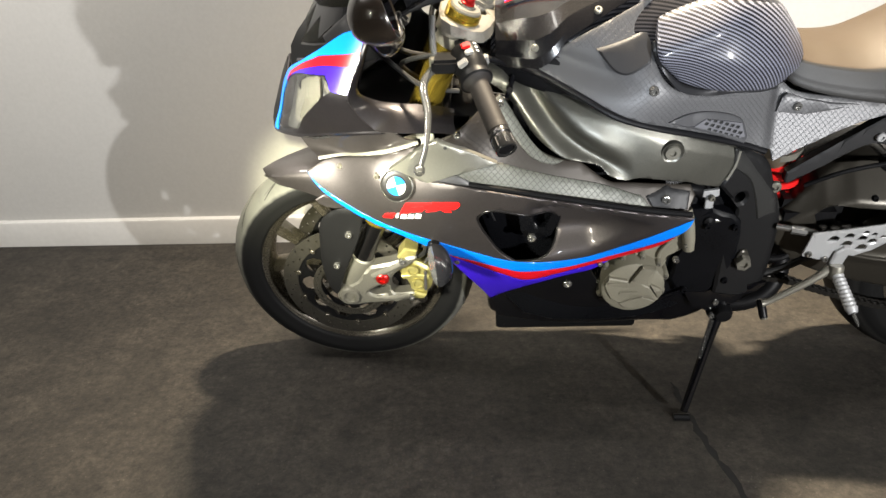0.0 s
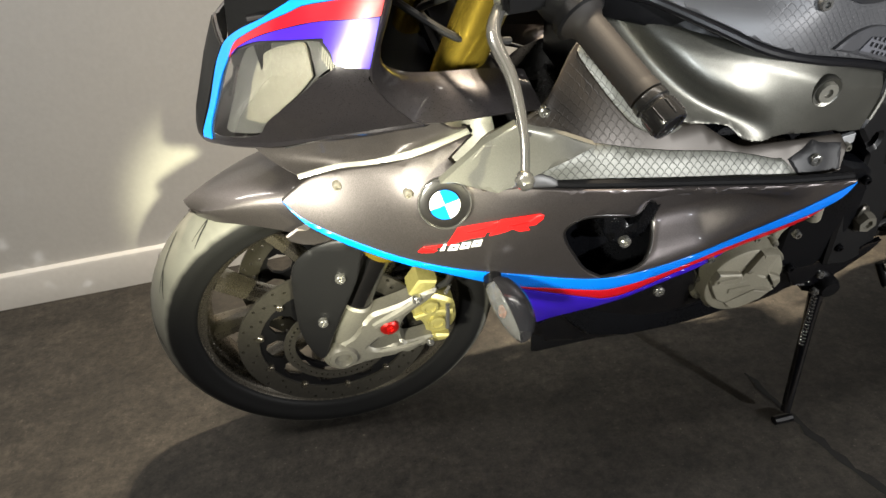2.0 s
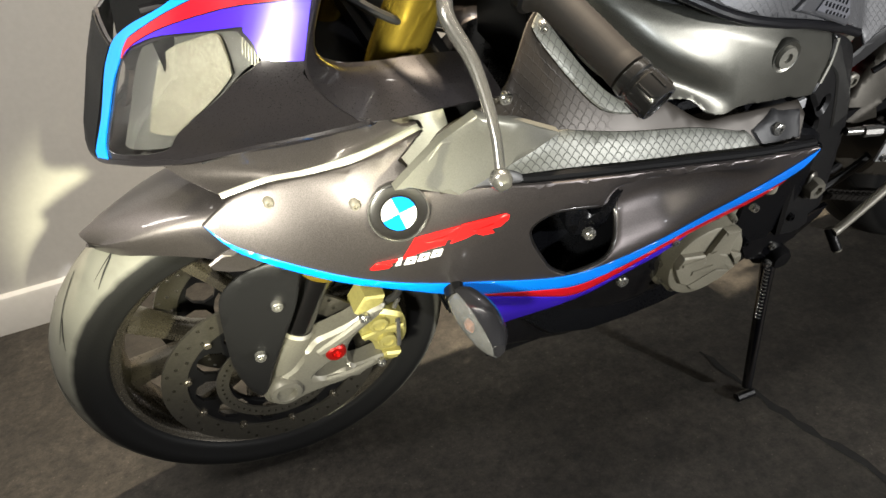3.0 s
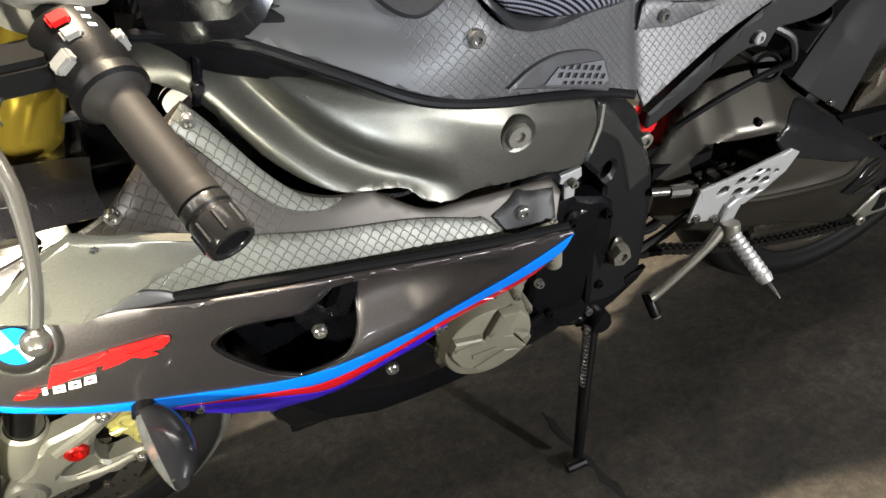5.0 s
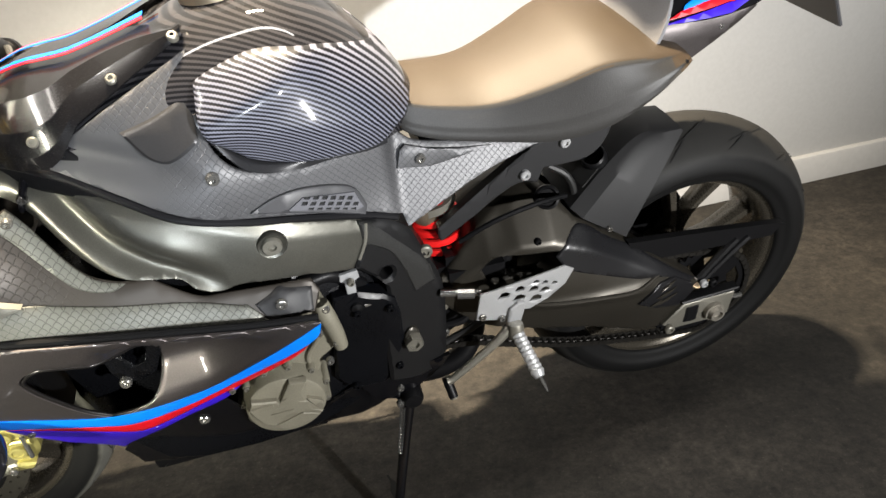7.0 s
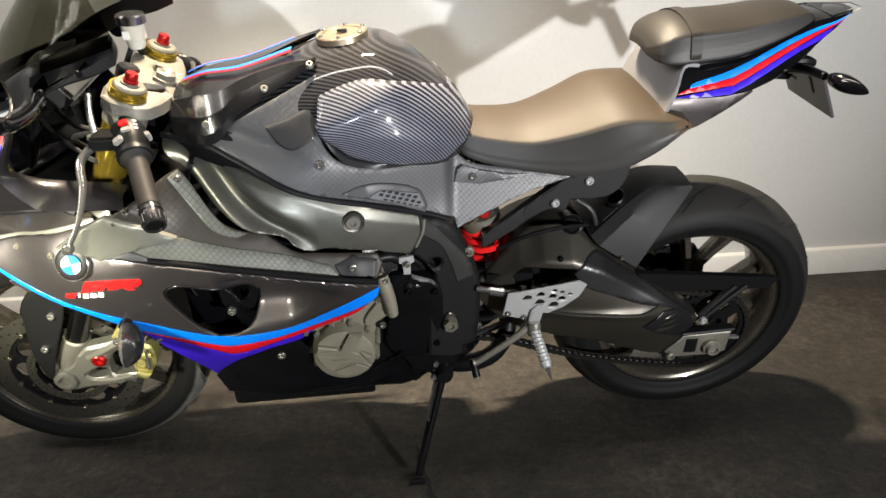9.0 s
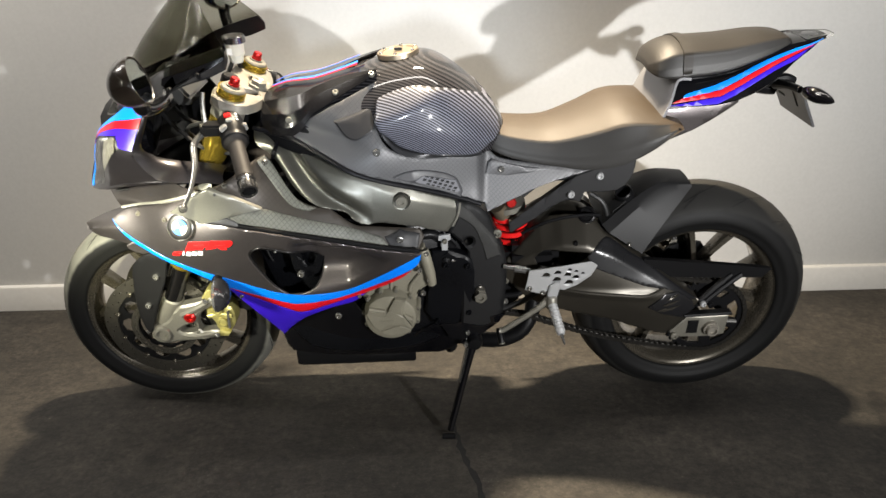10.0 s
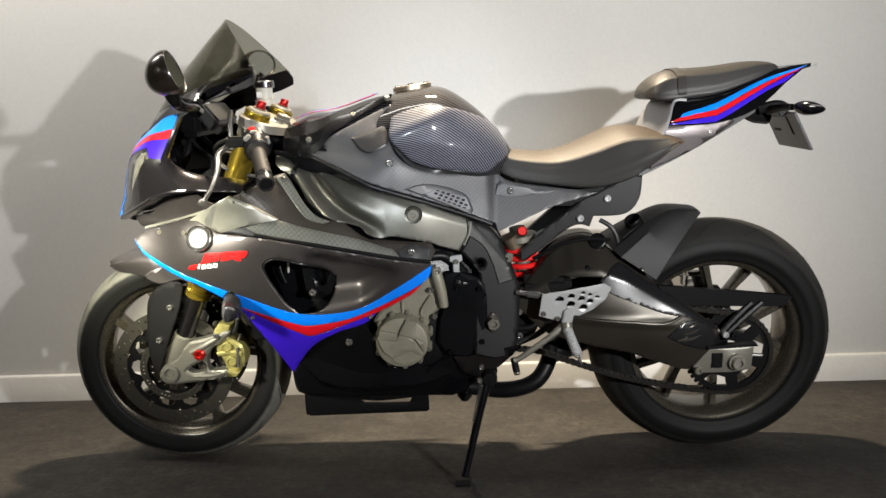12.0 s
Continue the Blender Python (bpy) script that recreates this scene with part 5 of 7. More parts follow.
for y in (-.112, .112):
    o = Vector((-.407, y, .938))
    part("fork_cap", lathe_bm([(0.0287, -.02), (0.0296, .0), (0.0300, .002), (0.0300, .005), (0.0287, .0065), (0.0300, .008), (0.0300, .014), (0.0278, .016)], o, up, 32), M["gold"], top_clamp, "ribbed gold fork cap")
    part("fork_nut", lathe_bm([(0.0274, .014), (0.0274, .019), (0.0244, .022), (0.0157, .023), (0.0157, .026), (0.0001, .026)], o, up, 32), M["alloy"], top_clamp)
    part("adjuster", lathe_bm([(.012, .024), (.0125, .030), (.0105, .031), (.0105, .040), (.009, .043), (.0001, .043)], o, up, 10), M["red_ano"], top_clamp, "red anodised damping adjuster")
    part("fork_crown", lathe_bm([(.031, -.03), (.038, -.026), (.039, -.004), (.036, 0)], o, up, 28), M["yoke"], top_clamp)
part("stem_nut", lathe_bm([(.024, -.002), (.024, .006), (.019, .008), (.019, .016), (.012, .018), (.0001, .012)], (-.375, 0, .925), up, 6), M["alloy"], top_clamp)
part("lower_yoke", box_bm((-.50, -.145, .745), (-.44, .145, .785), .010), M["black"], top_clamp)
part("ignition", lathe_bm([(.020, -.02), (.020, .016), (.017, .020), (.0001, .018)], (-.44, 0, .935), up, 24), M["black"], top_clamp)
part("steering_head", lathe_bm([(.034, -.10), (.036, -.08), (.036, .0), (.033, .01)], (-.385, 0, .90), up, 24), M["black"], bike)

for s in (-1, 1):
    a, b = Vector((-.408, s * .150, .905)), Vector((-.336, s * .337, .812))
    d = (b - a).normalized()
    bar = part("handlebar", tube_bm([a - d * .03, b], .011, 16, 0), M["black"], bike, "black clip-on handlebar")
    g0 = a + d * .075
    prof = [(.013, 0), (.0245, .001), (.0255, .006), (.0215, .010), (.0175, .016)] + [(.0165 + .0006 * (k % 2), .02 + k * .0035) for k in range(24)] + [(.0175, .106), (.0175, .110), (.012, .111)]
    part("grip", lathe_bm(prof, g0, d, 24), M["grip"], bar, "worn brown-black rubber grip")
    end = part("bar_end", lathe_bm([(.012, 0), (.0178, .0005), (.0182, .003), (.0182, .008), (.0165, .0095), (.0165, .0125), (.0180, .014), (.0180, .033), (.0168, .0355), (.0135, .0355), (.0125, .034), (.0118, .024), (.0001, .024)], g0 + d * .112, d, 28), M["dark_steel"], bar, "dark steel bar-end weight with an open end")
    for k in range(8):
        w = d.orthogonal().normalized()
        w.rotate(Matrix.Rotation(2 * math.pi * k / 8, 3, d))
        part("rib", tube_bm([g0 + d * .127 + w * .0176, g0 + d * .143 + w * .0176], .0016, 6, 0), M["dark_steel"], end)
    sw = part("switchgear", lathe_bm([(.014, 0), (.025, .002), (.0275, .010), (.0275, .044), (.024, .052), (.024, .058), (.028, .060), (.028, .068), (.021, .072)], a + d * .012, d, 24), M["black"], bar, "black switch housing")
    up2 = (Vector((.25, 0, 1)) - d * Vector((.25, 0, 1)).dot(d)).normalized()
    sd = d.cross(up2)
    for along, turn, size, mt, nm in ((.026, .40, (.0060, .0075, .003), "red_paint", "switch_button"), (.041, .36, (.0055, .0070, .003), "switch_grey", "switch_button"), (.056, .95, (.0060, .0085, .005), "switch_grey", "switch_button"), (.044, -1.1, (.0055, .009, .005), "switch_grey", "horn_button")):
        nn = (up2 * math.cos(turn) + sd * math.sin(turn) * (-s)).normalized()
        rot = Matrix((d, nn.cross(d), nn)).transposed().to_4x4()
        part(nm, box_bm((-size[0], -size[1], -.004), (size[0], size[1], size[2]), .002, Matrix.Translation(a + d * along + nn * .0275) @ rot), M[mt], bar, "red switch button" if mt == "red_paint" else "")
    for k in range(3):
        nn = (up2 * math.cos(.25) - sd * math.sin(.25) * (-s)).normalized()
        rot = Matrix((d, nn.cross(d), nn)).transposed().to_4x4()
        part("symbol_bar", box_bm((-.0015, -.003, -.001), (.0015, .003, .0006), 0, Matrix.Translation(a + d * (.022 + .008 * k) + nn * .0273) @ rot), M["white"], bar)
    # bar clamp and lever
    part("bar_clamp", lathe_bm([(.030, -.014), (.036, -.012), (.036, .012), (.030, .014)], (-.418, s * .112, .905), up, 28), M["yoke"], bar)
    piv = Vector((-.452, s * .185, .885))
    lv = part("lever_perch", box_bm((-.016, -.022, -.012), (.030, .022, .012), .005, Matrix.Translation(piv + Vector((.012, 0, .006)))), M["black"], bar)
    tip = Vector((-.474, s * .335, .778))
    part("hand_lever", tube_bm([piv, piv + Vector((-.018, s * .030, -.018)), piv + Vector((-.010, s * .07, -.048)), piv + Vector((-.012, s * .115, -.082)), tip], [.007, .0072, .0062, .0046, .0044], 12, 6), M["chrome"], bar, "polished silver hand lever with a ball end")
    part("lever_ball", lathe_bm([(.0001, -.010), (.006, -.008), (.0092, -.003), (.0092, .003), (.006, .008), (.0001, .010)], tip, (0, s, -.3), 16), M["chrome"], bar)
    part("lever_pin", lathe_bm([(.0001, .016), (.008, .016), (.009, .012), (.009, -.01)], piv, (0, 0, 1), 14), M["alloy"], bar)
    part("cable_adjuster", tube_bm([piv + Vector((0, -s * .01, .012)), piv + Vector((-.002, -s * .02, .05)), piv + Vector((.0, -s * .03, .075))], .0055, 10), M["chrome"], bar)

cup_c = (-.434, .078, .990)
cup = part("fluid_reservoir", lathe_bm([(.0001, -.027), (.013, -.027), (.016, -.022), (.0175, -.010), (.0205, -.008), (.021, .018), (.0215, .020), (.0001, .020)], cup_c, (0, 0, 1), 28), M["clear_plastic"], bike, "frosted brake fluid cup with a black lid")
part("lid", lathe_bm([(.022, .018), (.0265, .020), (.0270, .034), (.0245, .037), (.0001, .037)], cup_c, (0, 0, 1), 28), M["dark_chrome"], cup, "dark glossy screw lid")
part("level_mark", box_bm((-.449, .0555, .985), (-.437, .0575, 1.0), .0006), M["white"], cup)
part("reservoir_stay", tube_bm([(-.432, .078, .966), (-.43, .095, .94), (-.42, .115, .92)], .006, 10), M["black"], cup)

# front turn signals
for s in (-1, 1):
    rows, mids = [], []
    for t2, r1, r2 in ((0, .006, .009), (.2, .015, .0175), (.5, .0175, .020), (.8, .014, .0155), (1, .006, .007)):
        c = Vector((-.482 + .018 * t2, s * (.217 + .088 * t2), .530 - .016 * t2))
        mids.append(c)
        rows.append([c + Vector((r1 * math.cos(2 * math.pi * k / 14), s * -.3 * r2 * math.sin(2 * math.pi * k / 14), r2 * 1.15 * math.sin(2 * math.pi * k / 14))) for k in range(14)])
    front = [[Vector((min(c0.x + (p.x - c0.x) * .75, c0.x + .001), p.y, p.z)) for p in r] for r, c0 in zip(rows, mids)]
    back = [[Vector((max(c0.x + (p.x - c0.x) * 1.9, c0.x - .003), c0.y + (p.y - c0.y) * 1.06, c0.z + (p.z - c0.z) * 1.06)) for p in r] for r, c0 in zip(rows, mids)]
    sg = part("turn_signal", loft_bm(front, 4, 1), M["signal"], bike, "clear front turn signal with an amber bulb and dark shell")
    part("signal_back", loft_bm(back, 4, 1), M["signal_shell"], sg)
    part("signal_stem", tube_bm([(-.475, s * .20, .545), (-.480, s * .23, .535)], .012, 12, 0), M["black"], sg)
    part("bulb", lathe_bm([(.0001, .008), (.006, .006), (.008, 0), (.006, -.006), (.0001, -.008)], (-.474, s * .265, .522), (0, 1, 0), 12), M["orange"], sg)

# frame
beam_outline = [(-.378, .852), (-.326, .836), (-.276, .818), (-.214, .797), (-.131, .772), (-.065, .752), (.077, .690), (.086, .684), (.080, .650), (.059, .615), (.015, .631), (-.013, .644), (-.09, .663), (-.122, .660), (-.151, .671), (-.169, .687), (-.203, .698), (-.234, .706), (-.262, .721), (-.29, .744), (-.311, .771), (-.338, .801), (-.372, .825)]


TROUGH_X, TROUGH_Z = [-.34, -.322, -.29, -.251, -.202, -.145, -.10], [.87, .850, .805, .757, .718, .690, .672]


def ease(x, xs, ys):
    """Smooth curve through a profile's points."""
    i = min(max(int(np.searchsorted(xs, x)) - 1, 0), len(xs) - 2)
    h = xs[i + 1] - xs[i]
    t = min(max((x - xs[i]) / h, 0), 1)

    def slope(k):
        lo, hi = max(k - 1, 0), min(k + 1, len(xs) - 1)
        return (ys[hi] - ys[lo]) / (xs[hi] - xs[lo]) * h

    return ys[i] * (1 + 2 * t) * (1 - t) ** 2 + ys[i + 1] * t * t * (3 - 2 * t) + slope(i) * t * (1 - t) ** 2 - slope(i + 1) * t * t * (1 - t)


def beam_skin(x, z):
    """Beam with a rolled upper edge and a soft ridge along it."""
    y = BEAM(x, z)
    top = float(np.interp(x, [-.38, -.276, -.131, .077], [.853, .818, .772, .690]))
    y += .30 * max(0, z - top + .016)
    # pressed trough that runs down from the strap and dies out
    line = ease(min(max(x, -.34), -.10), TROUGH_X, TROUGH_Z)
    lean = float(np.interp(x, [-.33, -.25, -.20, -.14], [1.35, 1.0, .65, .45]))
    d = (z - line) / math.hypot(1, lean)
    k = max(0.0, min(1.0, (-.11 - x) / .06))
    return y + k * (.012 * math.exp(-(d / .014) ** 2) - .010 * math.exp(-((d + .026) / .014) ** 2) - .006 * math.exp(-((d - .032) / .020) ** 2))


main_frame = plate("frame_beam", crisp(beam_outline), beam_skin, M["beam"], bike, "grey cast alloy frame beam", both=True, smooth=0, cell=.0045, thick=.05, bevel=.0016)
fb = lathe_bm([(.0001, .002), (.005, .002), (.006, .006), (.0125, .006), (.014, .003), (.014, -.004)], (-.045, beam_skin(-.045, .711) - .001, .711), (0, -1, 0), 20)
part("frame_bolt", fb, M["alloy"], main_frame)
part("bolt_recess", lathe_bm([(.0145, .001), (.019, .003), (.021, .0), (.021, -.006)], (-.045, beam_skin(-.045, .711) - .001, .711), (0, -1, 0), 24), M["beam"], main_frame)
strap_line = [(x, min(beam_skin(x, z), BEAM(x, z)) - .004, z) for x, z in ((-.318, .840), (-.322, .828), (-.328, .812), (-.334, .796))]
part("frame_strap", tube_bm(strap_line, [.004, .0055, .0045, .004], 10), M["black_gloss"], main_frame, "thin black clip round the beam")
part("strap_buckle", lathe_bm([(.0001, .006), (.005, .006), (.0065, .003), (.0065, -.004)], strap_line[2], (0, -1, 0), 14), M["dark_chrome"], main_frame)
pivot = [(.083, .688), (.127, .666), (.155, .64), (.172, .60), (.185, .57), (.204, .50), (.198, .38), (.185, .345), (.142, .336), (.089, .353), (.092, .471), (.106, .53), (.100, .565), (.074, .598), (.062, .614), (.081, .648)]
pivot_plate = plate("pivot_plate", crisp(pivot), BEAM, M["pivot"], bike, "black swingarm pivot plate", both=True, smooth=0, cell=.014, thick=.045, bevel=.006, holes=[circle(.109, .577, .0115, 14)])
plate("spar_tail", crisp([(.078, .690), (.100, .677), (.123, .664), (.150, .637), (.168, .600), (.181, .568), (.190, .530), (.152, .522), (.138, .572), (.119, .616), (.090, .643), (.081, .650)]), lambda x, z: BEAM(x, z) - .003 + .35 * max(0, z - .60 + 1.3 * (x - .15)), M["spar"], pivot_plate, "dark grey rear end of the frame spar", both=True, smooth=0, thick=.006, bevel=.003, cell=.01)
boss = [(.137 + (x - .137) * .72, .431 + (z - .431) * .62) for x, z in ((.137, .472), (.150, .462), (.157, .432), (.150, .402), (.137, .392), (.124, .402), (.117, .432), (.124, .462))]
part("pivot_boss", plate_bm(boss, lambda x, z: BEAM(x, z) - .008, .012, smooth=2, cell=.02, bevel=.003), M["disc"], pivot_plate, "alloy pivot boss")
part("pivot_nut", lathe_bm([(.0001, .008), (.007, .008), (.0085, .013), (.015, .013), (.017, .006), (.017, -.003)], (.137, BEAM(.137, .431) - .008, .431), (0, -1, 0), 6), M["alloy"], pivot_plate)
part("weld_seam", tube_bm([(.088, BEAM(.088, .683) - .001, .683), (.083, BEAM(.083, .65) - .002, .655), (.070, BEAM(.07, .625) - .001, .628)], .003, 8), M["alloy"], pivot_plate)

# tank
TX = [-.36, -.30, -.23, -.087, -.037, .012, .053, .122, .177, .205]
TT = [.905, .928, .938, .985, .995, .998, .984, .932, .868, .822]
TW = [.080, .118, .140, .174, .180, .182, .176, .142, .088, .048]
TB = [.84, .835, .825, .80, .795, .79, .785, .785, .785, .785]


def tuck(x, k):
    """Share of the width left low on the flank, where the tank draws in over the knees."""
    front = min(max((x + .16) / .08, 0), 1)
    return 1 - .24 * front * max(0, .40 - k) / .40


def tank(x, a, off=0.0):
    """Place on the tank: a is 0 at the flank and 90 degrees on top."""
    t, w, b = (ease(x, TX, q) for q in (TT, TW, TB))
    c, s = math.cos(a), math.sin(a)
    y = w * math.copysign(abs(c) ** .84, c) * tuck(x, max(s, 0) ** .84)
    z = b + (t - b) * max(s, 0) ** .84
    n = Vector((0, -c / max(w, .02), s / max(t - b, .02))).normalized()
    return Vector((x, -y, z)) + n * off


def tank_skin(x, z):
    t, w, b = (ease(x, TX, q) for q in (TT, TW, TB))
    k = min(max((z - b) / max(t - b, .01), 0), 1)
    return -w * max(1 - k ** (2 / .84), 0) ** .42 * tuck(x, k)


rows = []
for i in range(46):
    x = -.36 + .565 * i / 45
    rows.append([tank(x, math.pi * k / 40) for k in range(41)])
tank_ob = part("fuel_tank", grid_bm(rows), M["carbon_tank"], bike, "dark carbon-look fuel tank", 60)
EDGE_X = [-.352, -.313, -.285, -.258, -.231, -.153, -.090]
EDGE_Z = [.848, .846, .845, .862, .893, .935, .966]
shroud = None
for s in (1, -1):
    rows = []
    for i in range(29):
        x = -.352 + .262 * i / 28
        t, w, b = (ease(x, TX, q) for q in (TT, TW, TB))
        low = math.asin(min(1, max(.02, (np.interp(x, EDGE_X, EDGE_Z) - b) / (t - b))) ** (1 / .84))
        high = math.pi / 2 - max(0, (x + .21) / .12) ** 1.5 * .42
        ring = []
        for f in (0, .12, .30, .55, .80, 1):
            a = low + (max(high, low + .12) - low) * f
            p = tank(x, a, .010 + .007 * math.sin(math.pi * min(1, f * 1.2)))
            ring.append((p.x, s * p.y, p.z))
        rows.append(ring)
    ob = part("tank_shroud" if s > 0 else "shroud_half", grid_bm(rows, .004), M["shroud"], bike if s > 0 else shroud, "dark glossy faceted tank shroud with fine stripes" if s > 0 else "", 14)
    shroud = shroud or ob
for a0, a1, mt in ((96, 99, "blue"), (99.8, 102, "red"), (84, 81, "blue"), (80.2, 78, "red")):
    rows = [[tank(-.335 + .20 * k / 12, radians(a0 + (a1 - a0) * j / 2), .0185) for k in range(13)] for j in range(3)]
    part("shroud_stripe", grid_bm(rows, .001), M[mt], shroud)
for x, a in ((-.180, 52), (-.285, 24), (-.100, 62)):
    p = tank(x, radians(a), .0135)
    q = tank(x, radians(a), .1) - tank(x, radians(a), 0)
    bolt(shroud, *p, .0070, "alloy", "bolt", tuple(q), .004)
cap_c, cap_n = tank(-.045, math.pi / 2, .001), Vector((-.12, 0, 1))
cap_ob = part("fuel_cap", lathe_bm([(.0001, .006), (.034, .006), (.036, .008), (.045, .008), (.0475, .006), (.048, -.004)], cap_c, cap_n, 40), M["cap"], bike, "round alloy fuel filler cap")
part("key_flap", box_bm((-.010, -.007, 0), (.010, .007, .004), .002, Matrix.Translation(cap_c + Vector((0, 0, .008)))), M["black"], cap_ob)
for k in range(6):
    bolt(cap_ob, *(cap_c + Vector((.041 * math.cos(k * 1.047 + .4), .041 * math.sin(k * 1.047 + .4), .009 + .005 * math.cos(k * 1.047 + .4)))), .004, "chrome", "screw", (0, 0, 1), .002)
pad = [(-.088, .932), (-.090, .887), (-.062, .851), (-.036, .828), (.010, .813), (.060, .806), (.108, .796), (.132, .796), (.150, .808), (.184, .834), (.179, .861), (.160, .894), (.125, .920), (.078, .940), (.033, .952), (-.012, .956), (-.060, .944)]
# dark ledge from the pad's lower edge out to the flank cover
low_edge = [(-.096, .900), (-.092, .882), (-.064, .847), (-.037, .824), (.010, .808), (.060, .801), (.108, .792), (.140, .792)]
for side in (1, -1):
    rows = []
    for x, z in low_edge:
        y0, y1 = tank_skin(x, z), COVER(x, z)
        rows.append([(x, side * (y0 - .010), z + .003), (x, side * ((y0 + y1) / 2 - .006), z + .001), (x, side * (y1 - .0015), z - .006)])
    part("pad_rim", loft_bm(rows, 4, 3, False, False, .003), M["cover_satin"], tank_ob, "dark smooth ledge under the knee pad")


def pad_skin(x, z):
    """Pad with a ridge from its front edge up to the top, turned in above it."""
    d = z - (.889 + .41 * (x + .09))
    f = min(1, max(0, (.085 - x) / .08))
    return tank_skin(x, z) - f * (.014 * math.exp(-(d / .028) ** 2) - .12 * max(0, d))


plate("knee_pad", crisp(pad), pad_skin, M["carbon"], bike, "ribbed carbon-look knee pad on the tank flank", both=True, smooth=0, cell=.007, thick=.018, off=.013, bevel=.004)
# flank cover in scaled plastic
cover = [(-.278, .864), (-.235, .890), (-.19, .914), (-.13, .942), (-.090, .960), (-.094, .885), (-.062, .832), (.006, .803), (.082, .794), (.152, .796), (.163, .782), (.194, .765), (.300, .748), (.398, .733), (.295, .708), (.220, .680), (.153, .653), (.147, .674), (.091, .700), (.0, .738), (-.07, .765), (-.145, .792), (-.204, .820), (-.278, .852)]


def cover_skin(x, z):
    """Flank with a crease behind the vent, past which it turns in."""
    k = min(max((x - .135) / .014, 0), 1)
    flat = -.128 + .42 * (z - .67) + .05 * (x - .15)
    # soft hollow along the smooth front, over its lower lip
    f = min(max((-.10 - x) / .06, 0), 1)
    hollow = .010 * f * math.exp(-((z - (.858 - .25 * (x + .2))) / .018) ** 2)
    return COVER(x, z) * (1 - k) + flat * k + hollow


flank = plate("flank_cover", crisp(cover), cover_skin, M["skin"], bike, "dark scale-textured plastic flank cover", both=True, smooth=0, cell=.009, thick=.005, bevel=.0013)
plate("smooth_inlay", crisp([(-.184, .889), (-.140, .902), (-.098, .919), (-.095, .906), (-.098, .872), (-.125, .858), (-.143, .855), (-.162, .864)]), COVER, M["cover_satin"], flank, "smooth dark inset of the cover", smooth=0, off=.006, thick=.009, bevel=.004)
vent = plate("side_vent", crisp([(-.060, .772), (-.027, .780), (.018, .774), (.076, .748), (.095, .711), (.09, .699), (.005, .742)]), cover_skin, M["dark_satin"], flank, "dark grey side vent surround", smooth=0, off=.007, thick=.006)
slots = []
for i in range(3):
    for j in range(7):
        cx, cz = .004 + .0115 * j + .005 * i, .7535 - .0056 * j + .0066 * (i - .4)
        if cx > .082 or (i == 2 and j > 5) or (i == 0 and j < 1):
            continue
        slots.append([(cx - .0052, cz - .0008), (cx + .002, cz - .0042), (cx + .0052, cz + .0004), (cx - .002, cz + .0034)])
plate("vent_dark", [(-.013, .757), (.007, .766), (.079, .741), (.089, .714), (.078, .714)], cover_skin, M["groove"], flank, "", smooth=0, off=.0072, thick=.001, cell=.03, bevel=0)
plate("vent_grille", [(-.013, .757), (.007, .766), (.079, .741), (.089, .714), (.078, .714)], cover_skin, M["grey_satin"], flank, "honeycomb vent grille", holes=slots, smooth=0, off=.0095, thick=.003, cell=.03, bevel=0)
plate("side_step", [(.150, .738), (.158, .764), (.166, .770), (.20, .758), (.25, .747), (.30, .741), (.25, .735), (.20, .730)], lambda x, z: cover_skin(x, z) - .009 * max(0, min(1, (z - .728) / .030)) * max(0, min(1, (.30 - x) / .08)), M["skin"], flank, "", smooth=0, off=.0015, thick=.004, bevel=.0012, cell=.008)
bolt(flank, .186, cover_skin(.186, .747) - .008, .747, .008)
bolt(flank, -.092, COVER(-.092, .832) - .002, .832, .0085)
# black seal under the cover's lower edge
seal = [(-.376, BEAM(-.376, .854) - .004, .856), (-.330, BEAM(-.33, .85) - .010, .850)]
seal += [(x, cover_skin(x, z) + .004, z) for x, z in ((-.280, .845), (-.262, .839), (-.204, .813), (-.145, .785), (-.07, .758), (.0, .731), (.091, .693), (.138, .672))]
# dark sheet added over the tank for the shaded gap by shroud and frame
gap_shade = [(-.36, .862), (-.31, .872), (-.255, .872), (-.235, .850), (-.215, .825), (-.24, .805), (-.30, .815), (-.36, .835)]
for side in (1, -1):
    part("cover_seal", tube_bm([(x, side * y, z) for x, y, z in seal], .0058, 10, 5), M["black_satin"], flank, "black rubber seal along the cover" if side > 0 else "")
plate("gap_shade_sheet", gap_shade, lambda x, z: tank_skin(x, z) - .005, M["matt_black"], flank, "", both=True, smooth=2, thick=.004)
strip = [(-.34, .846), (-.262, .842), (-.204, .815), (-.145, .787), (-.07, .760), (.0, .733), (.091, .695), (.135, .672), (.08, .688), (-.065, .748), (-.131, .768), (-.214, .793), (-.276, .815), (-.33, .834)]
plate("gap_strip", strip, lambda x, z: BEAM(x, z) + .012, M["black"], bike, "black rubber strip between frame and tank", both=True, smooth=2, thick=.02)

# seat and tail


def seat_rows(data):
    rows = []
    for x, w, top, low in data:
        h = top - low
        q = min(1, h / .09)
        half = [(0, top), (w * .45, top - .005 * q), (w * .80, top - .019 * q), (w * .885, top - .026 * q), (w * .915, top - .034 * q), (w * .965, top - .55 * h), (w, low + .26 * h), (w * .94, low)]
        left = [(x, -y, z) for y, z in reversed(half[1:])]
        rows.append(left + [(x, y, z) for y, z in half] + [(x, 0, low + .004)])
    return rows


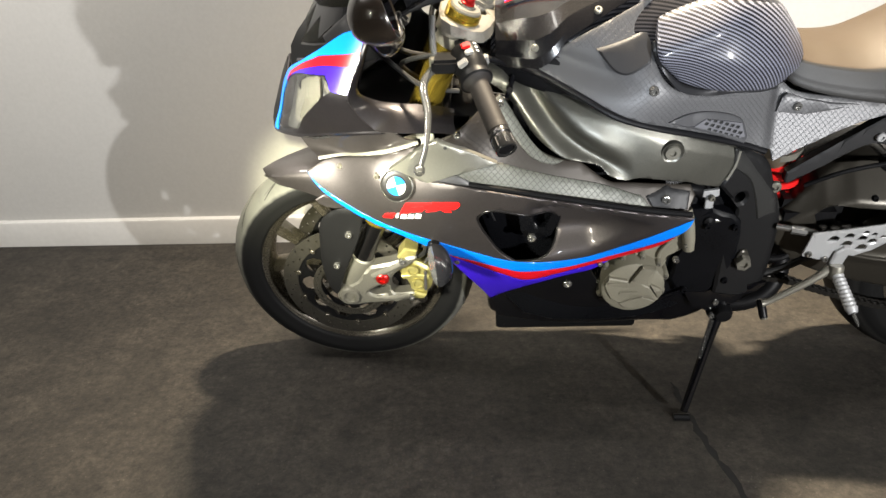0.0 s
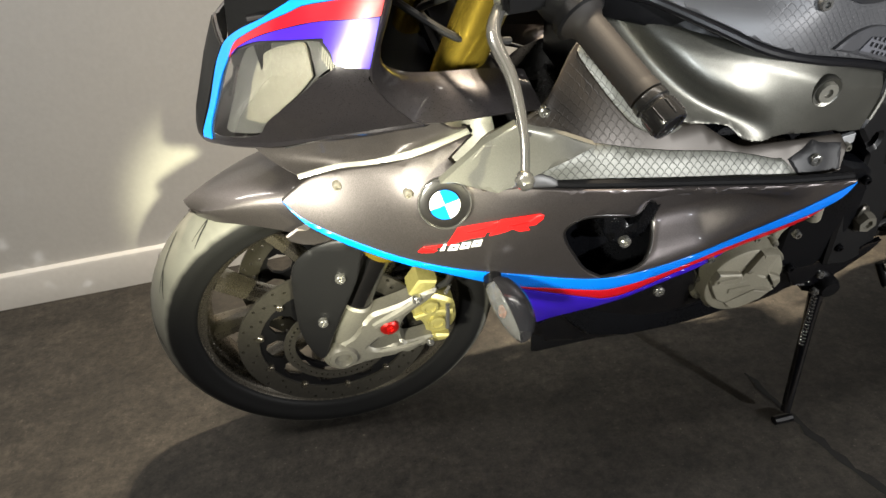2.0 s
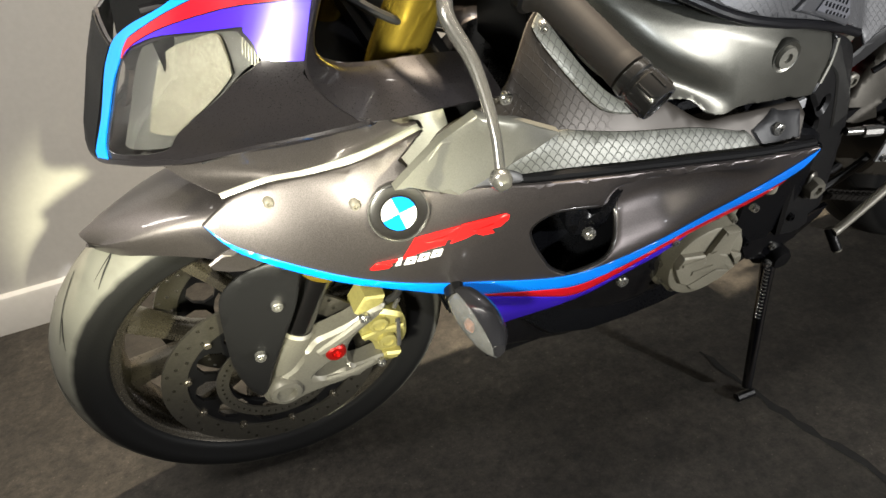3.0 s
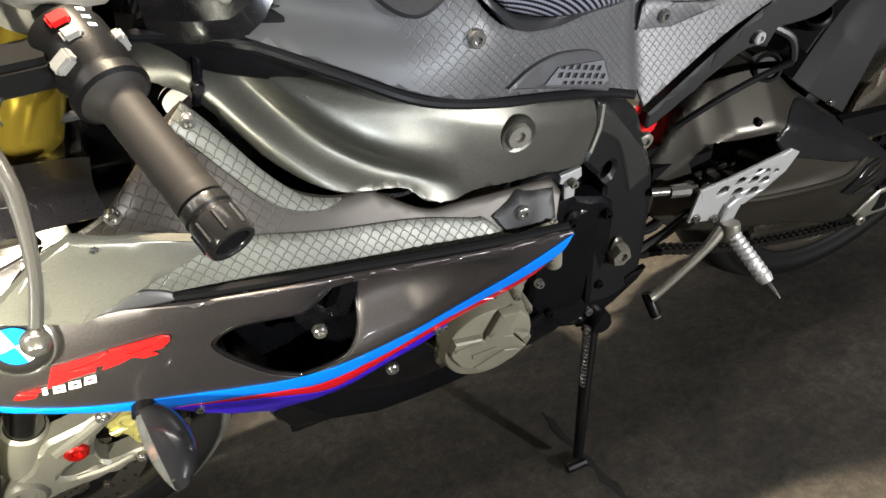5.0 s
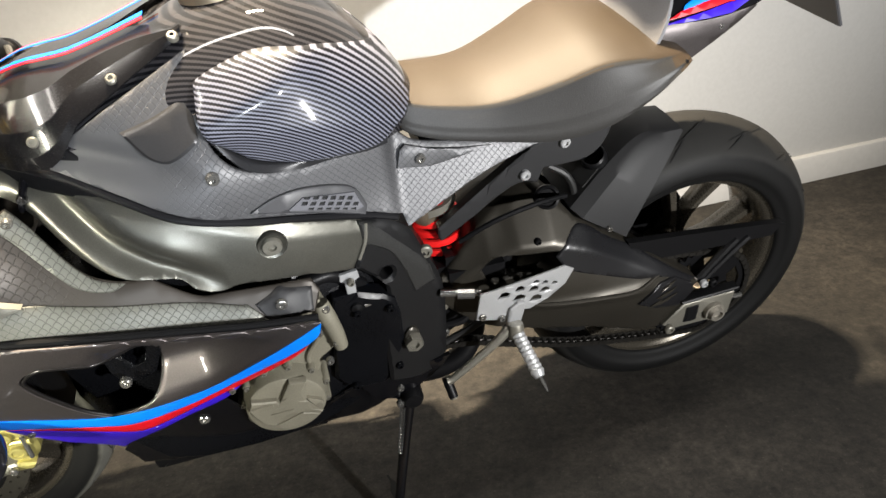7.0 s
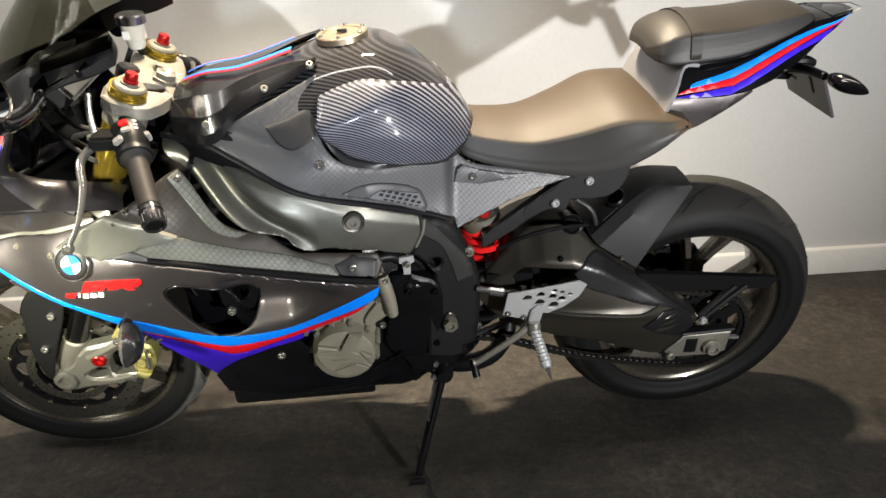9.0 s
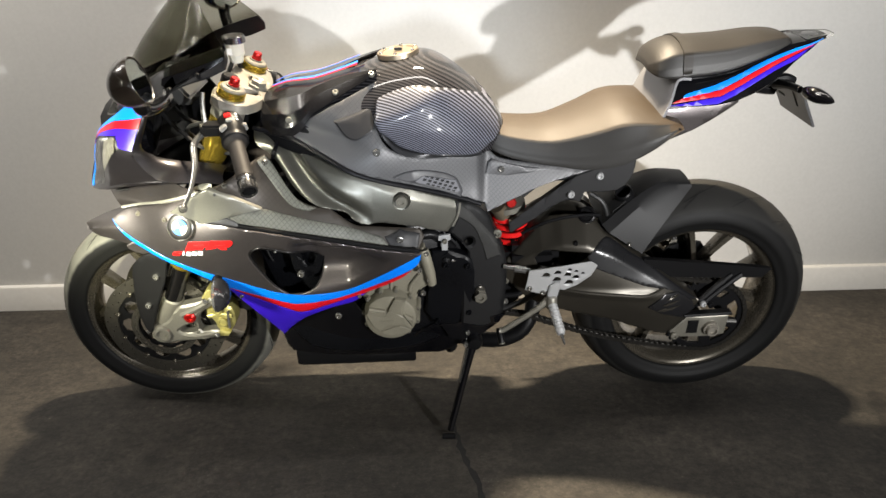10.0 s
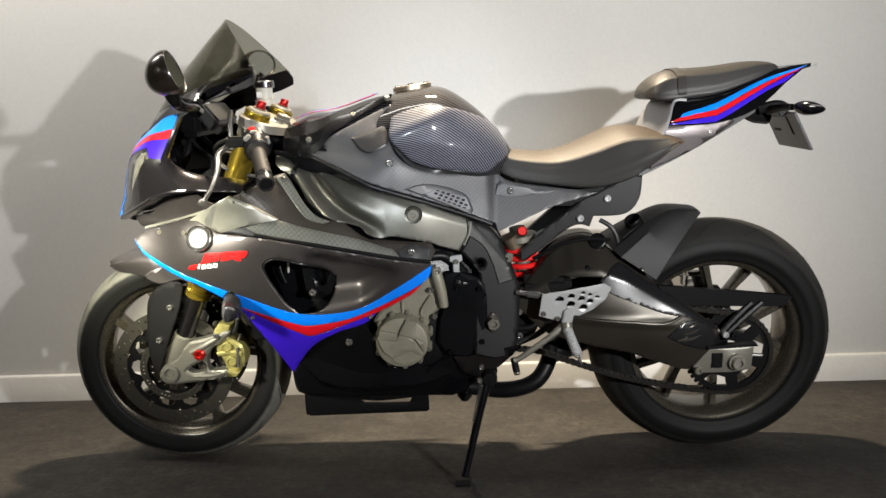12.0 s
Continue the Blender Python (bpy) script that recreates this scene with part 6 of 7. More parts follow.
seat = part("rider_seat", loft_bm(seat_rows([(.160, .075, .845, .795), (.175, .088, .842, .782), (.22, .100, .834, .768), (.30, .118, .832, .757), (.38, .140, .858, .752), (.45, .158, .885, .768), (.51, .168, .886, .806), (.555, .165, .872, .842), (.58, .150, .862, .852)]), 5, 4), M["seat"], bike, "vinyl rider seat, warm lamp tint painted on top, grey sides", 40)
seam = [(x, -w * .99, z) for x, w, z in ((.178, .088, .788), (.25, .106, .768), (.33, .126, .76), (.40, .145, .762), (.46, .160, .782), (.52, .168, .822), (.57, .158, .855))]
part("seat_seam", tube_bm(seam, .003, 6), M["black"], seat)
rows = []
for k in range(7):
    t2 = k / 6
    yl, yh = -.120 + .250 * t2, -.096 + .190 * t2
    bow = .012 * (1 - (2 * t2 - 1) ** 2)
    rows.append([(.535 - bow, yl, .856), (.552 - bow, yl * .9 + yh * .1, .902), (.570 - bow, yh, .946), (.60 - bow, yh, .949)])
part("seat_hump", loft_bm(rows, 3, 3, False, False, .006), M["hump"], bike, "grey plastic hump between the seats")
pill = part("pillion_seat", loft_bm(seat_rows([(.515, .050, .970, .955), (.53, .082, .992, .948), (.560, .092, 1.012, .945), (.60, .092, 1.018, .948), (.68, .088, 1.022, .958), (.76, .078, 1.030, .985), (.81, .062, 1.028, 1.005), (.83, .045, 1.018, 1.010)]), 4, 4), M["pillion"], bike, "dark padded pillion seat with a strap", 60)
# grey vinyl on both seats' sides; the brown top has lamp warmth painted in
for ob in (seat, pill):
    ob.data.materials.append(M["seat_side"])
    for f in ob.data.polygons:
        if abs(f.normal.y) > .62 or f.normal.z < -.2:
            f.material_index = 1
strap = seat_rows([(.580, .0965, 1.0195, .944), (.600, .0965, 1.0215, .946)])
part("seat_strap", loft_bm([[p for p in r[:-1]] for r in strap], 3, 4, False, False, .003), M["pillion"], pill)
rows = []
for x, w, top, low in ((.572, .085, .940, .820), (.62, .090, .950, .850), (.70, .086, .962, .902), (.80, .064, 1.002, .954), (.87, .048, 1.016, .995), (.918, .016, 1.020, 1.012)):
    rows.append([(x, -w * .8, top), (x, -w, top - .35 * (top - low)), (x, -w * .72, low + .2 * (top - low)), (x, -w * .5, low), (x, w * .5, low), (x, w * .72, low + .2 * (top - low)), (x, w, top - .35 * (top - low)), (x, w * .8, top)])
tail = part("tail_fairing", loft_bm(rows, 4, 2), M["black_gloss"], bike, "dark glossy tail fairing with coloured stripes")
plate("tail_side", crisp([(.565, .942), (.62, .951), (.709, .963), (.811, 1.006), (.905, 1.018), (.889, 1.009), (.839, .977), (.765, .92), (.687, .894), (.62, .888), (.545, .89)]), TAIL, M["black_gloss"], tail, "dark tail side panel", both=True, smooth=0, off=.004)
plate("tail_cheek", crisp([(.548, .893), (.62, .896), (.695, .902), (.715, .893), (.63, .836), (.535, .792), (.520, .785), (.53, .85)]), TAIL, M["paint"], tail, "dark metallic tail cheek", both=True, smooth=0, off=-.0015)
for nm, ol, mt in (("blue_stripe", [(.900, 1.017), (.787, .988), (.67, .937), (.597, .917), (.585, .906), (.66, .921), (.676, .926), (.788, .980), (.879, 1.010)], "blue"),
                   ("red_stripe", [(.884, 1.012), (.788, .979), (.676, .925), (.66, .920), (.59, .908), (.560, .896), (.656, .908), (.677, .913), (.788, .970), (.864, 1.003)], "red"),
                   ("violet_stripe", [(.874, 1.005), (.788, .969), (.677, .912), (.656, .907), (.551, .891), (.646, .893), (.682, .902), (.789, .960), (.835, .98), (.864, 1.002)], "purple")):
    plate(nm, crisp(ol), TAIL, M[mt], tail, "", both=True, smooth=0, off=.0085, thick=.0015, bevel=.0005)
part("tail_lamp", loft_bm([[(.86, -.05, 1.0), (.86, -.05, 1.016), (.86, .05, 1.016), (.86, .05, 1.0)], [(.935, -.018, 1.016), (.935, -.018, 1.022), (.935, .018, 1.022), (.935, .018, 1.016)]], 2, 1), M["lens"], tail, "clear tail lamp")
under = part("under_tail", loft_bm([[(.50, -.075, .765), (.50, -.075, .80), (.50, .075, .80), (.50, .075, .765)], [(.62, -.07, .822), (.62, -.07, .86), (.62, .07, .86), (.62, .07, .822)], [(.78, -.05, .91), (.78, -.05, .94), (.78, .05, .94), (.78, .05, .91)]], 3, 1), M["dark_satin"], tail)
bolt(tail, .655, -.10, .872, .005)
# plate hanger and rear signals
hang = part("plate_hanger", tube_bm([(.775, 0, .915), (.80, 0, .90), (.835, 0, .895)], .018, 8), M["black"], bike, "black number plate hanger")
tilt = Matrix.Translation((.896, .025, .861)) @ Euler((0, radians(-28), 0)).to_matrix().to_4x4()
part("number_plate", box_bm((-.003, -.085, -.052), (.003, .085, .052), .0015, tilt), M["dark_satin"], hang, "dark grey back of the number plate")
for y0, y1, z0, z1 in ((-.035, -.029, -.010, .040), (.030, .062, -.004, .002)):
    part("plate_slot", box_bm((-.0042, y0, z0), (-.0028, y1, z1), 0, tilt), M["groove"], hang)
part("plate_lamp", box_bm((-.022, -.045, .046), (.004, .020, .066), .004, tilt), M["black"], hang, "small black plate lamp")
part("hanger_arm", tube_bm([(.800, -.02, .915), (.84, -.03, .925), (.862, -.03, .918)], [.014, .012, .010], 10), M["black"], hang)
for s in (-1, 1):
    rows = []
    for t2, r1 in ((0, .004), (.15, .014), (.4, .0185), (.65, .016), (.88, .009), (1, .002)):
        r1 *= .88
        c = Vector((.842 + .030 * t2, s * (.112 + .080 * t2), .922 - .004 * t2))
        rows.append([c + Vector((r1 * .9 * math.cos(2 * math.pi * k / 14), 0, r1 * math.sin(2 * math.pi * k / 14))) for k in range(14)])
    sg = part("rear_signal", loft_bm(rows, 4, 1), M["black_gloss"], bike, "black teardrop rear turn signal")
    part("signal_stem", tube_bm([(.822, s * .03, .912), (.830, s * .07, .920), (.838, s * .112, .922)], [.012, .009, .008], 10), M["black"], sg)

# subframe
sub = [(.212, .590), (.354, .709), (.396, .730), (.470, .768), (.506, .770), (.500, .714), (.466, .678), (.390, .675), (.381, .649), (.335, .649), (.229, .569), (.212, .572)]
subframe = plate("subframe", crisp(sub), Skin([(.25, .64, -.080), (.42, .72, -.088), (.36, .67, -.086), (.5, .74, -.086)]), M["tab"], bike, "dark grey subframe rail", both=True, smooth=0, thick=.02, bevel=.003)
bolt(subframe, .422, -.090, .718, .009, "plate_alloy")
bolt(subframe, .357, -.089, .671, .009, "plate_alloy")
part("hose", tube_bm([(.41, -.06, .66), (.44, -.07, .64), (.455, -.07, .60), (.45, -.06, .57)], .006, 8), M["cable"], subframe)
part("hose", tube_bm([(.24, -.10, .575), (.30, -.11, .61), (.37, -.105, .622), (.43, -.09, .615)], .0045, 8), M["matt_black"], subframe)
part("tail_tray", box_bm((.20, -.08, .70), (.50, .08, .752), .01), M["black"], subframe)

# shock absorber
sa, sb = Vector((.208, -.015, .64)), Vector((.242, -.015, .42))
shock = part("shock_absorber", tube_bm([sa, sb], .020, 16, 0), M["alloy"], bike, "rear shock absorber with a red spring")
pts = []
for k in range(8 * 14 + 1):
    a = 2 * math.pi * k / 14
    t2 = .18 + .75 * k / (8 * 14)
    c = sa.lerp(sb, t2)
    pts.append(c + Vector((.040 * math.cos(a), .040 * math.sin(a), .006 * math.cos(a))))
part("spring", tube_bm(pts, .0072, 8, 0), M["red_paint"], shock, "bright red coil spring")
part("spring_seat", lathe_bm([(.020, -.012), (.046, -.010), (.046, .004), (.036, .010), (.020, .014)], sa.lerp(sb, .14), sb - sa, 24), M["alloy"], shock)
part("adjuster", lathe_bm([(.0001, .010), (.010, .010), (.013, .006), (.013, -.01)], (.218, -.05, .636), (0, -1, .2), 14), M["red_ano"], shock, "red adjuster knob")
part("gas_bottle", tube_bm([(.185, -.045, .622), (.205, -.035, .585)], .020, 16, 0), M["cap"], shock)
bolt(shock, .178, -.118, .585, .012, "alloy")

# swingarm
SW = Skin([(.20, .50, -.10), (.29, .50, -.112), (.40, .58, -.118), (.40, .45, -.142), (.40, .37, -.135), (.55, .49, -.125), (.60, .40, -.150), (.62, .30, -.140), (.69, .38, -.135), (.50, .40, -.152), (.48, .34, -.138)])
swing = [(.176, .470), (.214, .503), (.250, .543), (.288, .582), (.325, .606), (.37, .616), (.405, .610), (.435, .584), (.455, .565), (.525, .514), (.600, .463), (.690, .392), (.696, .382), (.64, .292), (.604, .290), (.484, .332), (.374, .357), (.27, .388), (.20, .45)]
gap = [(.275, .508), (.30, .530), (.35, .530), (.405, .528), (.424, .512), (.408, .488), (.375, .470), (.32, .470), (.285, .482)]


def swing_skin(x, z):
    """Arm side with a long pressed rib."""
    y = SW(x, z)
    brow = float(np.interp(x, [.22, .29, .34, .40, .465, .55, .62, .69], [.478, .528, .545, .545, .520, .468, .425, .385]))
    y += float(np.interp(x, [.24, .32, .46, .60], [.5, .75, .60, .35])) * max(0, z - brow)
    line = .425 - .06 * (x - .37) if x < .60 else .411 + .9 * (x - .60)
    return y - .006 * math.exp(-((z - line) / .010) ** 2) * min(1, max(0, (x - .30) / .06)) * min(1, max(0, (.60 - x) / .04))


arm = plate("swingarm", crisp(swing), swing_skin, M["swing"], bike, "bronze-grey alloy swingarm", both=True, holes=[crisp(gap)], smooth=0, cell=.006, thick=.055, bevel=.004)
part("swing_bridge", box_bm((.20, -.10, .44), (.34, .10, .53), .02), M["black"], arm)
plate("arm_cover", crisp([(.400, .522), (.437, .556), (.462, .556), (.51, .521), (.565, .486), (.64, .430), (.686, .396), (.672, .394), (.62, .424), (.55, .440), (.48, .468), (.425, .492)]), swing_skin, M["swing_dark"], arm, "black cover on the swingarm's upper edge", smooth=0, off=.003, cell=.006, bevel=.002)
pad_o = [(.561, .382), (.604, .418), (.636, .421), (.677, .392), (.686, .368), (.655, .342), (.603, .359)]
plate("arm_badge", pad_o, swing_skin, M["swing_dark"], arm, "dark relief panel on the swingarm", smooth=0, off=.005, cell=.006, bevel=.001)
for k in range(3):
    z = .372 + .016 * k
    plate("badge_ridge", [(.585 + .012 * k, z), (.61 + .01 * k, z + .010), (.605, z + .004), (.645 - .004 * k, z + .012), (.625, z + .002), (.605, z - .003)], swing_skin, M["swing"], arm, "", smooth=0, off=.0082, thick=.002, bevel=.0006, cell=.03)
bolt(arm, .372, swing_skin(.372, .552) - .0005, .552, .006, "black")
part("arm_rib", tube_bm([(.345, swing_skin(.345, .430) + .001, .430), (.40, swing_skin(.40, .426) + .001, .426), (.48, swing_skin(.48, .421) + .001, .421), (.555, swing_skin(.555, .416) + .001, .416), (.60, swing_skin(.60, .432) + .001, .432)], .0045, 10, 5), M["swing"], arm)
part("axle_block", plate_bm([(.628, .300), (.668, .345), (.775, .350), (.772, .290), (.73, .283), (.64, .283)], -.150, .03, smooth=0, cell=.03, bevel=.003), M["alloy"], arm, "cast alloy chain adjuster block")
part("axle_block", plate_bm([(.628, .300), (.668, .345), (.775, .350), (.772, .290), (.73, .283), (.64, .283)], -.150, .03, smooth=0, cell=.03, bevel=.003, side=1), M["alloy"], arm)
plate("block_slot", [(.672, .335), (.70, .335), (.70, .296), (.672, .296)], -.152, M["black"], arm, "", smooth=0, thick=.004)
part("rear_axle", lathe_bm([(.0001, .164), (.009, .164), (.010, .170), (.014, .170), (.016, .160), (.020, .160), (.020, .150), (.0001, .150)], (.733, 0, .312), (0, -1, 0), 24), M["yoke"], arm, "alloy rear axle nut")
bolt(arm, .640, -.156, .292, .010, "alloy")
plate("adjuster_bar", [(.66, .352), (.78, .358), (.785, .350), (.66, .345)], -.152, M["black"], arm, "", smooth=0, thick=.02)
part("adjuster_bolt", tube_bm([(.76, -.14, .325), (.80, -.14, .322)], .005, 8, 0), M["chrome"], arm)

# hugger over the rear tyre
low = [(.540, -.115, .517), (.587, -.094, .583), (.633, -.068, .636), (.664, -.047, .667)]
fold = [(.454, -.112, .576), (.522, -.084, .625), (.590, -.056, .668), (.661, -.046, .671)]
brow = [(.438, -.094, .590), (.508, -.067, .638), (.582, -.045, .676), (.660, -.041, .6735)]
crown = [(.432, 0, .596), (.503, 0, .646), (.580, 0, .681), (.660, 0, .676)]
lines = [spline([Vector(p) for p in q], 6) for q in (low, fold, brow, crown)]
rows = []
for pts in zip(*lines):
    half = [pts[0], pts[0].lerp(pts[1], .5), pts[1], pts[1].lerp(pts[2], .5), pts[2], pts[2].lerp(pts[3], .5)]
    rows.append(half + [pts[3]] + [Vector((p.x, -p.y, p.z)) for p in reversed(half)])
hug = part("hugger", grid_bm(rows, .004), M["hugger"], bike, "matt dark grey rear tyre hugger", 28)
rows = [[lines[2][k].lerp(lines[3][k], f) + Vector((-.004, 0, .006)) for f in (.02, .25, .5)] for k in range(3, 7)]
part("hugger_opening", grid_bm(rows, .003), M["groove"], hug)
part("hugger_scoop", lathe_bm([(.0001, -.004), (.0165, -.004), (.0170, .016), (.0195, .018), (.0220, .015), (.0225, -.022)], (.500, -.046, .645), (-.45, -.35, .80), 24), M["black"], hug, "black open scoop on the hugger")
part("horn", lathe_bm([(.0001, .010), (.014, .010), (.017, .014), (.021, .012), (.022, .0), (.018, -.02)], (.405, -.070, .605), (-.3, -.8, .5), 20), M["black"], bike, "small black horn")
bolt(hug, .505, -.1155, .545, .005)
# chain guard
cg = [(.545, .503), (.569, .500), (.714, .485), (.862, .467), (.868, .460), (.853, .440), (.732, .444), (.606, .450), (.57, .462)]
guard_ob = plate("chain_guard", crisp(cg), -.118, M["black"], bike, "black plastic chain guard", smooth=0, thick=.014, bevel=0)
for x0, x1 in ((.800, .715), (.775, .700)):
    part("guard_strut", tube_bm([(x0, -.116, .452), ((x0 + x1) / 2, -.120, .415), (x1, -.125, .375)], .008, 8), M["black"], guard_ob)
bolt(guard_ob, .707, -.140, .378, .008, "plate_alloy")
bolt(guard_ob, .728, -.140, .374, .008, "black")

# sprocket and chain
teeth = []
for k in range(45):
    for da, rr in ((-.35, .103), (-.12, .110), (.12, .110), (.35, .103)):
        a = 2 * math.pi * (k + da) / 45
        teeth.append((.733 + rr * math.cos(a), .312 + rr * math.sin(a)))
win = []
for k in range(6):
    a0 = 2 * math.pi * k / 6 + .2
    win.append([(.733 + r0 * math.cos(a0 + d), .312 + r0 * math.sin(a0 + d)) for r0, d in ((.066, -.30), (.090, -.36), (.092, 0), (.090, .36), (.066, .30))])
sprocket = part("sprocket", plate_bm(teeth, -.098, .007, [circle(.733, .312, .035, 20), *win], smooth=0, cell=.04, bevel=0), M["black"], bike, "black rear chain sprocket")
link = plate_bm([(-.0115, -.0045), (-.007, -.0065), (0, -.0045), (.007, -.0065), (.0115, -.0045), (.0115, .0045), (.007, .0065), (0, .0045), (-.007, .0065), (-.0115, .0045)], -.009, .002, smooth=0, cell=.05, bevel=0)
extra = plate_bm([(-.0115, -.0045), (-.007, -.0065), (0, -.0045), (.007, -.0065), (.0115, -.0045), (.0115, .0045), (.007, .0065), (0, .0045), (-.007, .0065), (-.0115, .0045)], .007, .002, smooth=0, cell=.05, bevel=0)
roll = lathe_bm([(.0001, -.010), (.0045, -.010), (.005, 0), (.0045, .010), (.0001, .010)], (-.0078, 0, 0), (0, 1, 0), 8)
merged = bpy.data.meshes.new("joined")
for b in (extra, roll):
    b.to_mesh(merged)
    link.from_mesh(merged)
    b.free()
path = [Vector((.15, -.094, .345)), Vector((.256, -.094, .330)), Vector((.335, -.094, .300)), Vector((.465, -.094, .255)), Vector((.611, -.094, .222)), Vector((.70, -.094, .208))]
path = spline(path, 12)
for k in range(26):
    a = -1.45 + 2.98 * k / 25
    path.append(Vector((.733 + .107 * math.cos(a), -.094, .312 + .107 * math.sin(a))))
path += spline([Vector((.733, -.094, .420)), Vector((.60, -.094, .440)), Vector((.40, -.094, .470)), Vector((.18, -.094, .480))], 12)
chain = part("drive_chain", tube_bm([p for p in path[::2]], .0035, 5, 0), M["chain"], bike, "dark oiled drive chain")
first = part("link", link, M["chain"], chain)
run, at, made = 0.0, 0.0, 0
for i in range(len(path) - 1):
    seg = (path[i + 1] - path[i]).length
    while at <= run + seg and seg > 1e-6:
        p = path[i].lerp(path[i + 1], (at - run) / seg)
        d = path[i + 1] - path[i]
        o = first if made == 0 else new("link", first.data)
        o.parent = chain
        o.matrix_basis = Matrix.Translation(p) @ Matrix.Rotation(-math.atan2(d.z, d.x), 4, "Y")
        made += 1
        at += .0159
    run += seg

# engine and black mass behind the fairing
rows = []
for x, w, lo, hi in ((-.40, .10, .40, .66), (-.30, .15, .26, .68), (-.10, .15, .24, .66), (.02, .135, .26, .62), (.11, .11, .30, .58)):
    rows.append([(x, -w, lo + .03), (x, -w, hi - .03), (x, -w * .85, hi), (x, w * .85, hi), (x, w, hi - .03), (x, w, lo + .03), (x, w * .8, lo), (x, -w * .8, lo)])
engine = part("engine", loft_bm(rows, 3, 1), M["black_engine"], bike, "black four-cylinder engine")
part("airbox", box_bm((-.32, -.10, .66), (.15, .10, .86), .03), M["black"], bike, "black airbox under the tank")
rad_c = part("radiator", box_bm((-.46, -.15, .40), (-.42, .15, .70), .006), M["black"], bike, "black radiator behind the front wheel")
for k in range(18):
    z = .415 + .0155 * k
    part("fin", box_bm((-.464, -.145, z), (-.459, .145, z + .005), 0), M["black_engine"], rad_c)
part("sprocket_cover", plate_bm([(.020, .560), (.10, .545), (.122, .50), (.112, .365), (.04, .345), (-.002, .385), (.012, .47)], -.155, .03, smooth=2, cell=.02, bevel=.006), M["black_engine"], engine, "black front sprocket cover")
for x, z in ((.052, .525), (.105, .52), (.03, .36), (.108, .385)):
    bolt(engine, x, -.160, z, .007, "black_engine")
# round alternator cover
cc = Vector((-.085, 0, .404))
part("engine_cover", lathe_bm([(.066, -.15), (.0665, -.178), (.064, -.184), (.0635, -.196), (.0615, -.2010), (.0585, -.2025), (.0001, -.2025)], cc, (0, 1, 0), 56), M["cover"], engine, "round cast alloy engine cover")
# raised face, and three blades that run out to the rim
face = [(-.142, .419), (-.099, .409), (-.089, .429), (-.077, .427), (-.052, .408), (-.032, .377), (-.040, .372), (-.064, .386), (-.112, .370), (-.127, .380), (-.138, .403)]
part("cover_face", plate_bm(face, -.2075, .010, smooth=0, cell=.02, bevel=.0012), M["cover"], engine)
part("cover_face", plate_bm([(-.109, .366), (-.064, .381), (-.037, .370), (-.051, .357), (-.082, .349), (-.100, .354)], -.2055, .008, smooth=0, cell=.02, bevel=.0012), M["cover"], engine)
for ol, y in (([(-.090, .429), (-.072, .464), (-.046, .459), (-.054, .415)], -.2130), ([(-.142, .425), (-.135, .439), (-.098, .430), (-.094, .420), (-.100, .411), (-.142, .418)], -.2125), ([(-.053, .419), (-.030, .405), (-.027, .394), (-.033, .382)], -.2115)):
    part("cover_blade", plate_bm(ol, y, .013, smooth=0, cell=.02, bevel=.0028), M["cover"], engine)
part("cover_bar", box_bm((-.137, -.2145, .4215), (-.103, -.2110, .4290), .0012, None), M["cover"], engine)
part("cover_mark", box_bm((-.112, -.2092, .391), (-.076, -.2072, .400), .0008), M["cover"], engine)
for k in range(11):
    a = 2 * math.pi * k / 11 + .2
    p = (cc.x + .068 * math.cos(a), -.172, cc.z + .068 * math.sin(a))
    part("cover_lug", lathe_bm([(.0001, .012), (.0062, .012), (.0072, .008), (.0072, -.03)], p, (0, -1, 0), 12), M["cover"], engine)
    bolt(engine, p[0], p[1] - .012, p[2], .005, "alloy", "bolt", (0, -1, 0), .004)
up_cover = [(-.153, .450), (-.136, .474), (-.111, .490), (-.07, .52), (-.015, .572), (.0, .580), (.006, .560), (.020, .500), (.018, .486), (.004, .474), (-.014, .458), (-.020, .440), (-.030, .420), (-.08, .41), (-.14, .43)]
part("upper_cover", plate_bm(crisp(up_cover), -.172, .04, smooth=0, cell=.015, bevel=.005), M["cover"], engine, "cast alloy upper engine cover")
part("cover_edge", tube_bm([(.018, -.178, .484), (.013, -.178, .52), (.005, -.177, .555), (.000, -.174, .578)], [.011, .013, .014, .012], 14), M["cover"], engine)
for x, z in ((-.011, .528), (.006, .572), (-.004, .462), (.012, .50)):
    bolt(engine, x, -.184, z, .0065)
part("cover_rib", tube_bm([(-.081, -.174, .470), (-.081, -.174, .500)], .004, 8, 0), M["cover"], engine)
part("cover_rib", tube_bm([(-.036, -.175, .462), (-.034, -.176, .480), (-.012, -.176, .512)], .004, 8, 3), M["cover"], engine)
# small fittings above the cover
part("throttle_tab", plate_bm([(.036, .600), (.064, .604), (.066, .59), (.058, .585), (.058, .555), (.044, .552), (.042, .585), (.035, .588)], -.150, .006, smooth=0, cell=.02, bevel=.001), M["plate_alloy"], engine, "small bright tab with a screw")
bolt(engine, .051, -.156, .588, .006, "alloy")
part("ball_joint", lathe_bm([(.0001, -.012), (.009, -.009), (.0125, 0), (.009, .009), (.0001, .012)], (.054, -.150, .535), (0, 1, 0), 16), M["black"], engine)
rod = part("shift_rod", tube_bm([(.066, -.150, .534), (.105, -.146, .530)], .0062, 12, 0), M["chrome"], engine, "polished shift rod")
part("coolant_pipe", tube_bm([(-.02, -.15, .60), (.02, -.14, .60), (.05, -.13, .575), (.07, -.12, .55)], .012, 12), M["black"], engine)
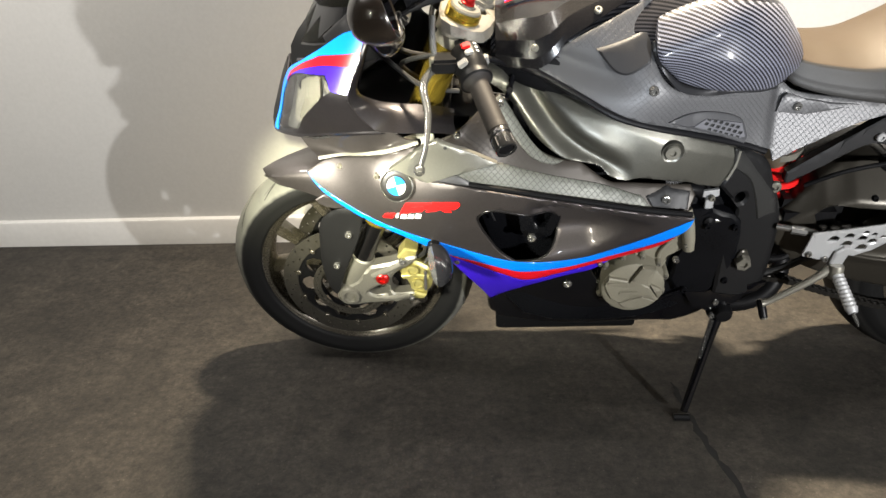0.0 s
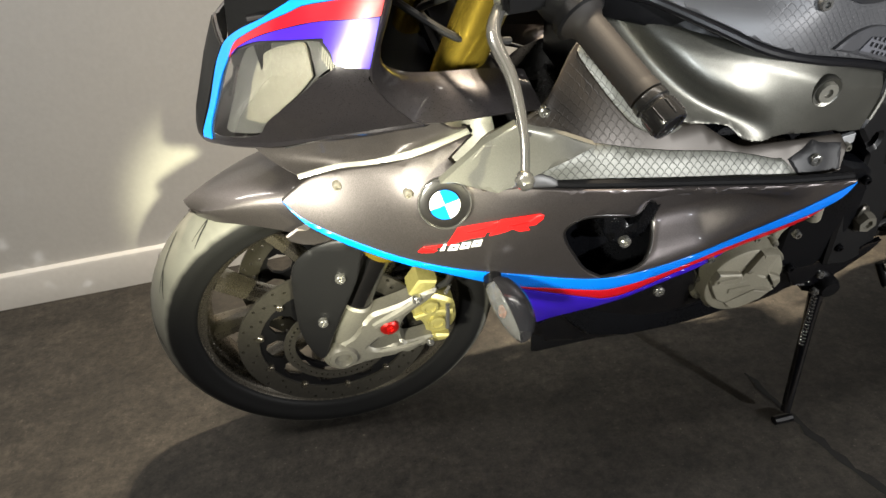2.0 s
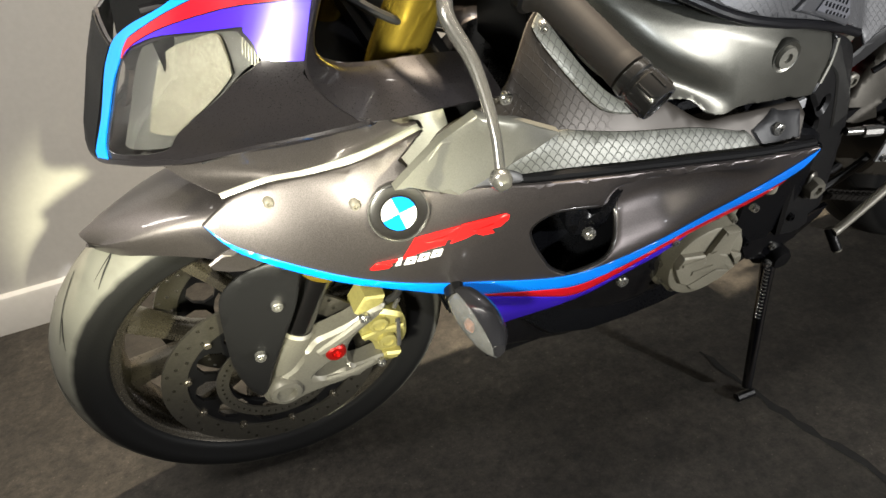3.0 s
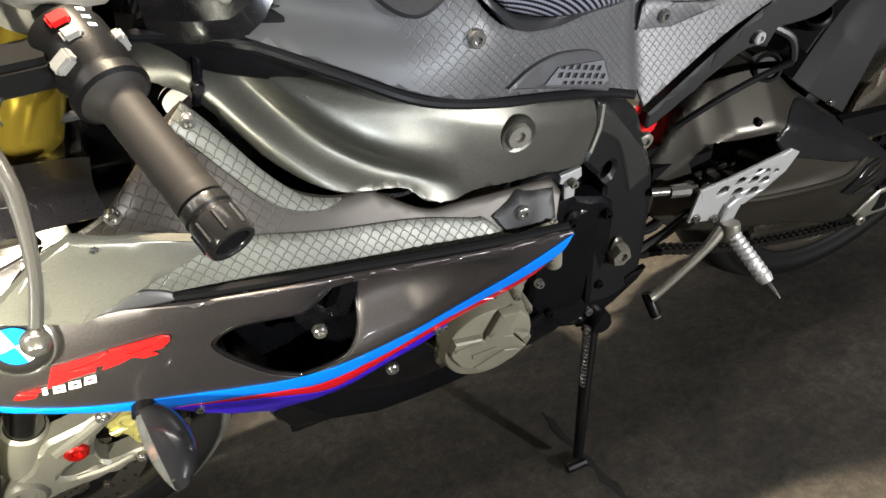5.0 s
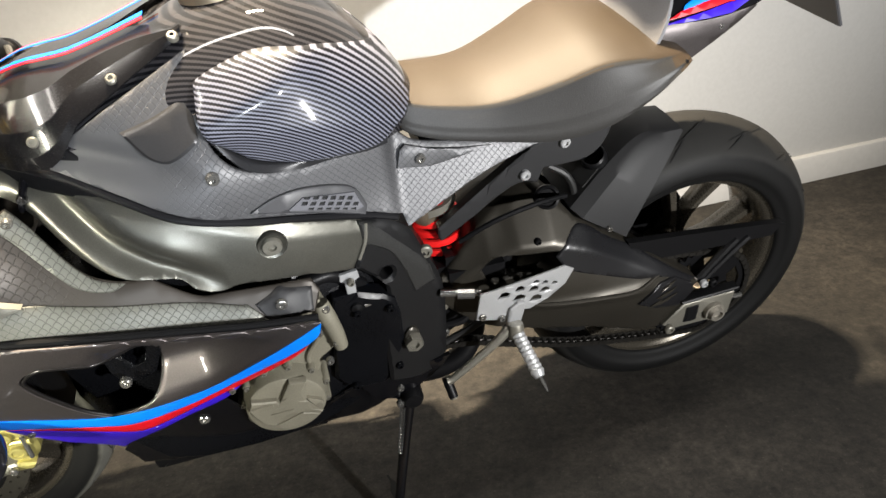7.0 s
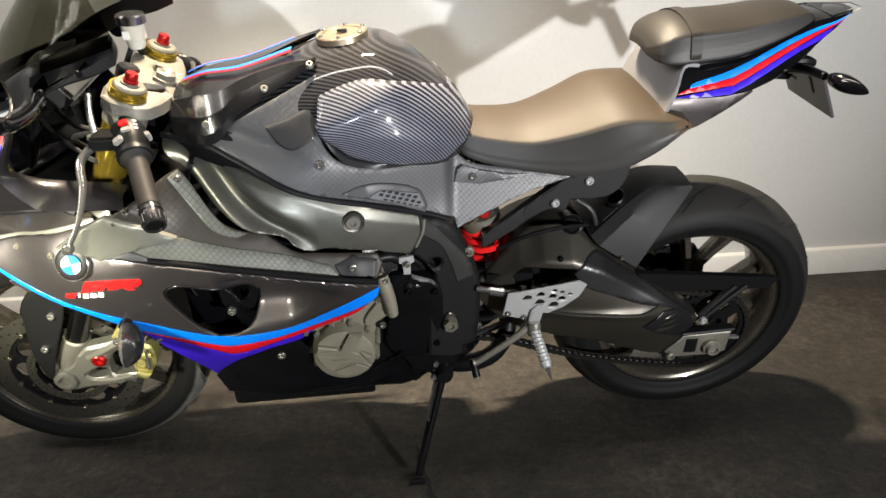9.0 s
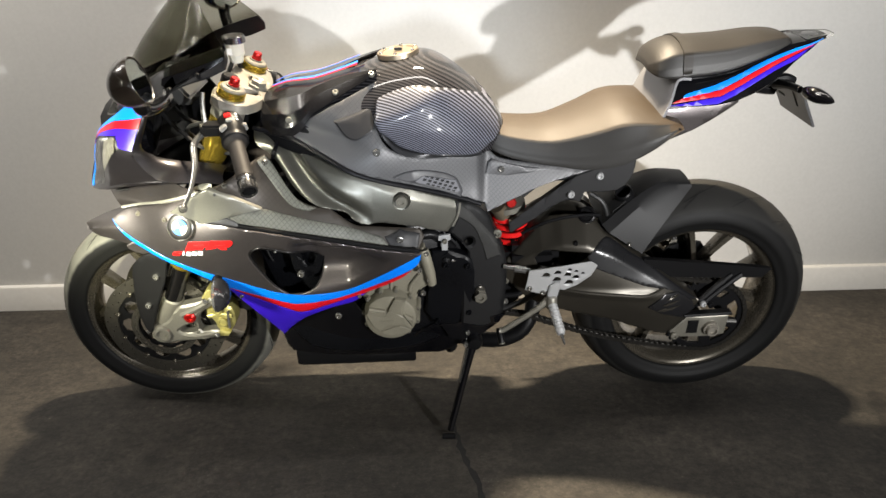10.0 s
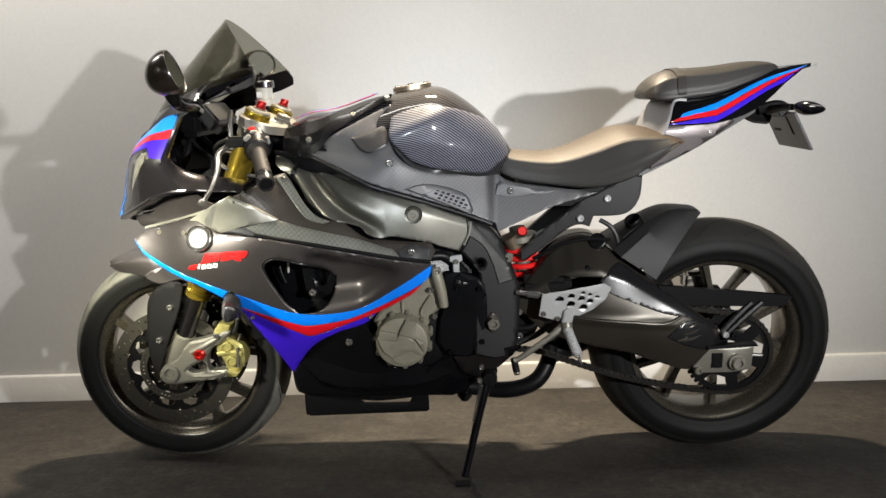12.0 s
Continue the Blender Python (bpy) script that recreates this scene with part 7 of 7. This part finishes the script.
part("side_lower_wing", plate_bm([(.105, .355), (.20, .368), (.185, .345), (.15, .315), (.105, .285), (.06, .30), (.035, .345)], -.150, .01, smooth=0, cell=.02, bevel=.002), M["black_gloss"], belly_pan)

# exhaust and lower parts
part("exhaust_pipe", tube_bm([(-.10, 0, .23), (.10, 0, .190), (.19, -.02, .192), (.255, -.02, .215), (.29, 0, .260), (.30, .03, .30)], .022, 20), M["black"], bike, "black exhaust pipe under the engine")
part("silencer", tube_bm([(.30, .06, .26), (.42, .13, .30), (.60, .165, .40), (.66, .17, .43)], [.03, .05, .055, .04], 20), M["black"], bike, "black short silencer")
part("drain_plug", lathe_bm([(.0001, .02), (.012, .02), (.014, .012), (.020, .010), (.020, 0), (.012, 0), (.012, -.02)], (.062, -.04, .195), (0, 0, -1), 8), M["black"], engine)
link_arm = plate("linkage", [(.17, .42), (.23, .45), (.26, .42), (.24, .36), (.19, .34), (.165, .37)], -.075, M["black"], bike, "black suspension linkage", smooth=2, thick=.02)
bolt(link_arm, .205, -.10, .44, .009, "alloy")
bolt(link_arm, .205, -.10, .375, .009, "chrome")
part("linkage_rod", tube_bm([(.19, -.10, .395), (.235, -.105, .40), (.26, -.10, .42)], .008, 10), M["black"], link_arm)
part("brake_hose", tube_bm([(.20, -.11, .36), (.25, -.115, .385), (.29, -.12, .42)], .0075, 10), M["cable"], link_arm)

# foot control set
heel = [(.256, .502), (.30, .507), (.404, .524), (.421, .513), (.407, .484), (.377, .460), (.345, .445), (.309, .449), (.291, .434), (.247, .447)]
cuts = []
for cx, cz, k in ((.296, .489, 1.15), (.324, .4955, 1), (.349, .489, 1), (.369, .482, .95), (.353, .503, .65), (.369, .498, .6), (.386, .492, .6), (.323, .476, 1.2), (.353, .467, 1.2)):
    cuts.append([(cx - .0095 * k, cz - .0045 * k), (cx + .0085 * k, cz - .0045 * k), (cx + .0095 * k, cz + .002 * k), (cx + .003 * k, cz + .006 * k), (cx - .003 * k, cz + .005 * k)])
heel_ob = plate("heel_plate", heel, -.160, M["plate_alloy"], bike, "bright alloy heel plate with cut-outs", holes=cuts, smooth=0, thick=.004, bevel=.001, cell=.02)
part("heel_plate_far", plate_bm(heel, -.160, .004, cuts, smooth=0, bevel=.001, cell=.02, side=1), M["plate_alloy"], heel_ob)
for x, z in ((.258, .453), (.292, .440)):
    bolt(heel_ob, x, -.161, z, .0065)
plate("peg_bracket", [(.306, .46), (.332, .47), (.325, .425), (.318, .405), (.302, .41)], -.168, M["plate_alloy"], heel_ob, "", smooth=2, thick=.012)
p0, p1 = Vector((.311, -.180, .422)), Vector((.326, -.262, .380))
d = (p1 - p0).normalized()
peg = [(.008, 0), (.012, .002)] + [(.0105 + .0016 * (k % 2), .006 + .0042 * k) for k in range(18)] + [(.010, .084), (.0085, .088), (.0001, .089)]
part("foot_peg", lathe_bm(peg, p0, d, 16), M["plate_alloy"], heel_ob, "knurled alloy foot peg")
part("peg_feeler", lathe_bm([(.004, .0), (.0035, .016), (.0015, .026), (.0001, .027)], p0 + d * .089, d, 10), M["chrome"], heel_ob)
part("peg_hinge", lathe_bm([(.0001, -.014), (.013, -.014), (.014, -.01), (.014, .01), (.013, .014), (.0001, .014)], p0, (0, .3, 1), 16), M["alloy"], heel_ob)
shift = part("shift_lever", tube_bm([(.302, -.172, .424), (.27, -.180, .400), (.20, -.186, .352), (.183, -.187, .345)], [.010, .0075, .007, .008], 12), M["alloy"], bike, "alloy gear shift lever with a rubber toe peg")
part("toe_peg", lathe_bm([(.0001, .0), (.0075, .0), (.0085, .003), (.0085, .036), (.0075, .040), (.0001, .040)], (.183, -.178, .348), (.15, -.6, -.75), 14), M["black"], shift, "black rubber toe peg")
part("toe_peg_end", lathe_bm([(.0001, .004), (.007, .003), (.0082, 0)], (.189, -.202, .318), (.15, -.6, -.75), 14), M["alloy"], shift)
part("linkage_rod", tube_bm([(.195, -.130, .500), (.262, -.145, .494)], .0062, 12, 0), M["chrome"], shift)
part("rod_sleeve", tube_bm([(.222, -.137, .497), (.250, -.143, .495)], .0092, 8, 0), M["chrome"], shift)

# side stand
hinge = Vector((.118, -.145, .275))
foot = Vector((.052, -.250, .058))
stand = part("side_stand", tube_bm([hinge, hinge.lerp(foot, .3), hinge.lerp(foot, .95)], [.014, .0105, .0085], 14), M["black_gloss"], bike, "glossy black side stand, folded out")
part("stand_foot", tube_bm([foot + Vector((-.018, 0, -.004)), foot + Vector((.016, 0, -.004))], .0085, 10, 0), M["black"], stand)
part("stand_pivot", lathe_bm([(.0001, .014), (.016, .013), (.020, .006), (.020, -.02), (.012, -.024)], hinge + Vector((.006, -.008, .012)), (0, -1, 0), 18), M["black"], stand)
part("stand_bracket", plate_bm([(.085, .335), (.14, .335), (.14, .26), (.10, .26)], -.135, .018, smooth=2, cell=.02, bevel=.003), M["black"], stand)
pts = []
for k in range(90):
    a = 2 * math.pi * k / 6
    c = Vector((.104, -.158, .275)).lerp(Vector((.083, -.192, .19)), k / 89)
    pts.append(c + Vector((.0045 * math.cos(a), .0045 * math.sin(a), 0)))
part("stand_spring", tube_bm(pts, .0012, 5, 0), M["chrome"], stand)
bolt(stand, .105, -.150, .315, .007)
bolt(stand, .100, -.158, .283, .007)

# rear brake behind the wheel
rear_cal = part("rear_caliper", box_bm((.672, .075, .430), (.735, .118, .478), .010), M["yoke"], bike, "small rear brake caliper behind the wheel")
part("caliper_bracket", plate_bm([(.66, .40), (.70, .44), (.765, .44), (.775, .40), (.745, .33), (.70, .33)], .070, .010, smooth=2, cell=.02, bevel=.002), M["black"], rear_cal)
part("brake_hose", tube_bm([(.672, .095, .465), (.63, .10, .49), (.56, .10, .50), (.46, .10, .53)], .005, 8), M["cable"], rear_cal)
for k in range(2):
    bolt(rear_cal, .688 + .03 * k, .074, .455, .007, "chrome", "bolt", (0, -1, 0))
